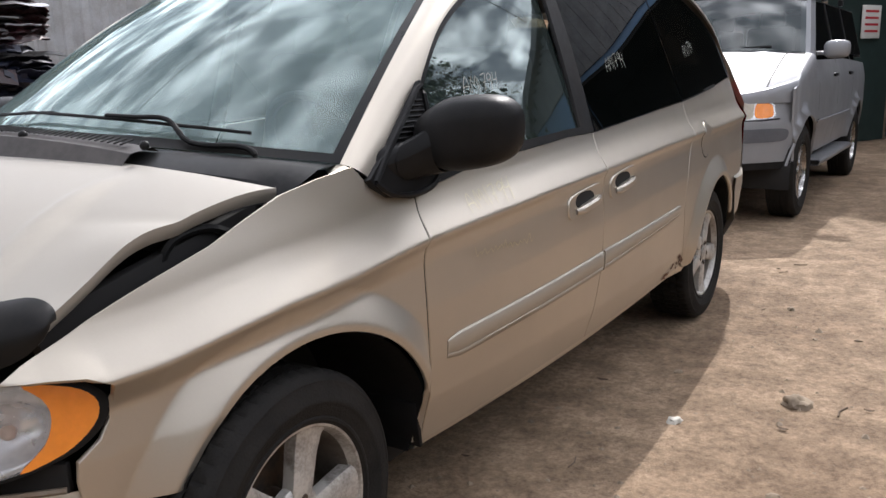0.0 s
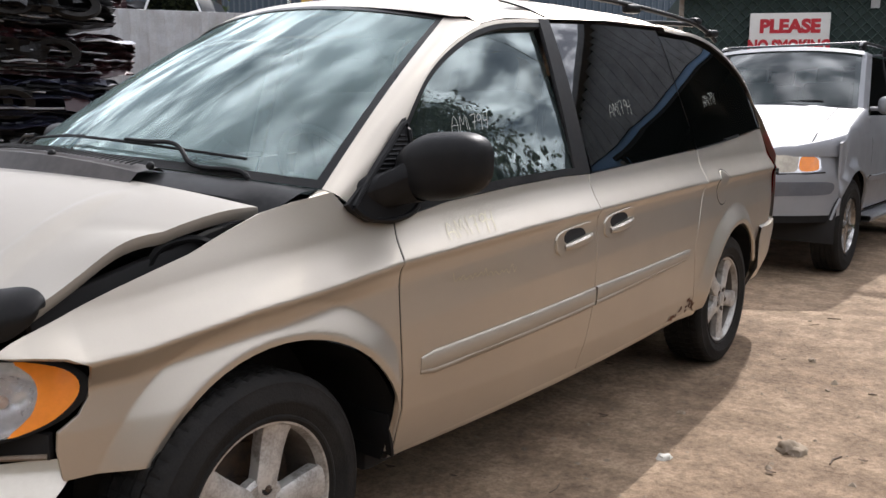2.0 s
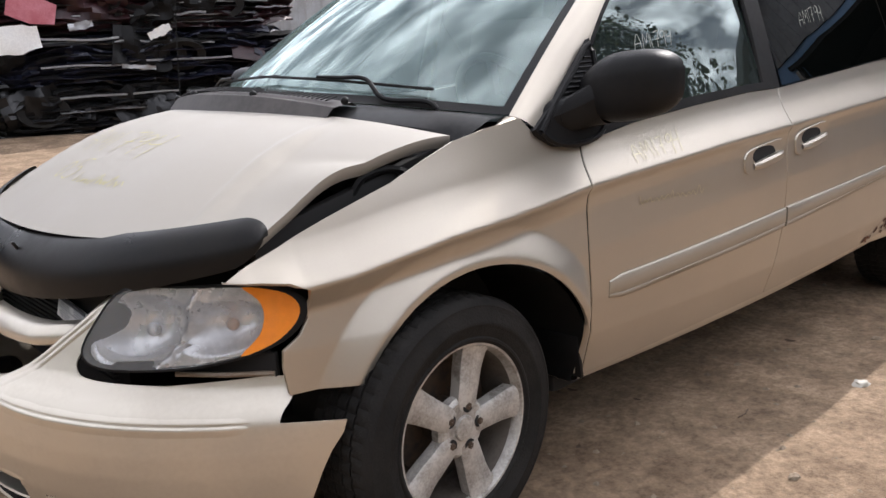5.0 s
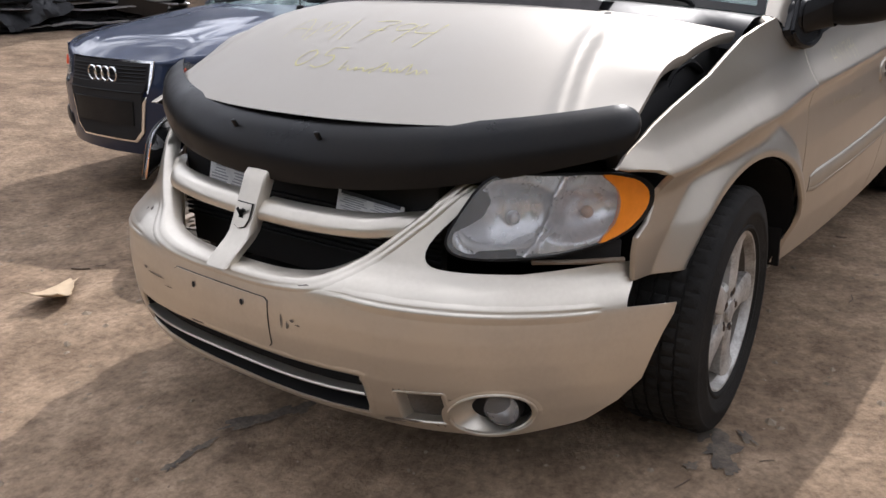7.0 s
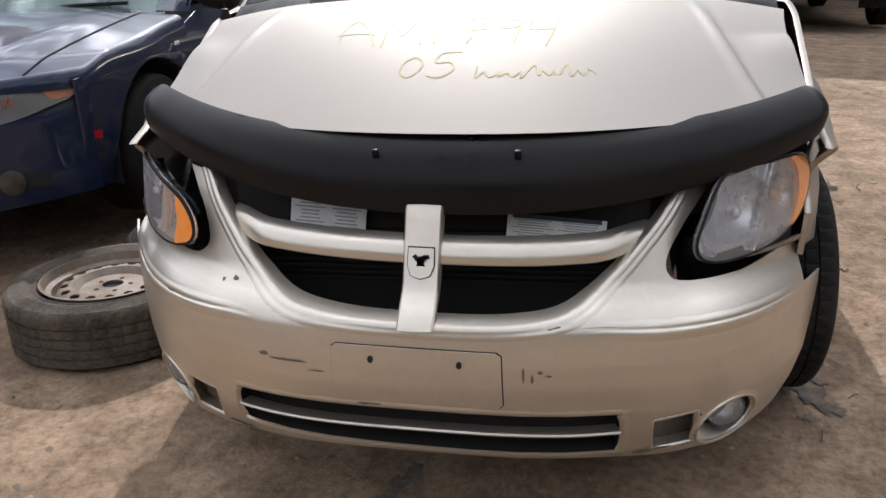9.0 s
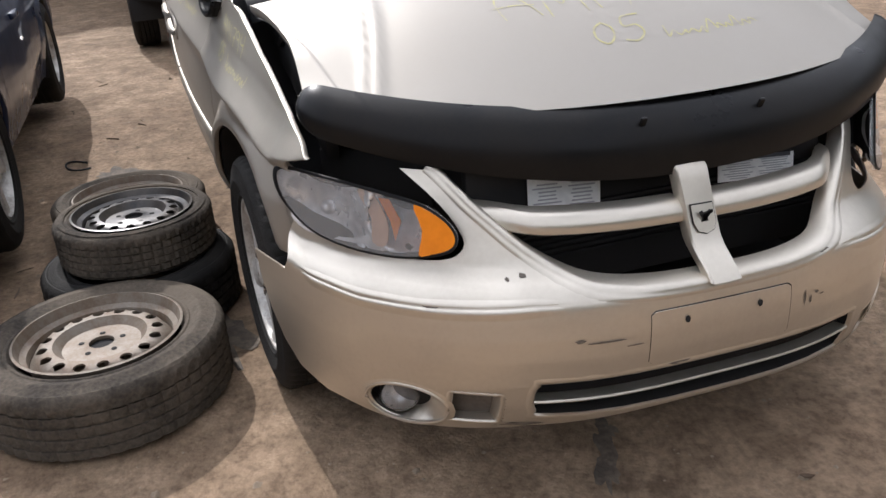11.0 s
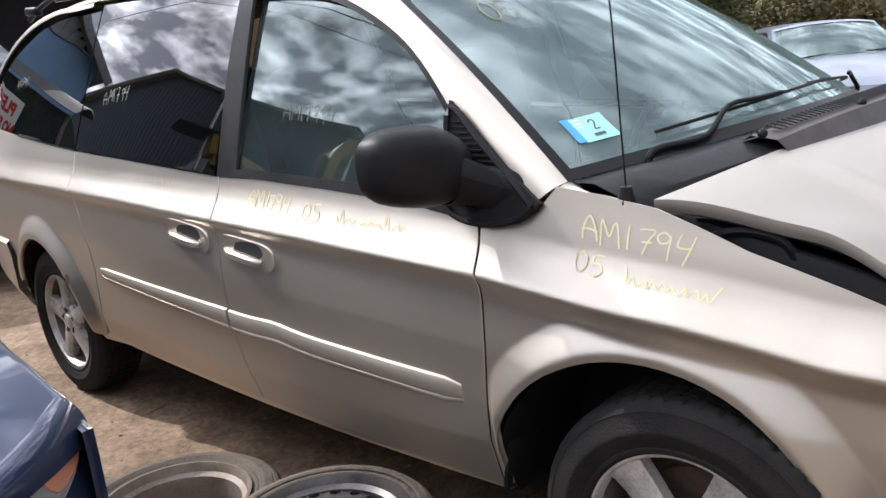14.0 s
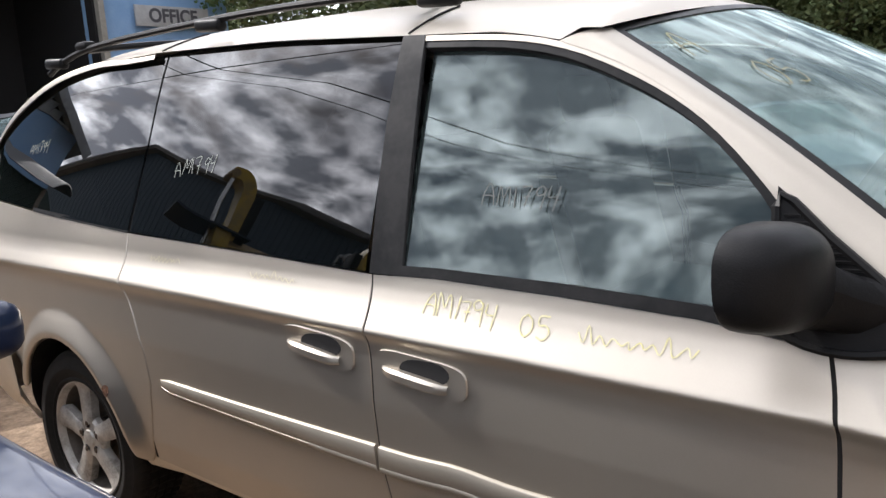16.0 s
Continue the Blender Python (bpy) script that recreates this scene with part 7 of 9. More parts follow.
    for sx in (wsb - 0.95, wsb - 1.85):
        for y in (0.36, -0.36):
            part("seat_back", box((0.14, 0.46, 0.62), (sx, y, belt + 0.02), (0, -12, 0), 0.05), CLOTH, car)
            part("headrest", box((0.09, 0.24, 0.15), (sx - 0.09, y, belt + 0.40), (0, -12, 0), 0.03), CLOTH, car)
    return car, ssurf, nsurf, sy, nx


NAVY = material("navy_paint", (0.006, 0.015, 0.047), 0.45, 0.2, vary=0.4, second=(0.016, 0.020, 0.030), scale=3, fine=120, coat=0.55, coat_rough=0.03, rough_vary=0.12, spec=0.2)
SILVER = material("silver_paint", (0.25, 0.252, 0.264), 0.48, 0.22, vary=0.2, scale=2.5, fine=120, coat=0.35, rough_vary=0.1, spec=0.3)
SMOKED_GREY = material("smoked_grey_plastic", (0.10, 0.105, 0.12), 0.3, vary=0.4, scale=6, coat=0.5)
GREYBLUE = material("greyblue_paint", (0.20, 0.22, 0.27), 0.34, 0.4, vary=0.25, scale=2, fine=80, coat=0.6)
WHITE = material("white_paint", (0.72, 0.72, 0.72), 0.35, 0.1, vary=0.15, scale=2, coat=0.5)
CHARCOAL = material("charcoal_paint", (0.03, 0.032, 0.036), 0.4, 0.2, vary=0.4, scale=3, coat=0.5)
FOGGED = material("fogged_lamp", (0.48, 0.43, 0.34), 0.35, 0.1, vary=0.6, second=(0.25, 0.22, 0.18), scale=10, coat=0.5)
DULL_AMBER = material("dull_amber", (0.42, 0.17, 0.10), 0.3, vary=0.3, coat=0.5)
ORANGE_MARK = material("orange_marker", (0.75, 0.10, 0.04), 0.8)

# dark blue sedan close beside the van
spec = dict(hw=0.885, wb=2.65, foh=0.93, roh=1.0, r=0.325, sill=0.235, belt=0.885, roof=1.43, hood_f=0.735, hood_r=0.888, edge=0.10, wsb=-0.42, wst=-1.20, rgt=-2.35, rgb=-3.05, deck=0.98, bump_z=0.55, posts=(-1.42,), round=0.38, crown=0.06, lean=0.22)
NAVY_AT = (-1.30, -2.57, 0.065)
sedan, ssf, nsf, s_y, n_x = make_car("sedan", "dark blue sedan with hazy lamps and dusty hood on dirt", NAVY_AT, 0.0, spec, NAVY)
frame_ = [(-0.36, 0.70), (0.36, 0.70), (0.355, 0.62), (0.30, 0.34), (0.24, 0.285), (-0.24, 0.285), (-0.30, 0.34), (-0.355, 0.62)]
grille_ = part("grille_surround", panel(frame_, nsf(0.010), 0.08, 0.02, (1, 0, 0)), CHROME, sedan, "chrome trapezoid grille surround")
part("grille_mesh", panel([(y * 0.945, 0.4925 + (z - 0.4925) * 0.945) for y, z in frame_], nsf(0.014), 0.08, 0.01, (1, 0, 0)), DARK, sedan)
for k in range(8):
    z = 0.545 + 0.018 * k
    part("grille_slat", tube([nsf(0.019)(y, z) for y in np.linspace(-0.325, 0.325, 9)], 0.004, 5), BLACK, grille_)
part("plate_panel", panel([(-0.26, 0.50), (0.26, 0.50), (0.25, 0.375), (-0.25, 0.375)], nsf(0.022), 0.1, 0.01, (1, 0, 0)), BLACK, grille_, "black plate holder")
for k in range(4):
    c = nsf(0.026)(-0.09 + 0.06 * k, 0.625)
    part("badge_ring", tube([(c[0], c[1] + 0.036 * math.cos(a), c[2] + 0.036 * math.sin(a)) for a in np.linspace(0, 2 * math.pi, 21)], 0.005, 6), CHROME, grille_)
for sg in (1, -1):
    lens = closed([(sg * 0.425, 0.570), (sg * 0.435, 0.635), (sg * 0.47, 0.676), (sg * 0.56, 0.706), (sg * 0.68, 0.722), (sg * 0.77, 0.720), (sg * 0.820, 0.704), (sg * 0.826, 0.655), (sg * 0.76, 0.622), (sg * 0.66, 0.582), (sg * 0.55, 0.558), (sg * 0.47, 0.552)], 3)
    lamp = part("headlamp", panel(grown(lens, 0.008), nsf(0.003), 0.03, 0.02, (1, 0, 0)), BLACK, sedan, "yellowed hazy headlamp with orange scrawl")
    lampbowl = lambda y, z: (n_x(y, z) + 0.004 - 0.012 * math.cos(min(1.5, 24 * math.hypot(abs(y) - 0.52, z - 0.635))) - 0.012 * math.cos(min(1.5, 24 * math.hypot(abs(y) - 0.66, z - 0.655))), y, z)
    part("reflector", panel(lens, lampbowl, 0.012, 0.02, (1, 0, 0)), FOGGED, lamp)
    part("lamp_glass", panel(lens, nsf(0.008), 0.03, 0.01, (1, 0, 0)), LENS, lamp)
    part("indicator", panel(closed([(sg * 0.735, 0.700), (sg * 0.79, 0.700), (sg * 0.826, 0.688), (sg * 0.828, 0.660), (sg * 0.765, 0.645)], 3), nsf(0.011), 0.03, 0.006, (1, 0, 0)), DULL_AMBER, lamp)
    for k in range(5):
        y = 0.50 + 0.035 * k
        part("scrawl", tube([nsf(0.012)(sg * (y + dy), 0.65 + dz) for dy, dz in ((-0.012, -0.018), (0.0, 0.020), (0.012, -0.016))], 0.0024, 5), ORANGE_MARK, lamp)
    part("side_marker", panel([(0.50, 0.46), (0.56, 0.47), (0.56, 0.50), (0.50, 0.495)], ssf(sg, 0.006), 0.06, 0.004, (0, sg, 0)), RED, sedan)
    part("lower_intake", panel([(sg * 0.42, 0.30), (sg * 0.44, 0.37), (sg * 0.74, 0.37), (sg * 0.74, 0.31)], nsf(0.004), 0.08, 0, (1, 0, 0)), DARK, sedan)
    c = nsf(0.0)(sg * 0.62, 0.34)
    part("fog_lamp", lathe([(0.052, -0.02), (0.050, 0.008), (0.03, 0.014), (0.001, 0.016)], 20, "X"), STEEL_DARK, sedan, m=pose(*c, 0, 0, sg * 25))
    part("repeater", box((0.05, 0.006, 0.02), (-0.26, sg * (s_y(-0.26, 0.76) + 0.003), 0.76), (0, 0, 0), 0.004), PAPER, sedan)

# silver sport utility vehicle behind the van
spec = dict(hw=0.99, wb=3.03, foh=0.93, roh=1.10, r=0.385, sill=0.47, belt=1.29, roof=1.93, hood_f=1.05, hood_r=1.355, wsb=-0.48, wst=-1.12, rgt=-3.95, rgb=-4.08, deck=1.24, bump_z=0.80, posts=(-1.62, -2.62), round=0.60, crown=0.085, lean=0.34, tumble=0.26, flare=0.045, edge=0.15, nose_edge=0.085, step=0.045, screen=SUV_GLASS, rail=0.10, chrome=True, mw=0.11, mh=0.08, mz=0.09, rub=0.74, rake=0.02, dark_handle=True, glass=GLASS_TINT, rim=0.60)
suv, ssf, nsf, s_y, n_x = make_car("suv", "silver sport utility vehicle with chrome wheels parked on dirt", (-6.28, -0.22, 0.0), 0.0, spec, SILVER)
for sg in (1, -1):
    lamp = part("headlamp", panel(closed([(sg * 0.43, 0.845), (sg * 0.43, 0.975), (sg * 0.56, 0.985), (sg * 0.70, 0.985), (sg * 0.79, 0.978), (sg * 0.828, 0.950), (sg * 0.838, 0.905), (sg * 0.834, 0.852), (sg * 0.70, 0.842), (sg * 0.56, 0.840)], 3), nsf(0.006), 0.04, 0.03, (1, 0, 0)), SILVERED, suv, "cloudy wrap-round headlamp")
    part("indicator", panel(closed([(sg * 0.735, 0.852), (sg * 0.712, 0.905), (sg * 0.725, 0.970), (sg * 0.785, 0.968), (sg * 0.818, 0.945), (sg * 0.828, 0.905), (sg * 0.824, 0.860)], 3), nsf(0.009), 0.03, 0.01, (1, 0, 0)), AMBER, lamp, "amber corner indicator")
    part("lamp_glass", panel(closed([(sg * 0.44, 0.850), (sg * 0.44, 0.970), (sg * 0.56, 0.980), (sg * 0.69, 0.980), (sg * 0.705, 0.905), (sg * 0.69, 0.848), (sg * 0.56, 0.846)], 3), nsf(0.009), 0.04, 0.01, (1, 0, 0)), FOGGED, lamp)
    part("lamp_gap", tube([nsf(0.006)(y, z) for y, z in [(sg * 0.42, 0.832), (sg * 0.60, 0.828), (sg * 0.76, 0.832), (sg * 0.87, 0.842)]], 0.006, 5), DARK, suv)
    part("bumper_insert", panel(closed([(sg * 0.46, 0.665), (sg * 0.46, 0.760), (sg * 0.70, 0.768), (sg * 0.89, 0.768), (sg * 0.935, 0.745), (sg * 0.930, 0.695), (sg * 0.89, 0.668), (sg * 0.70, 0.662)], 3), nsf(0.006), 0.05, 0.02, (1, 0, 0)), SMOKED_GREY, suv, "smoked grey bumper insert")
    rows = [[(x, sg * (s_y(-1.5, 0.5) + 0.02 + o), 0.40 + dz) for o, dz in ((-0.10, 0.02), (0.06, 0.02), (0.075, 0.0), (0.06, -0.035), (-0.10, -0.035))] for x in np.linspace(-0.55, -2.48, 8)]
    part("running_board", loft(rows), SILVER, suv, "silver running board")
    rail = part("roof_rail", tube(curve([(-1.35, sg * 0.66, 1.91), (-1.45, sg * 0.66, 1.975), (-2.5, sg * 0.66, 1.99), (-3.6, sg * 0.66, 1.975), (-3.75, sg * 0.66, 1.91)], 4), 0.016, 8), CHARCOAL, suv)
    for x in (-1.42, -2.5, -3.65):
        part("rail_foot", box((0.12, 0.05, 0.07), (x, sg * 0.66, 1.935), (0, 0, 0), 0.015), BLACK, rail)
    part("fender_badge", box((0.14, 0.006, 0.03), (-0.58, sg * (s_y(-0.58, 0.76) + 0.004), 0.76), (0, 0, 0), 0.003), CHROME, suv)
part("grille", panel([(-0.40, 0.82), (-0.42, 0.99), (0.42, 0.99), (0.40, 0.82)], nsf(0.012), 0.08, 0.02, (1, 0, 0)), CHROME, suv)
part("lower_valance", panel([(-0.9, 0.45), (0.9, 0.45), (0.93, 0.505), (-0.93, 0.505)], nsf(0.004), 0.1, 0, (1, 0, 0)), BLACK, suv)
for x in (-1.55, -3.5):
    part("cross_bar", tube([(x, y, 1.99) for y in np.linspace(-0.66, 0.66, 5)], 0.013, 8), CHARCOAL, suv)

# grey-blue sedan, white sedan and a charcoal pickup farther off
spec = dict(hw=0.92, wb=2.75, foh=0.98, roh=1.15, r=0.32, sill=0.22, belt=0.90, roof=1.41, hood_f=0.72, hood_r=0.94, wsb=-0.55, wst=-1.30, rgt=-2.35, rgb=-3.05, deck=0.98, bump_z=0.5, posts=(-1.5,), round=0.55, crown=0.07, lean=0.35, glass=GLASS_DOOR, post_mat=BLACK)
gs_at = (-2.85, 9.15)
grey, ssf, nsf, s_y, n_x = make_car("sedan", "rounded grey-blue sedan with oval lamps facing the van", (*gs_at, ground_z(*gs_at) + 0.02), -52.0, spec, GREYBLUE)
for sg in (1, -1):
    part("headlamp", panel([(sg * 0.60 + 0.17 * math.cos(a), 0.585 + 0.075 * math.sin(a)) for a in np.linspace(0, 2 * math.pi, 21)[:-1]], nsf(0.010), 0.06, 0.02, (1, 0, 0)), FOGGED, grey, "oval hazy headlamp")
    part("side_marker", panel([(0.52, 0.50), (0.60, 0.50), (0.60, 0.54), (0.52, 0.54)], ssf(sg, 0.006), 0.06, 0.004, (0, sg, 0)), AMBER, grey)
part("grille", panel([(0.21 * math.cos(a), 0.575 + 0.045 * math.sin(a)) for a in np.linspace(0, 2 * math.pi, 21)[:-1]], nsf(0.008), 0.06, 0.01, (1, 0, 0)), DARK, grey, "oval dark grille")
part("grille_bar", box((0.012, 0.36, 0.014), nsf(0.016)(0, 0.575), (0, 0, 0), 0.004), CHROME, grey)
part("lower_intake", panel([(-0.5, 0.30), (0.5, 0.30), (0.55, 0.40), (-0.55, 0.40)], nsf(0.004), 0.08, 0, (1, 0, 0)), DARK, grey)
spec = dict(spec, hw=0.90, hood_f=0.80, hood_r=0.96, lean=0.12, round=0.4)
ws_at = (-9.0, 17.6)
white, ssf, nsf, s_y, n_x = make_car("sedan", "white sedan with round twin lamps and a dark grille", (*ws_at, ground_z(*ws_at)), -72.0, spec, WHITE)
for sg in (1, -1):
    for y, rr in ((0.66, 0.085), (0.47, 0.062)):
        part("headlamp", panel([(sg * y + rr * math.cos(a), 0.64 + rr * math.sin(a)) for a in np.linspace(0, 2 * math.pi, 17)[:-1]], nsf(0.010), 0.06, 0.02, (1, 0, 0)), FOGGED, white)
part("grille", panel([(-0.30, 0.60), (0.30, 0.60), (0.33, 0.73), (-0.33, 0.73)], nsf(0.010), 0.06, 0.01, (1, 0, 0)), DARK, white)
part("plate", box((0.01, 0.30, 0.15), nsf(0.015)(0, 0.46), (0, 0, 0), 0.003), PAPER, white)
part("bumper_strip", panel([(-0.82, 0.36), (0.82, 0.36), (0.82, 0.42), (-0.82, 0.42)], nsf(0.008), 0.1, 0.01, (1, 0, 0)), BLACK, white)
spec = dict(hw=0.99, wb=3.4, foh=0.95, roh=1.2, r=0.38, sill=0.50, belt=1.18, roof=1.85, hood_f=1.10, hood_r=1.18, wsb=-0.55, wst=-1.10, rgt=-2.4, rgb=-2.6, deck=1.17, bump_z=0.75, posts=(-1.5,), round=0.25, crown=0.05, lean=0.08, tumble=0.26)
pu_at = (-10.6, 3.5)
pickup, ssf, nsf, s_y, n_x = make_car("pickup", "charcoal pickup truck with a grey bumper on dirt", (*pu_at, ground_z(*pu_at)), 0.0, spec, CHARCOAL)
rows = [[(n_x(y, 0.6) + o, y, z) for o, z in ((0.0, 0.50), (0.09, 0.52), (0.10, 0.60), (0.09, 0.69), (0.0, 0.71))] for y in np.linspace(-0.96, 0.96, 15)]
part("chrome_bumper", loft(rows), HAZE, pickup, "dull grey steel bumper")
for sg in (1, -1):
    part("headlamp", panel([(sg * 0.60, 0.86), (sg * 0.60, 1.0), (sg * 0.90, 1.0), (sg * 0.92, 0.86)], nsf(0.008), 0.08, 0.02, (1, 0, 0)), FOGGED, pickup)
part("grille", panel([(-0.55, 0.84), (-0.55, 1.02), (0.55, 1.02), (0.55, 0.84)], nsf(0.008), 0.08, 0.02, (1, 0, 0)), DARK, pickup)

# ---- crushed cars in rows ----
CRUSH = [material("crushed_paint", c, 0.46, 0.2, vary=0.5, second=(0.008, 0.008, 0.009), grain=0.2, scale=3.0, fine=30, coat=0.25, spec=0.35) for c in ((0.014, 0.014, 0.016), (0.012, 0.014, 0.030), (0.022, 0.022, 0.024), (0.030, 0.006, 0.008), (0.018, 0.018, 0.020), (0.012, 0.012, 0.013))]
CRUSH_TRIM = material("torn_metal", (0.42, 0.42, 0.43), 0.4, 0.7, vary=0.6, scale=20)


def crushed_car(at, turn, seed, mat, size=(4.3, 1.75, 0.60)):
    q = random.Random(seed)
    e = thing("crushed_car", q.choice(("dark crushed car body flattened in a stack", "crumpled flattened black car in a stack", "flattened car wreck with torn bright trim")), "wreck", at, turn, "stacked crushed cars")
    nx_, ny_, nz_ = 50, 5, 22
    bm = bmesh.new()
    bmesh.ops.create_cube(bm, size=1)
    for axis, n in ((0, nx_), (1, ny_), (2, nz_)):
        for k in range(1, n):
            co, no = [0, 0, 0], [0, 0, 0]
            co[axis], no[axis] = k / n - 0.5, 1
            bmesh.ops.bisect_plane(bm, geom=bm.verts[:] + bm.edges[:] + bm.faces[:], plane_co=co, plane_no=no)
    for v in bm.verts:
        p = Vector((v.co.x * size[0], v.co.y * size[1], v.co.z * size[2]))
        s = Vector((seed * 3.1, seed, 0))
        d = Vector((noise.noise(p * 1.7 + s), noise.noise(p * 1.9 + s + Vector((9, 0, 0))), noise.noise(p * 1.5 + s + Vector((0, 9, 0))))) * 0.13
        d += Vector((noise.noise(p * 5 + s), noise.noise(p * 5.5 + s + Vector((4, 0, 0))), noise.noise(p * 6 + s))) * 0.05
        wave = p.z / 0.105 + 1.3 * noise.noise(Vector((p.x * 0.9, seed, 1))) + 0.7 * noise.noise(Vector((p.x * 2.6, seed, 4)))
        layer = abs(2 * (wave - math.floor(wave)) - 1)
        ridge = abs(noise.noise(Vector((p.x * 1.3, 0, p.z * 5)) + s))
        d.y += (0.13 * layer + 0.16 * ridge - 0.13) * (1 if v.co.y > 0 else -1)
        taper = 1 - 0.9 * max(0, abs(v.co.x) * 2 - 0.72)
        v.co = Vector((p.x, p.y * taper, p.z * taper)) + d * (0.35 if v.co.z < -0.45 else 1)
        v.co.z = max(v.co.z, -size[2] / 2) + size[2] / 2
    part("body", bm, mat, e, sharp=28)
    for k in range(22):
        z, x0, ln, out_ = q.uniform(0.03, size[2] - 0.03), q.uniform(-0.5, 0.18) * size[0], q.uniform(0.16, 0.42) * size[0], q.uniform(0.05, 0.16)
        rows = [[(x0 + ln * u, size[1] / 2 - 0.10 + (0.10 + out_ * (0.6 + 0.8 * noise.noise((u * 4, seed, k)))) * w, z + 0.05 * noise.noise((u * 3, seed, k + 3)) - 0.05 * w * w) for w in (0.0, 0.6, 1.0)] for u in np.linspace(0, 1, 9)]
        part("pressed_sheet", loft(rows, 0.006), q.choice((mat, mat, BLACK, CRUSH_TRIM, CRUSH[4])), e)
    for k in range(5):
        w_, h_ = q.uniform(0.25, 0.60), q.uniform(0.10, 0.26)
        rows = [[(w_ * u, 0.16 * noise.noise((u * 1.7, w * 1.5, seed + 9 * k)) + 0.05 * noise.noise((u * 5, w * 4, seed + k)), h_ * w + 0.08 * noise.noise((u * 2.1, w, seed + 5 * k))) for w in np.linspace(-1, 1, 7)] for u in np.linspace(-1, 1, 13)]
        on_top = k < 2
        m_ = pose(q.uniform(-0.42, 0.42) * size[0], size[1] * (q.uniform(0.1, 0.4) if on_top else 0.53), size[2] * (1.0 if on_top else q.uniform(0.3, 0.8)), q.uniform(55, 80) if on_top else q.uniform(-25, 25), q.uniform(-18, 18), 0)
        part("crumpled_sheet", loft(rows, 0.006), q.choice((mat, mat, BLACK, CRUSH[2])), e, m=m_)
    for k in range(10):
        z, x0, ln = q.uniform(0.04, 0.58), q.uniform(-2.0, 0.9), q.uniform(0.3, 1.5)
        if x0 + ln < size[0] / 2:
            pts = [(x0 + ln * u, (size[1] / 2 + 0.06 + 0.05 * noise.noise((u * 3, seed, k))), z + 0.05 * noise.noise((u * 2, seed, k + 5))) for u in np.linspace(0, 1, 8)]
            part("torn_trim", tube(pts, q.uniform(0.008, 0.02), 5), CRUSH_TRIM if k % 2 else BLACK, e)
    for k in range(q.choice((1, 2))):
        part("squashed_tyre", lathe([(0.20, 0.07), (0.30, 0.09), (0.33, 0.02), (0.30, -0.07), (0.2, -0.07)], 24), RUBBER, e, m=pose(q.uniform(-1.6, 1.6), size[1] / 2 - 0.02, 0.30, q.uniform(-20, 20), 0, q.uniform(-10, 10)) @ Matrix.Diagonal((1, 1, 0.62, 1)))
    if q.random() < 0.8:
        w_ = q.uniform(0.15, 0.45)
        rows = [[(w_ * u, 0.02 * noise.noise((u * 3, w * 3, seed)), 0.10 * w + 0.02 * u) for w in (-1, -0.3, 0.4, 1)] for u in np.linspace(-1, 1, 7)]
        part("torn_panel", loft(rows, 0.006), q.choice((PAPER, CRUSH_TRIM, CRUSH[3], CRUSH[4], CRUSH[4])), e, m=pose(q.uniform(-1.6, 1.6), size[1] / 2 + 0.09, q.uniform(0.2, 0.45), q.uniform(-30, 30), q.uniform(-20, 20), 0))
    return e


row_dir = Vector((7.6, -1.0, 0)).normalized()
row_turn = math.degrees(math.atan2(row_dir.y, row_dir.x)) 
seed = 11
for col in range(4):
    for level in range(4 if col < 3 else 4):
        p = Vector((-3.20, -9.0, 0)) + row_dir * (4.5 * col + rnd.uniform(-0.25, 0.25)) + Vector((0, rnd.uniform(-0.15, 0.15), 0))
        base_z = min(ground_z(p.x + dx, p.y + dy) for dx in (-2, 0, 2) for dy in (-0.8, 0.8))
        crushed_car((p.x, p.y, base_z + 0.60 * level), row_turn + rnd.uniform(-3, 3), seed, CRUSH[(seed * 7 + level) % 6])
        seed += 1

PINK = material("faded_pink_panel", (0.55, 0.20, 0.24), 0.5, vary=0.6, second=(0.35, 0.06, 0.08), scale=6)
for x, z, w_, h_, mt, tx in ((-1.55, 1.62, 0.30, 0.17, PAPER, 6), (-1.80, 1.95, 0.26, 0.16, PINK, -14), (-2.30, 1.76, 0.14, 0.05, CRUSH_TRIM, 10), (-3.20, 1.66, 0.15, 0.06, PAPER, 24), (-2.9, 1.25, 0.20, 0.03, CRUSH_TRIM, -6)):
    rows = [[(w_ * u, 0.03 * noise.noise((u * 3, w * 2, x)), h_ * w * (1 - 0.3 * abs(u)) + 0.02 * noise.noise((u * 4, w, z))) for w in (-1, -0.4, 0.3, 1)] for u in np.linspace(-1, 1, 9)]
    scrap = thing("metal_scrap", "torn bent scrap of pale sheet metal on crushed cars", "scrap", (x, -8.02 - 0.13 * (x + 2.4), z), row_turn, "scraps on the crushed cars")
    part("sheet", loft(rows, 0.006), mt, scrap, m=pose(0, 0, 0, 0, tx, 0))

# ---- white steel container with a truck cap on it ----
WHITE_STEEL = material("white_steel", (0.50, 0.51, 0.52), 0.6, vary=0.6, second=(0.33, 0.31, 0.29), scale=3, fine=40)


def ribbed_sheet(length, height, pitch=0.28, depth=0.035):
    bm = bmesh.new()
    prev = None
    x = 0.0
    line = []
    while x < length:
        line += [(x, 0), (x + pitch * 0.35, 0), (x + pitch * 0.5, depth), (x + pitch * 0.85, depth)]
        x += pitch
    line = [(min(a, length), d) for a, d in line] + [(length, 0)]
    for a, d in line:
        pair = (bm.verts.new((a, d, 0)), bm.verts.new((a, d, height)))
        if prev:
            bm.faces.new((prev[0], pair[0], pair[1], prev[1]))
        prev = pair
    return bm


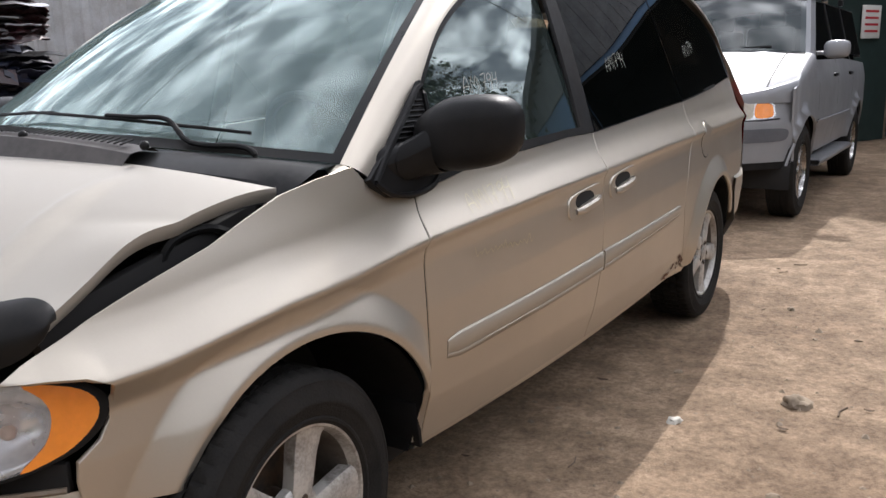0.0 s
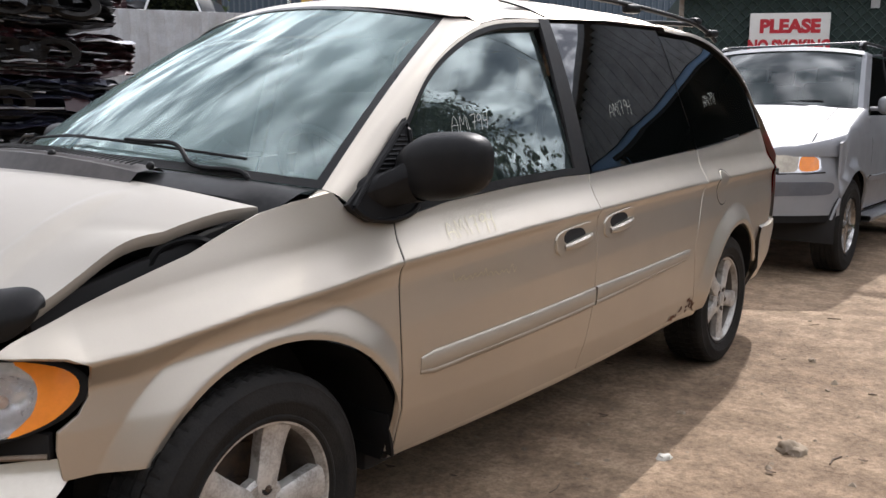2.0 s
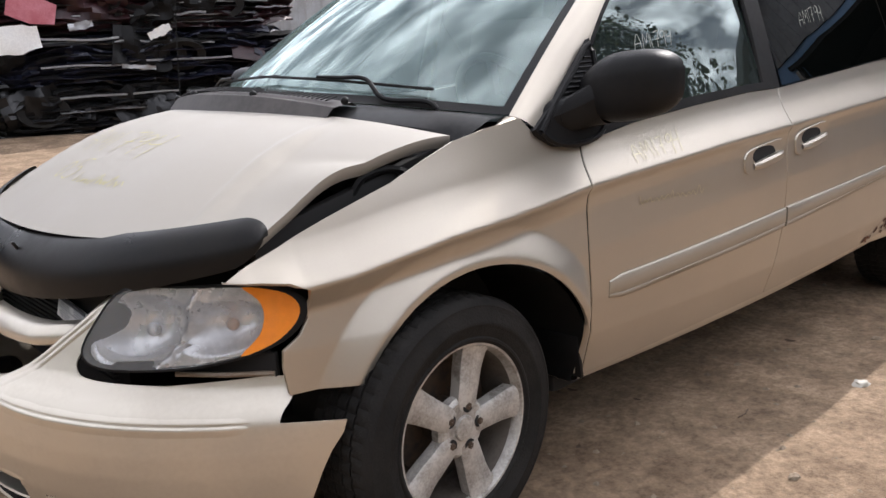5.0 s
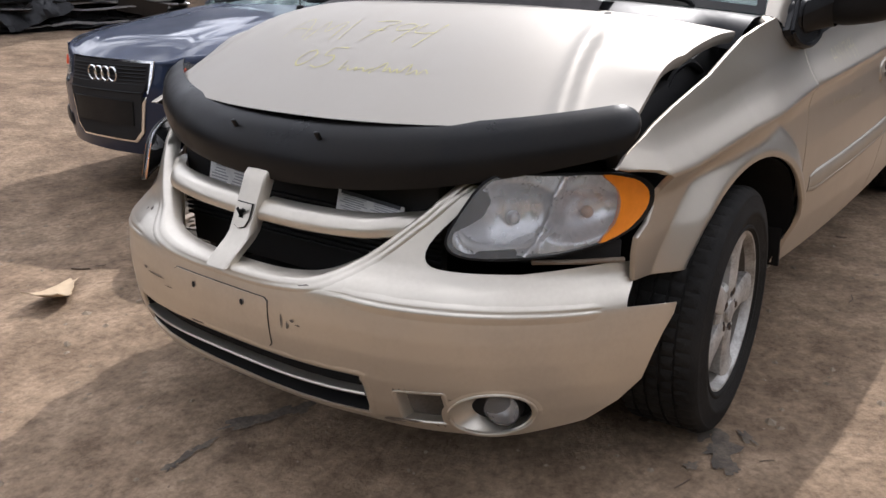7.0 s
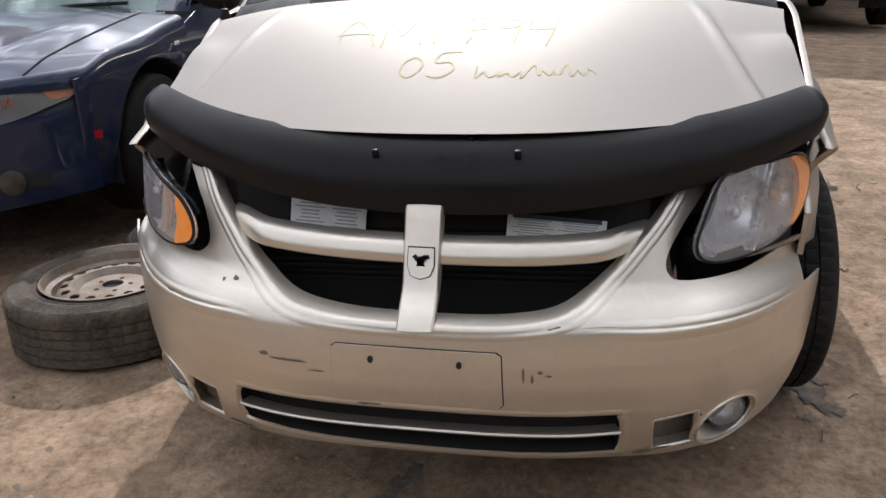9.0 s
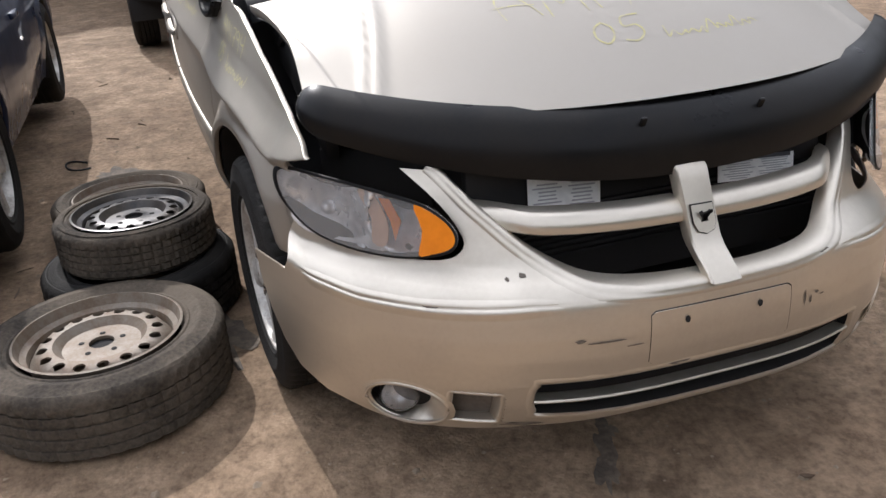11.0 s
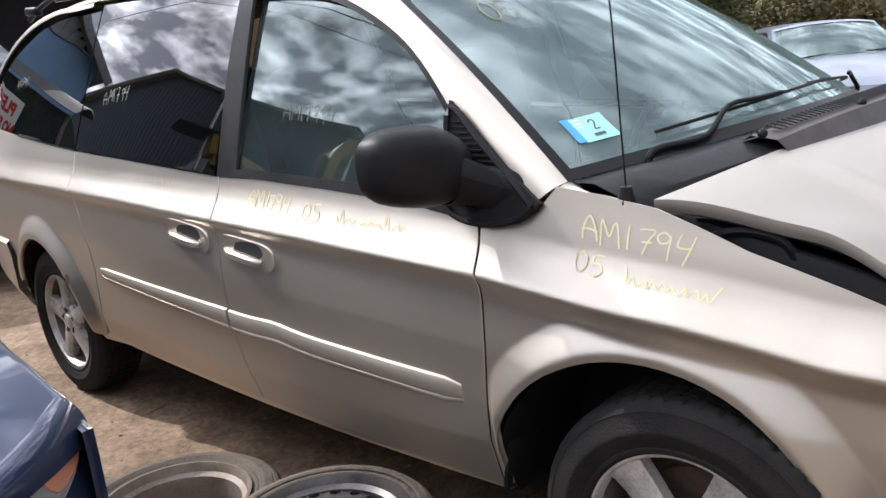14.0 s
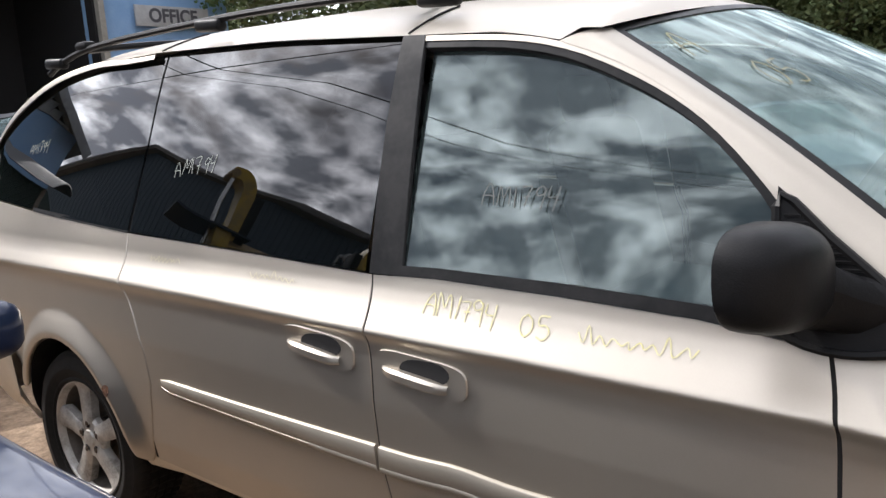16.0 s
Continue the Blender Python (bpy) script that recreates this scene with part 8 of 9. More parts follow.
con_at = (-6.6, -13.4)
cont = thing("shipping_container", "white ribbed steel container behind the crushed cars", "container", (*con_at, ground_z(*con_at)), 143)
part("core", box((6.0, 2.3, 2.00), (3.0, -1.2, 1.01), bevel=0.02), WHITE_STEEL, cont)
part("ribbed_side", ribbed_sheet(6.0, 1.95), WHITE_STEEL, cont, m=pose(0, 0.0, 0.05))
part("ribbed_side", ribbed_sheet(6.0, 1.95), WHITE_STEEL, cont, m=pose(6.0, -2.38, 0.05, 0, 0, 180))
part("ribbed_end", ribbed_sheet(2.3, 1.95), WHITE_STEEL, cont, m=pose(6.03, -0.05, 0.05, 0, 0, -90))
part("top_rail", box((6.05, 0.09, 0.12), (3.0, 0.02, 2.0), bevel=0.01), WHITE_STEEL, cont)
part("end_sheet", ribbed_sheet(2.3, 1.95), WHITE_STEEL, cont, m=pose(-0.005, -2.35, 0.05, 0, 0, 90))
CAP = 0.74
cap_at = (-7.75, -10.85, cont.location.z + 2.02)
cap = thing("truck_cap", "black pickup cap with white-framed dark window on a container", "truck cap", cap_at, math.degrees(math.atan2(-0.593, -0.805)) + 90)
# local x runs across the end that faces the yard, y back from it
back_ = 1 if (Matrix.Rotation(math.atan2(-0.593, -0.805) + math.pi / 2, 3, "Z") @ Vector((0, 1, 0))).dot(Vector((-0.805, -0.593, 0))) > 0 else -1
rows = []
for y in np.linspace(0, 1.7, 5):
    rows.append([(x * CAP, back_ * y, z * 0.9) for x, z in ((-0.74, 0), (-0.70, 0.16), (-0.50, 0.45), (-0.44, 0.49), (0, 0.51), (0.44, 0.49), (0.50, 0.45), (0.70, 0.16), (0.74, 0))])
part("shell", loft(rows), CHARCOAL, cap)
part("cap_window", loft([[(x * CAP, -back_ * 0.012, z * 0.9) for x in (-w_, w_)] for w_, z in ((0.68, 0.04), (0.46, 0.45))]), GLASS_TINT, cap)
part("cap_end", loft([[(x * CAP, -back_ * 0.004, z * 0.9) for x in (-w_, w_)] for w_, z in ((0.72, 0.0), (0.47, 0.48))]), DARK, cap)
for pts in (((-0.72, 0.02), (-0.49, 0.46)), ((-0.49, 0.47), (0.49, 0.47)), ((0.49, 0.46), (0.72, 0.02))):
    part("white_trim", tube([(x * CAP, -back_ * 0.02, z * 0.9) for x, z in pts], 0.02, 6), WHITE, cap)
MAROON = material("maroon_wreck", (0.035, 0.008, 0.010), 0.35, 0.1, vary=0.5, scale=3, coat=0.4)
crushed_car((-6.5, -12.0, cont.location.z + 2.02), 143, 77, MAROON, (1.7, 1.4, 0.42))

# ---- yellow hook truck body ----
HOOK = material("worn_yellow", (0.62, 0.43, 0.03), 0.5, vary=0.9, second=(0.33, 0.24, 0.10), scale=4, fine=40, coat=0.2)
HOOK_RUST = material("scraped_yellow", (0.42, 0.30, 0.10), 0.6, 0.1, vary=1.0, second=(0.24, 0.17, 0.12), scale=5, fine=40)
DARKBLUE = material("dark_blue_steel", (0.02, 0.035, 0.07), 0.5, 0.2, vary=0.6, scale=4)
hp_r, hp_l = Vector((-8.06, -4.52, 0)), Vector((-7.28, -6.93, 0))
mid_ = (hp_r + hp_l) / 2
h_turn = math.degrees(math.atan2(hp_l.y - hp_r.y, hp_l.x - hp_r.x))
hz = ground_z(mid_.x, mid_.y)
truck = thing("hook_truck", "truck tail with yellow hooked posts and dented yellow beam", "truck", (mid_.x, mid_.y, hz), h_turn)
hl = (hp_l - hp_r).length / 2
for s_, w_ in ((-1, 0.17), (1, 0.15)):
    spine = curve([(0, 2.85), (0.02, 3.2), (0.06, 3.6), (0.16, 3.86), (0.36, 4.0), (0.58, 3.98)], 4)
    rows = []
    for k, (a, z) in enumerate(spine):
        q = k / (len(spine) - 1)
        th = 0.26 - 0.10 * q
        dirx, dirz = (spine[min(k + 1, len(spine) - 1)][0] - spine[max(k - 1, 0)][0]), (spine[min(k + 1, len(spine) - 1)][1] - spine[max(k - 1, 0)][1])
        ln = math.hypot(dirx, dirz)
        nx2, nz2 = -dirz / ln, dirx / ln
        rows.append([(s_ * (hl - 0.18 + a * 0.85 + nx2 * t), y * w_, z + nz2 * t - hz) for t, y in ((-th / 2, -1), (th / 2, -1), (th / 2, 1), (-th / 2, 1), (-th / 2, -1))])
    bm = loft(rows)
    bm.verts.ensure_lookup_table()
    bm.faces.new([bm.verts[i] for i in (-5, -4, -3, -2)])
    post = part("hook_post", bm, HOOK, truck, "yellow steel post bent into a hook")
    part("grease_face", box((0.16, 2.1 * w_, 0.62), (s_ * (hl - 0.30), 0, 3.45 - hz), (0, 0, 0), 0.02), BLACK, post)
    part("hook_eye", lathe([(0.07, -w_ * 1.05), (0.07, w_ * 1.05), (0.001, w_ * 1.06)], 20), HOOK_RUST, post, m=pose(s_ * (hl + 0.28), 0, 3.97 - hz))
    part("ram", tube([(s_ * (hl + 0.16), 0.1, 2.7 - hz), (s_ * (hl + 0.26), 0.1, 3.9 - hz)], 0.03, 10), CHROME, post, "bright hydraulic ram")
rows = [[(x, y, z - hz) for y, z in ((0.22, 3.02), (0.24, 3.12), (0.12, 3.24), (-0.16, 3.24), (-0.2, 3.02))] for x in np.linspace(-hl - 0.05, hl + 0.25, 9)]
part("beam", loft(rows), HOOK_RUST, truck, "scraped yellow cross beam")
for s_ in (1, -1):
    part("beam_end", box((0.30, 0.46, 0.30), (s_ * (hl - 0.02), 0.02, 3.13 - hz), (0, s_ * 14, 0), 0.03), HOOK, truck)
part("tail_body", box((2 * hl - 0.2, 3.2, 2.6), (0, -1.75, 1.72), bevel=0.05), DARKBLUE, truck, "dark blue truck body")
part("tail_board", box((2 * hl, 0.2, 1.2), (0, 0.0, 2.3 - hz), bevel=0.03), CHARCOAL, truck)
for s_ in (1, -1):
    for y in (-0.7, -2.4):
        part("truck_tyre", lathe([(0.28, 0.14), (0.48, 0.15), (0.52, 0.1), (0.52, -0.1), (0.48, -0.15), (0.28, -0.14), (0.001, -0.05)], 28, "X"), RUBBER, truck, m=pose(s_ * (hl - 0.25), y, 0.52))
part("tail_guard", loft([[(-hl - 0.25 + u * 0.9, 0.30 * w, 3.22 - hz + 0.12 * math.sin(u * 2.2) - 0.1 * u) for w in (-1, 0, 1)] for u in np.linspace(-0.6, 0.75, 10)], 0.02), DARKBLUE, truck, "bent dark blue guard")
part("number_bars", box((0.10, 0.02, 0.06), (0.05, 0.235, 3.22 - hz), (0, 0, 0)), PAPER, truck)

# ---- dark blue metal-clad building ----


BLUE = material("blue_cladding", (0.024, 0.045, 0.067), 0.5, 0.15, vary=0.5, second=(0.020, 0.038, 0.057), scale=1.2, fine=30)
TRIMW = material("pale_trim", (0.45, 0.46, 0.46), 0.6, vary=0.4, scale=3)
ROOFM = material("grey_roof", (0.22, 0.21, 0.20), 0.7, vary=0.6, scale=2, fine=30)
C0, d1, d2 = Vector((-12.83, -12.37, 0)), Vector((-0.968, 0.25, 0)), Vector((-0.16, -0.987, 0))
EYE = Vector((1.024, 2.546, 1.345))
VIEW, RIGHT = Vector((-0.805, -0.593, 0)), Vector((-0.593, 0.805, 0))
mb = thing("metal_building", "dark blue ribbed metal building with small white-framed windows", "building", C0, math.degrees(math.atan2(d1.y, d1.x)))
# local: x along the gable wall, y away from the yard behind it (towards -y), z up
gable_w, eave_z, peak_z = 23.2, 6.74, 9.64
side_sgn = -1 if (d1.x * d2.y - d1.y * d2.x) < 0 else 1


def gable_top(x):
    return eave_z + (peak_z - eave_z) * (1 - abs(x - gable_w / 2) / (gable_w / 2))


bm = bmesh.new()
prev, x = None, 0.0
while x < gable_w - 0.01:
    for dx, dep in ((0, 0), (0.10, 0), (0.130, 0.018), (0.170, 0.018), (0.20, 0)):
        xx = min(x + dx, gable_w)
        pair = (bm.verts.new((xx, -side_sgn * dep, -1.0)), bm.verts.new((xx, -side_sgn * dep, gable_top(xx))))
        if prev:
            bm.faces.new((prev[0], pair[0], pair[1], prev[1]))
        prev = pair
    x += 0.30
part("gable_wall", bm, BLUE, mb, "ribbed dark blue gable wall", sharp=20)
ln_side = 15.0
sheet = ribbed_sheet(ln_side, eave_z + 1.0, 0.30, 0.03)
loc2 = Matrix.Rotation(math.atan2(d2.y, d2.x) - math.atan2(d1.y, d1.x), 4, "Z")
part("long_wall", sheet, BLUE, mb, "ribbed dark blue long wall", m=Matrix.Translation((0, 0, -1.0)) @ loc2)
e2 = loc2 @ Vector((1, 0, 0))
for x0, x1 in ((-0.35, gable_w / 2), (gable_w + 0.35, gable_w / 2)):
    z0_, z1_ = gable_top(0) - 0.02, peak_z
    a = Vector((x0, 0.25 * -side_sgn, z0_ - 0.02))
    b_ = Vector((x1, 0.25 * -side_sgn, z1_ + 0.06))
    rows = [[p + Vector((0, -side_sgn * 0.1, 0.06)), p + Vector((0, -side_sgn * 0.1, 0.16)), p + e2 * 15 + Vector((0, 0, 0.16)), p + e2 * 15] for p in (a, b_)]
    part("roof_slope", loft(rows), ROOFM, mb)
    part("verge_trim", tube([a + Vector((0, 0, 0.08)), b_ + Vector((0, 0, 0.08))], 0.045, 6), TRIMW, mb, "pale verge trim")
part("eave_gutter", tube([Vector((-0.3, 0, eave_z + 0.02)), Vector((-0.3, 0, eave_z + 0.02)) + e2 * ln_side], 0.09, 6), TRIMW, mb)


def on_gable(px, py):
    """Where the gable wall stands for a bearing to its right and a rise, given as slopes from the yard."""
    inv = 0.0622 - 0.0000241 * px
    depth = 1 / inv
    p = EYE + VIEW * depth + RIGHT * (depth * (px - 784) / 1468)
    return (p - C0).dot(d1), 1.345 + (441 - py) / 1468 * depth


DARKPANE = pane("dark_pane", (0.2, 0.24, 0.28), 0.25, 1.7)
for x0, y0, x1, y1 in ((582, 131, 658, 186), (694, 148, 760, 197), (868, 175, 924, 220), (953, 188, 1003, 231), (1085, 207, 1130, 240)):
    (xa, za), (xb, zb) = on_gable(x0, y0), on_gable(x1, y1)
    zc_, hh, xm, ww = (za + zb) / 2, abs(za - zb) / 2, (xa + xb) / 2, abs(xb - xa) / 2
    hh *= 0.85
    win = part("window", box((2 * ww - 0.1, 0.02, 2 * hh - 0.1), (xm, -side_sgn * 0.05, zc_)), DARKPANE, mb, "small dark window")
    part("window_back", box((2 * ww - 0.1, 0.01, 2 * hh - 0.1), (xm, -side_sgn * 0.037, zc_)), DARK, win)
    for dx, dz, sx, sz in ((0, hh, 2 * ww + 0.06, 0.07), (0, -hh, 2 * ww + 0.06, 0.07), (ww, 0, 0.07, 2 * hh), (-ww, 0, 0.07, 2 * hh)):
        part("window_frame", box((sx, 0.06, sz), (xm + dx, -side_sgn * 0.07, zc_ + dz), bevel=0.008), TRIMW, win, "white window frame")
px_, pz_ = on_gable(545, 95)
pole = part("conduit", tube(curve([(px_ - 0.25, -side_sgn * 0.3, pz_), (px_ - 0.05, -side_sgn * 0.3, pz_ + 0.05), (px_ + 0.05, -side_sgn * 0.3, pz_ - 0.15), (px_ + 0.05, -side_sgn * 0.3, pz_ - 2.2)], 5), 0.06, 8), TRIMW, mb, "white conduit with a meter head")
bm = bmesh.new()
bmesh.ops.create_uvsphere(bm, u_segments=14, v_segments=8, radius=0.16, matrix=pose(px_ - 0.28, -side_sgn * 0.3, pz_))
part("meter_head", bm, TRIMW, pole)
part("cable_loop", tube([(px_ + 0.05 + 0.28 * math.cos(a) - 0.1, -side_sgn * 0.34, pz_ - 0.55 + 0.40 * math.sin(a)) for a in np.linspace(0, 5.8, 24)], 0.025, 6), BLACK, pole)

# ---- light blue block office with a boarded gable ----
BLOCK = material("blue_block", (0.20, 0.34, 0.55), 0.85, vary=0.5, second=(0.27, 0.41, 0.60), scale=2.2, fine=24, grain=0.25)
BOARD = material("grey_board", (0.34, 0.36, 0.38), 0.8, vary=0.7, second=(0.22, 0.23, 0.25), scale=2.5, fine=18)
office = thing("office_building", "light blue block office with grey boarded gable and dark bay", "building", (-14.45, -3.72, 0), 0)
OW, OE = 13.2, 5.0
opz = lambda y: OE - 0.15 + 0.52 * (OW / 2 - abs(y - OW / 2))
for (y0, y1, z0, z1) in ((0, 4.3, -0.6, OE), (10.0, OW, -0.8, OE), (4.3, 10.0, 4.8, OE)):
    part("block_wall", box((0.3, y1 - y0, z1 - z0), (-0.15 - 0.045 * (y0 + y1) / 2, (y0 + y1) / 2, (z0 + z1) / 2), (0, 0, 2.57), 0.004), BLOCK, office, "light blue painted block wall")
part("side_wall", box((9.0, 0.3, OE + 0.6), (-4.75, 0.1, OE / 2 - 0.3)), BLOCK, office)
# open bay lined in near-black, its inner shade put into the colour
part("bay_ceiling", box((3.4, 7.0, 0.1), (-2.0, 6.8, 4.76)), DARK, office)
part("bay_back", box((0.1, 7.2, 5.6), (-3.4, 6.8, 2.1)), DARK, office, "near-black back of the open vehicle bay, painted for its shade")
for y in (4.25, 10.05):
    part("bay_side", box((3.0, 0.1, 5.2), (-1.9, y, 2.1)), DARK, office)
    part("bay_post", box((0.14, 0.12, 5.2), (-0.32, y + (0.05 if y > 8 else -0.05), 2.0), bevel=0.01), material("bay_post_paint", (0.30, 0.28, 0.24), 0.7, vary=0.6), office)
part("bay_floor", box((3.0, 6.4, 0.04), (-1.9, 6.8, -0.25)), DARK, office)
y = 0.0
while y < OW:
    w_ = 0.36
    zt_ = min(opz(y), opz(min(y + w_, OW)))
    if zt_ > OE + 0.02:
        part("board", box((0.03, w_ - 0.012, zt_ - OE + 0.01), (0.035 - 0.045 * y, y + w_ / 2, (zt_ + OE) / 2 + 0.02 * rnd.random()), (0, 0, 2.57), 0.003), BOARD, office)
    y += w_
part("gable_backing", loft([[(-0.10 - 0.045 * y, y, OE - 0.05), (-0.10 - 0.045 * y, y, opz(y))] for y in np.linspace(0, OW, 21)]), DARK, office)
for ya, yb in ((-0.32, OW / 2), (OW + 0.32, OW / 2)):
    za, zb = opz(0) - 0.20, opz(OW / 2) + 0.04
    rows = [[Vector((0.40 - 0.045 * yy, yy, zz)), Vector((0.40 - 0.045 * yy, yy, zz + 0.16)), Vector((-9.3 - 0.045 * yy, yy, zz + 0.16)), Vector((-9.3, yy, zz))] for yy, zz in ((ya, za), (yb, zb))]
    part("roof_slope", loft(rows), ROOFM, office, "grey roof")
    part("barge_board", box((0.05, math.hypot(yb - ya, zb - za), 0.22), (0.42 - 0.045 * (ya + yb) / 2, (ya + yb) / 2, (za + zb) / 2 + 0.06), (math.degrees(math.atan2(zb - za, yb - ya)) if yb > ya else math.degrees(math.atan2(za - zb, ya - yb)), 0, 2.57), 0.01), BOARD, office)


def words(text, size, mat, parent, m, name="lettering", bold=0.0):
    data = bpy.data.curves.new(name, "FONT")
    data.body, data.size, data.align_x, data.align_y, data.extrude, data.offset = text, size, "CENTER", "CENTER", 0.002, bold
    tmp = bpy.data.objects.new("tmp", data)
    me = bpy.data.meshes.new_from_object(tmp)
    bpy.data.objects.remove(tmp)
    return part(name, me, mat, parent, m=m)


SIGN = material("sign_white", (0.72, 0.70, 0.66), 0.6, vary=0.25, second=(0.55, 0.52, 0.47), scale=6)
SIGN_RED = material("sign_red", (0.50, 0.02, 0.03), 0.6, vary=0.2, scale=10)
GREYSIGN = material("sign_grey", (0.42, 0.42, 0.42), 0.7, vary=0.4)
sgn = thing("office_sign", "grey board sign lettered OFFICE on a blue wall", "sign", (-14.86, 8.0, 3.62), 92.57)
part("board", box((1.75, 0.05, 0.40), bevel=0.01), GREYSIGN, sgn)
words("OFFICE", 0.36, INK, sgn, pose(0, -0.03, 0.0, 90, 0, 0), bold=0.012)
IVY = material("ivy_leaf", (0.05, 0.11, 0.04), 0.7, vary=0.6, second=(0.09, 0.15, 0.05), scale=10)
bm = bmesh.new()
for k in range(60):
    c = Vector((rnd.gauss(0, 0.10), rnd.gauss(0, 0.20), rnd.gauss(0, 0.16)))
    bmesh.ops.create_cone(bm, segments=4, radius1=rnd.uniform(0.03, 0.06), radius2=0, depth=0.02, matrix=Matrix.Translation(c) @ Euler((rnd.uniform(0, 3), rnd.uniform(0, 3), rnd.uniform(0, 3))).to_matrix().to_4x4())
tagged(part("ivy_sprig", bm, IVY, None, m=pose(-14.75, 9.0, 3.95)), "tuft of green ivy on the blue wall", "plant")

# ---- green lattice shed with a ribbed roof and no-smoking signs ----
GREEN = material("green_mesh", (0.016, 0.034, 0.030), 0.7, vary=0.6, scale=5, fine=60)
LATT = material("lattice_wire", (0.035, 0.06, 0.052), 0.6, vary=0.4)
TIN = material("ribbed_tin", (0.070, 0.074, 0.082), 0.55, 0.3, vary=0.6, second=(0.11, 0.11, 0.12), scale=4, fine=40)
sl, sr = EYE + VIEW * 13.0 + RIGHT * (13.0 * (1105 - 784) / 1468), EYE + VIEW * 12.6 + RIGHT * (12.6 * (1475 - 784) / 1468)
sl.z = sr.z = 0
s_dir = (sr - sl).normalized()
s_len = (sr - sl).length
shed = thing("lattice_shed", "dark green lattice shed with a ribbed tin roof", "shed", sl, math.degrees(math.atan2(s_dir.y, s_dir.x)))
depth_ = 1.9
front_y = -1 if (s_dir.x * VIEW.y - s_dir.y * VIEW.x) > 0 else 1
SH = 3.05
part("front_mesh", box((s_len, 0.05, SH), (s_len / 2, 0, SH / 2)), GREEN, shed)
part("end_mesh", box((0.05, depth_, SH), (0.02, -front_y * depth_ / 2, SH / 2)), GREEN, shed)
part("back_mesh", box((s_len, 0.05, SH), (s_len / 2, -front_y * depth_, SH / 2)), GREEN, shed)
bm = bmesh.new()
step_ = 0.16
for k in range(-20, int(s_len / step_) + 1):
    for sgn_ in (1, -1):
        x0 = k * step_ if sgn_ > 0 else k * step_ + SH
        a, b_ = Vector((x0, front_y * 0.045, 0.0)), Vector((x0 + sgn_ * SH, front_y * 0.045, SH))
        lo_t, hi_t = 0.0, 1.0
        dx = b_.x - a.x
        ts = sorted(((0.02 - a.x) / dx, (s_len - 0.02 - a.x) / dx))
        lo_t, hi_t = max(0, ts[0]), min(1, ts[1])
        if hi_t - lo_t > 0.02:
            tube([a + (b_ - a) * lo_t, a + (b_ - a) * hi_t], 0.010, 4, bm)
tagged(part("lattice", bm, LATT, shed), kind="stuff")
for x in (0.03, s_len - 0.03):
    part("corner_post", box((0.07, 0.07, SH), (x, front_y * 0.03, SH / 2), bevel=0.008), STEEL, shed)
se = EYE + VIEW * 13.5 + RIGHT * (13.5 * (1600 - 784) / 1468)
se.z = 0
inv = Matrix.Rotation(-math.atan2(s_dir.y, s_dir.x), 4, "Z")
e_loc = inv @ (se - sl)
e_vec = e_loc - Vector((s_len, 0, 0))
e_turn = math.degrees(math.atan2(e_vec.y, e_vec.x))
part("end_mesh", box((e_vec.length, 0.05, SH), ((s_len + e_loc.x) / 2, e_loc.y / 2, SH / 2), (0, 0, e_turn)), GREEN, shed)
part("end_frame", box((e_vec.length, 0.07, 0.06), ((s_len + e_loc.x) / 2, e_loc.y / 2, SH - 0.06), (0, 0, e_turn), 0.005), STEEL, shed)
part("end_post", box((0.07, 0.07, SH + 0.4), (e_loc.x, e_loc.y, SH / 2), bevel=0.006), STEEL, shed)
away = Vector((0, -front_y, 0))
rows, n = [], 90
for k in range(n + 1):
    q = k / n
    zz = SH + 0.03 + 0.46 * math.sin(q * math.pi * 0.62) + 0.012 * math.sin(q * n * 2 * math.pi / 6)
    back_ = -0.22 + 1.75 * q
    right_x = s_len + 0.12 + e_vec.x * max(0.0, back_) / 1.75 * 0.55
    rows.append([(x, -front_y * back_, zz) for x in (-0.12, right_x * 0.5, right_x)])
part("tin_roof", loft(rows, 0.008), TIN, shed, "arched ribbed grey tin roof", sharp=80)


def no_smoking(at, turn, full=True, w=1.12, h=0.86):
    sg_ = thing("no_smoking_sign", "white sign with red lettering PLEASE NO SMOKING on a shed", "sign", at, turn, "no-smoking signs on the shed")
    part("board", box((w, 0.02, h), bevel=0.004), SIGN, sg_)
    words("PLEASE", h * 0.30, SIGN_RED, sg_, pose(0, -0.014, h * 0.27, 90, 0, 0) @ Matrix.Diagonal((w / 1.12 * 1.05, 1, 1, 1)), bold=0.014)
    words("NO SMOKING", h * 0.27, SIGN_RED, sg_, pose(0, -0.014, -h * 0.06, 90, 0, 0) @ Matrix.Diagonal((w / 1.12 * 0.78, 1, 1, 1)), bold=0.013)
    part("band", box((w * 0.90, 0.006, h * 0.19), (0, -0.012, -h * 0.34), bevel=0.002), SIGN_RED, sg_)
    words("WITHIN 100 FEET", h * 0.14, SIGN, sg_, pose(0, -0.018, -h * 0.34, 90, 0, 0) @ Matrix.Diagonal((w / 1.12 * 0.92, 1, 1, 1)), bold=0.004)
    return sg_


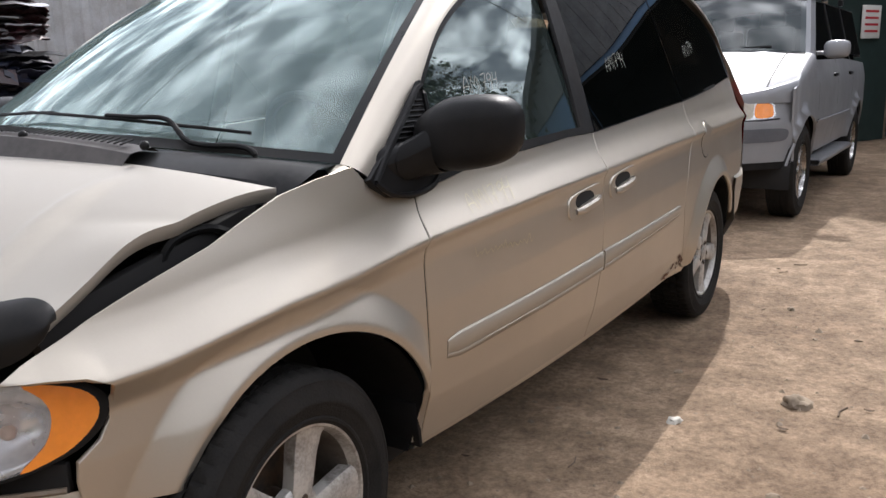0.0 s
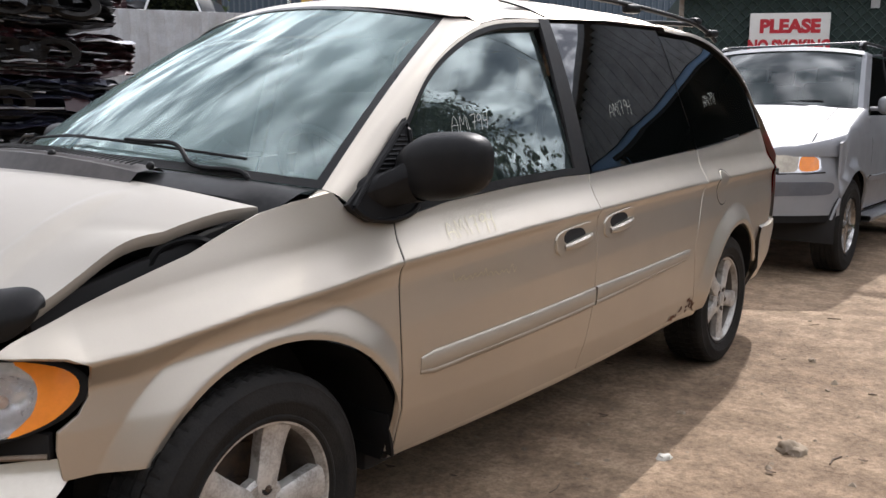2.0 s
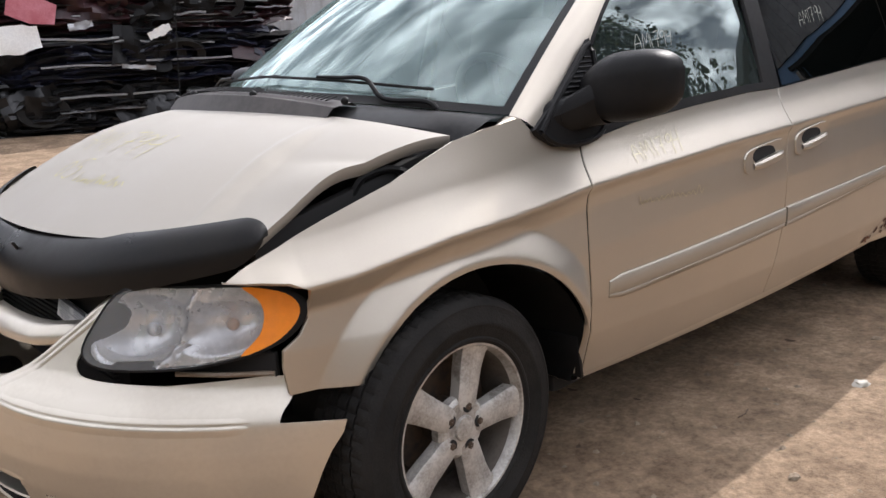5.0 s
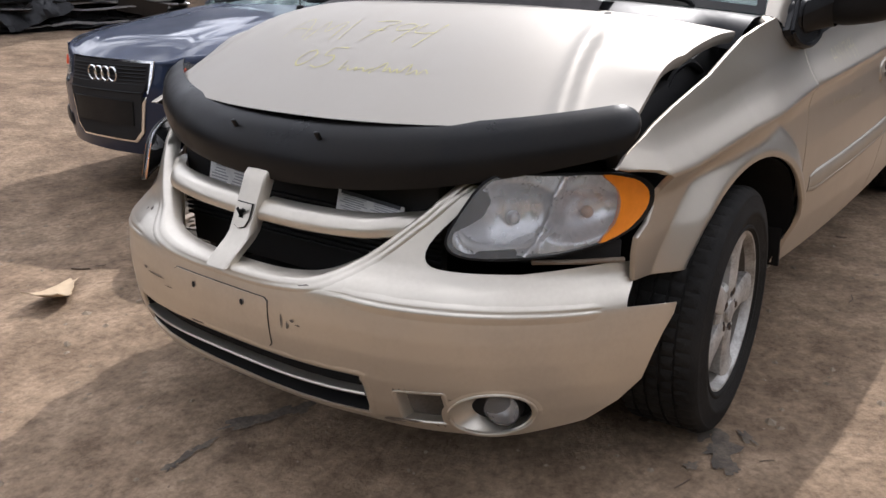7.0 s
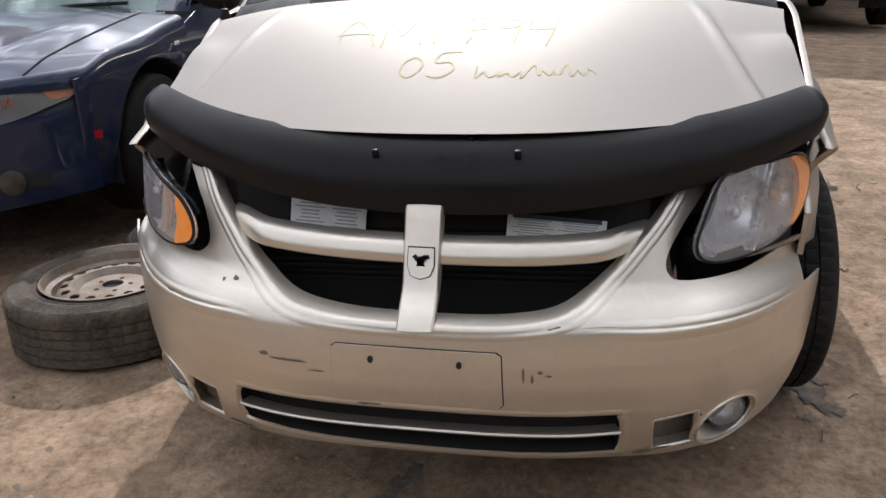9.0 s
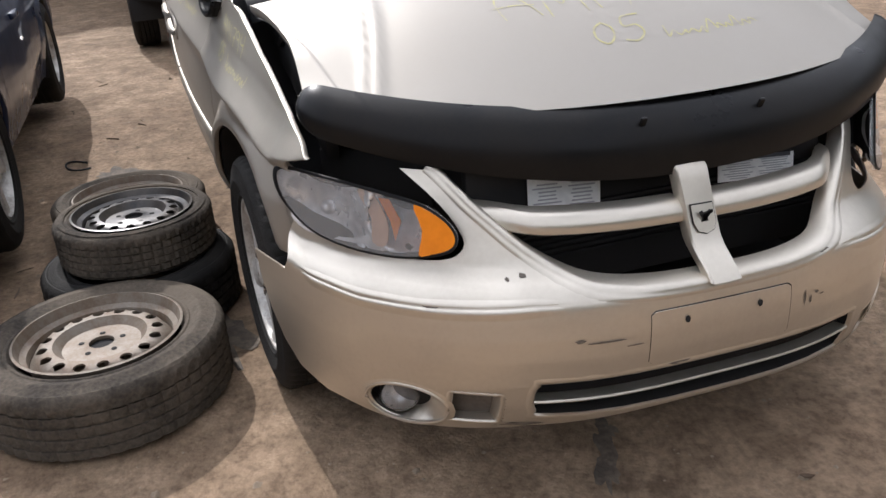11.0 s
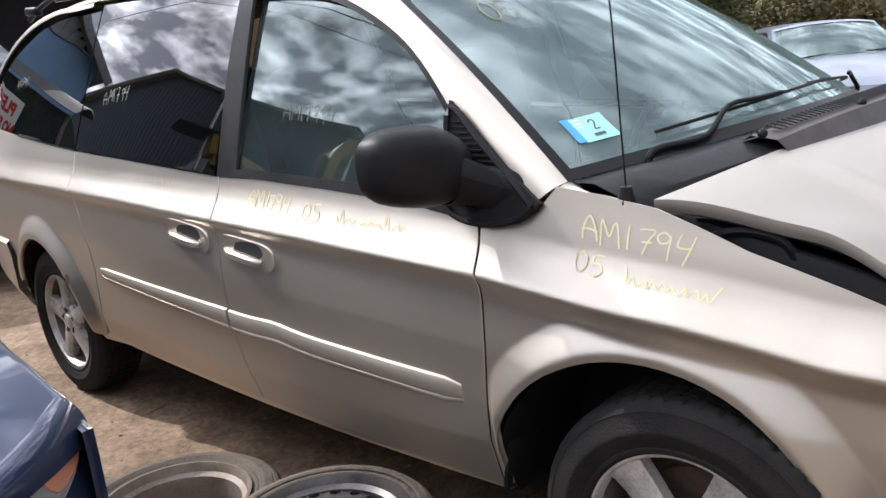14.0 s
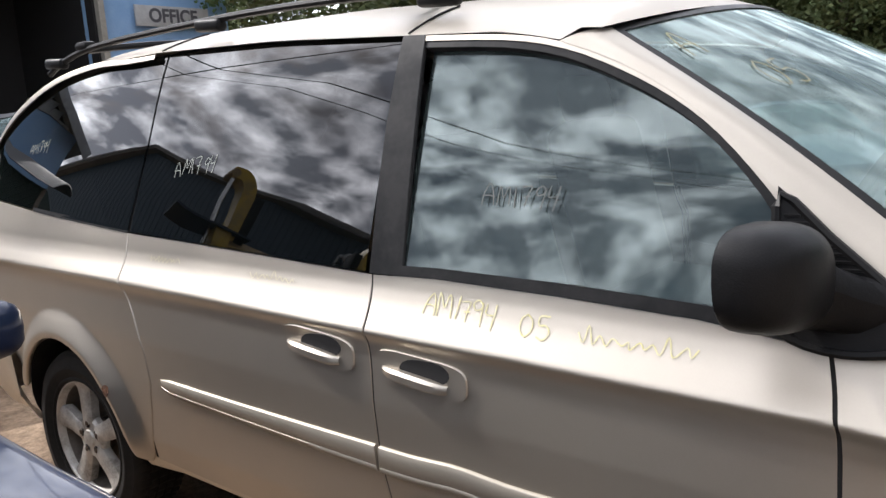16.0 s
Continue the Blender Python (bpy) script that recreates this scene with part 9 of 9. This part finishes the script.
s_turn = math.degrees(math.atan2(s_dir.y, s_dir.x))
p = sl + s_dir * (s_len * (1292 - 1105) / 370) + Vector((0, 0, 2.78 - 0.43))
out_n = Vector((-s_dir.y, s_dir.x, 0)) * front_y
no_smoking(p + out_n * 0.09, s_turn if front_y < 0 else s_turn + 180)
e_w = (se - sr).normalized()
e_n = Vector((e_w.y, -e_w.x, 0))
e_n = e_n if e_n.dot(EYE - sr) > 0 else -e_n
e_deg = math.degrees(math.atan2(e_w.y, e_w.x))
e_deg = e_deg if (Matrix.Rotation(radians(e_deg), 3, "Z") @ Vector((0, -1, 0))).dot(e_n) > 0 else e_deg + 180
no_smoking(sr + e_w * ((se - sr).length * 0.40) + e_n * 0.06 + Vector((0, 0, 2.96 - 0.35)), e_deg, w=0.70, h=0.72)
p3 = sr + e_w * ((se - sr).length * 0.62) + e_n * 0.06 + Vector((0, 0, 1.85))
lo = thing("small_sign", "small white notice board on the shed", "sign", p3, e_deg)
part("board", box((0.5, 0.02, 0.5), bevel=0.004), SIGN, lo)
for k in range(4):
    part("print_bar", box((0.36, 0.004, 0.035), (0, -0.012, 0.16 - 0.10 * k)), SIGN_RED, lo)
tag = thing("notice", "small pale notice plate on the lattice", "sign", sl + s_dir * (s_len * (1430 - 1105) / 370) + out_n * 0.07 + Vector((0, 0, 2.93)), s_turn)
part("board", box((0.12, 0.02, 0.19), bevel=0.003), GREYSIGN, tag)
# flood lamp on a pole above the shed
lp = EYE + VIEW * 13.2 + RIGHT * (13.2 * (1440 - 784) / 1468)
flood = thing("flood_lamp", "weathered flood lamp on a rusty white pole", "lamp", (lp.x, lp.y, 3.45), 0)
part("pole", tube([(0, 0, 0), (0, 0, 1.25)], 0.035, 10), TRIMW, flood)
for k in range(7):
    part("rust_band", lathe([(0.0355, 0.02), (0.0362, 0.0), (0.0355, -0.02)], 10, "Z"), RUST, flood, m=pose(0, 0, 0.12 + 0.16 * k))
part("lamp_head", box((0.16, 0.24, 0.16), (0.03, 0.03, 1.32), (0, -20, 0), 0.02), CHARCOAL, flood)
part("lamp_head", box((0.12, 0.14, 0.12), (0.02, -0.14, 1.46), (0, 15, 20), 0.02), CHARCOAL, flood)
# phone mast far behind
tower = thing("phone_mast", "grey steel phone mast with antenna panels", "mast", (EYE + VIEW * 110 + RIGHT * (110 * (1172 - 784) / 1468)).to_tuple()[:2] + (0,), 0)
part("mast", tube([(0, 0, 0), (0, 0, 34.2)], 0.45, 10, taper=0.3), TRIMW, tower)
for k in range(9):
    a = 2 * math.pi * k / 9
    part("antenna", box((0.35, 0.35, 2.0), (1.7 * math.cos(a), 1.7 * math.sin(a), 32.4), bevel=0.05), TRIMW, tower)
    part("bracket", tube([(0, 0, 32.2), (1.7 * math.cos(a), 1.7 * math.sin(a), 32.2)], 0.08, 5), TRIMW, tower)
for k in range(5):
    a = 2 * math.pi * k / 5
    part("antenna", box((0.3, 0.3, 1.0), (1.0 * math.cos(a), 1.0 * math.sin(a), 28.8), bevel=0.05), TRIMW, tower)

# ---- trees ----
BARK = material("bark", (0.09, 0.07, 0.055), 0.95, vary=0.6, grain=0.6, scale=6, fine=30)


def leaf_mat(name, a, b_):
    return material(name, a, 0.75, vary=1.0, second=b_, scale=0.9, fine=6)


PINE = leaf_mat("pine_needles", (0.022, 0.036, 0.020), (0.042, 0.056, 0.028))
GREENLEAF = leaf_mat("green_leaves", (0.055, 0.085, 0.028), (0.10, 0.12, 0.04))
YELLOWLEAF = leaf_mat("yellow_leaves", (0.26, 0.22, 0.045), (0.16, 0.16, 0.04))
BROWNLEAF = leaf_mat("dry_brush", (0.17, 0.13, 0.06), (0.12, 0.12, 0.05))


def crown_mesh(name, seed, height, spread, start, leaves, size, conifer=False):
    """Many small bent leaf tufts gathered in uneven boughs."""
    q = random.Random(seed)
    verts, faces, boughs = [], [], []
    for k in range(70 if not conifer else 170):
        hh = q.random() ** 0.85
        h = start + (1 - start) * hh
        if conifer:
            rad = spread * (1.02 - hh) ** 0.5 * (0.6 + 0.4 * hh) * q.uniform(0.25, 1.0)
        else:
            rad = spread * math.sqrt(max(0.03, 1 - (2 * hh - 1) ** 2)) * q.uniform(0.2, 1.0)
        a = q.uniform(0, 6.283)
        boughs.append((Vector((rad * math.cos(a), rad * math.sin(a), h * height)), q.uniform(0.12, 0.24) * spread * (0.9 if conifer else 1.3)))
    for k in range(leaves):
        c, rr = q.choice(boughs)
        d = Vector((q.gauss(0, 1), q.gauss(0, 1), q.gauss(0, 0.5 if conifer else 0.7))) * rr * 0.72
        p = c + d
        s = size * q.uniform(0.6, 1.5)
        ax = Vector((q.gauss(0, 1), q.gauss(0, 1), q.gauss(0, 0.5)))
        if conifer:
            ax += Vector((p.x, p.y, 0.25 * spread)).normalized() * 1.2
        ax.normalize()
        bx = ax.cross(Vector((q.gauss(0, 1), q.gauss(0, 1), q.gauss(0, 1)))).normalized()
        n0, thin = len(verts), 0.26 if conifer else 0.5
        verts += [p - ax * s, p + bx * s * thin, p + ax * s, p - bx * s * thin + Vector((0, 0, s * 0.2))]
        faces += [(n0, n0 + 1, n0 + 2), (n0, n0 + 2, n0 + 3)]
    return mesh_of(name, verts, faces, False), boughs


def tree(name, label, at, height, spread, start, mat, seed, leaves=2600, size=0.35, conifer=False, group="", stem=1.0):
    e = thing(name, label, "tree", at, 0, group)
    me, boughs = crown_mesh("crown", seed, height, spread, start, leaves, size, conifer)
    bm = tube([(0, 0, -0.3), (0.1, 0.05, height * 0.3), (0, 0.1, height * 0.62), (0.05, 0, height * 0.93)], (height * 0.020 + 0.03) * stem, 8, taper=0.03 * stem)
    for c, rr in boughs[::4]:
        z0 = max(height * start * 0.7, c.z * 0.72)
        tube([(0.02, 0.05, z0 - 0.05), tuple(Vector((0.03, 0.03, z0)).lerp(c, 0.55) + Vector((0, 0, 0.05))), tuple(c)], (height * 0.006 + 0.01) * stem, 5, bm, taper=0.012 * stem)
    part("trunk", bm, BARK, e)
    part("crown", me, mat, e)
    return e


pine_a = tree("pine_tree", "tall dark pine behind the yard", (-32, -52, 0), 20, 4.8, 0.10, PINE, 1, 42000, 0.26, True, "pines behind the yard")
pine_b = tree("pine_tree", "broad dark pine behind the yard", (-38, -54, 0), 18, 5.6, 0.10, PINE, 2, 42000, 0.26, True, "pines behind the yard")
oak_a = tree("leafy_tree", "green leafy tree beyond the yard", (-20, 52, -1), 14, 5.6, 0.22, GREENLEAF, 3, 30000, 0.15, False, "leafy trees round the yard")
oak_b = tree("leafy_tree", "green leafy tree beyond the yard", (-10, 56, -1), 12, 5.2, 0.18, GREENLEAF, 4, 30000, 0.15, False, "leafy trees round the yard")


def bearing(px, depth, z=0.0):
    p = EYE + VIEW * depth + RIGHT * (depth * (px - 784) / 1468)
    return p.x, p.y, z


def again(src, x, y, z, s, a):
    o = copy_thing(src, pose(x, y, z, 0, 0, a))
    o.scale = (s, s, s)
    return o


for k, (px, depth, s) in enumerate(((-60, 62, 1.02), (20, 60, 1.10), (75, 66, 1.0), (110, 58, 0.82), (150, 64, 0.92), (190, 60, 0.90), (235, 66, 0.83), (275, 62, 0.98), (318, 66, 0.98), (345, 64, 0.86), (390, 80, 0.72), (430, 84, 0.70), (-150, 62, 1.05), (-240, 60, 1.0), (-340, 60, 1.1), (-450, 58, 1.0), (-580, 56, 1.0))):
    x, y, z = bearing(px, depth)
    again((pine_a, pine_b)[k % 2], x, y, 0.0, s * 0.97, k * 67)
for k in range(14):
    x, y, z = bearing(-420 + 66 * k + rnd.uniform(-12, 12), rnd.uniform(50, 56))
    again((pine_b, pine_a)[k % 2], x, y, 0.0, rnd.uniform(0.52, 0.66), k * 91)
for k in range(26):
    a = radians(62 + 3.4 * k + rnd.uniform(-1, 1))
    d = rnd.uniform(42, 60)
    again((oak_a, oak_b)[k % 2], d * math.cos(a), d * math.sin(a), -1.2, rnd.uniform(0.55, 0.95), k * 51)
for k in range(46):
    a = radians(-20 - 2.3 * k + rnd.uniform(-0.7, 0.7))
    d = rnd.uniform(58, 72)
    again((oak_a, oak_b)[k % 2], d * math.cos(a), d * math.sin(a), 1.0, rnd.uniform(0.44, 0.58), k * 43)
# unseen trees ahead of the van, added to darken the horizon its nose reflects
for k in range(20):
    a = radians(-20 + 4.2 * k + rnd.uniform(-1, 1))
    d = rnd.uniform(26, 38)
    again((oak_b, oak_a)[k % 2], d * math.cos(a), d * math.sin(a), -0.6, rnd.uniform(0.6, 0.9), k * 77)
# a leafy tree close by on the open side
again(oak_a, -13, 25, -0.9, 0.62, 20)
# hidden tree, added to block the office from the left side glass's reflection
again(oak_b, -11.2, 12.6, -0.6, 0.80, 110)
yb = bearing(38, 30)
tree("bush", "yellow autumn bush behind the crushed cars", (yb[0], yb[1], 1.15), 5.9, 1.35, 0.25, YELLOWLEAF, 7, 7000, 0.085)
sp = bearing(322, 17.5)
tree("sapling", "thin green sapling before the blue wall", (sp[0], sp[1], 1.1), 3.7, 0.34, 0.12, GREENLEAF, 8, 800, 0.050, stem=0.3)
brush = None
for k, (x, y, s) in enumerate(((-9, 27, 1.0), (-5, 29, 0.9), (-1, 31, 1.1), (3, 30, 0.8), (-14, 28, 1.0), (-12, 32, 1.2), (-18, 30, 1.1), (-22, 29, 1.0), (1, 34, 1.2))):
    if brush is None:
        brush = tree("brush", "dry yellowish brush along the edge of the yard", (x, y, -1.1), 3.2, 2.2, 0.05, BROWNLEAF, 9, 12000, 0.075, False, "brush along the yard")
    else:
        again(brush, x, y, -1.2, s, k * 40)

# ---- overhead wires ----
pts = [(-15 + 40 * q, 6.0 - 7.5 * q, 7.4 + 1.2 * q - 1.0 * math.sin(math.pi * q)) for q in np.linspace(0, 1, 17)]
tagged(part("overhead_wire", tube(pts, 0.014, 5), BLACK, None), "black overhead wire strung across the yard", "wire", "overhead wires")
for k, (za, zb) in enumerate(((15.0, 7.9), (14.6, 7.5))):
    pts = [(-52 + 76 * q, -5.2 - 1.6 * q + 0.3 * k, za + (zb - za) * q - 0.9 * math.sin(math.pi * q)) for q in np.linspace(0, 1, 17)]
    tagged(part("overhead_wire", tube(pts, 0.016, 5), BLACK, None), "black overhead wire strung across the yard", "wire", "overhead wires")
for dz, rad in ((0.0, 0.013), (-0.42, 0.008)):
    pts = [(-14.3 + 56 * q, -1.65 - 43.5 * q, 7.3 + dz + 0.8 * q - 0.7 * math.sin(math.pi * q)) for q in np.linspace(0, 1, 25)]
    tagged(part("overhead_wire", tube(pts, rad, 5), BLACK, None), "black overhead wire running from the office over the yard", "wire", "overhead wires")
for x, y, h_ in ((-52, -5.05, 15.4), (24, -6.65, 8.0)):
    po = thing("utility_pole", "brown wooden utility pole carrying wires", "pole", (x, y, ground_z(x, y) - 0.2), 0)
    part("pole", tube([(0, 0, 0), (0, 0, h_)], 0.14, 10, taper=0.1), TWIG, po)
    part("cross_arm", box((0.12, 1.6, 0.12), (0, 0.0, h_ - 0.3), bevel=0.01), TWIG, po)
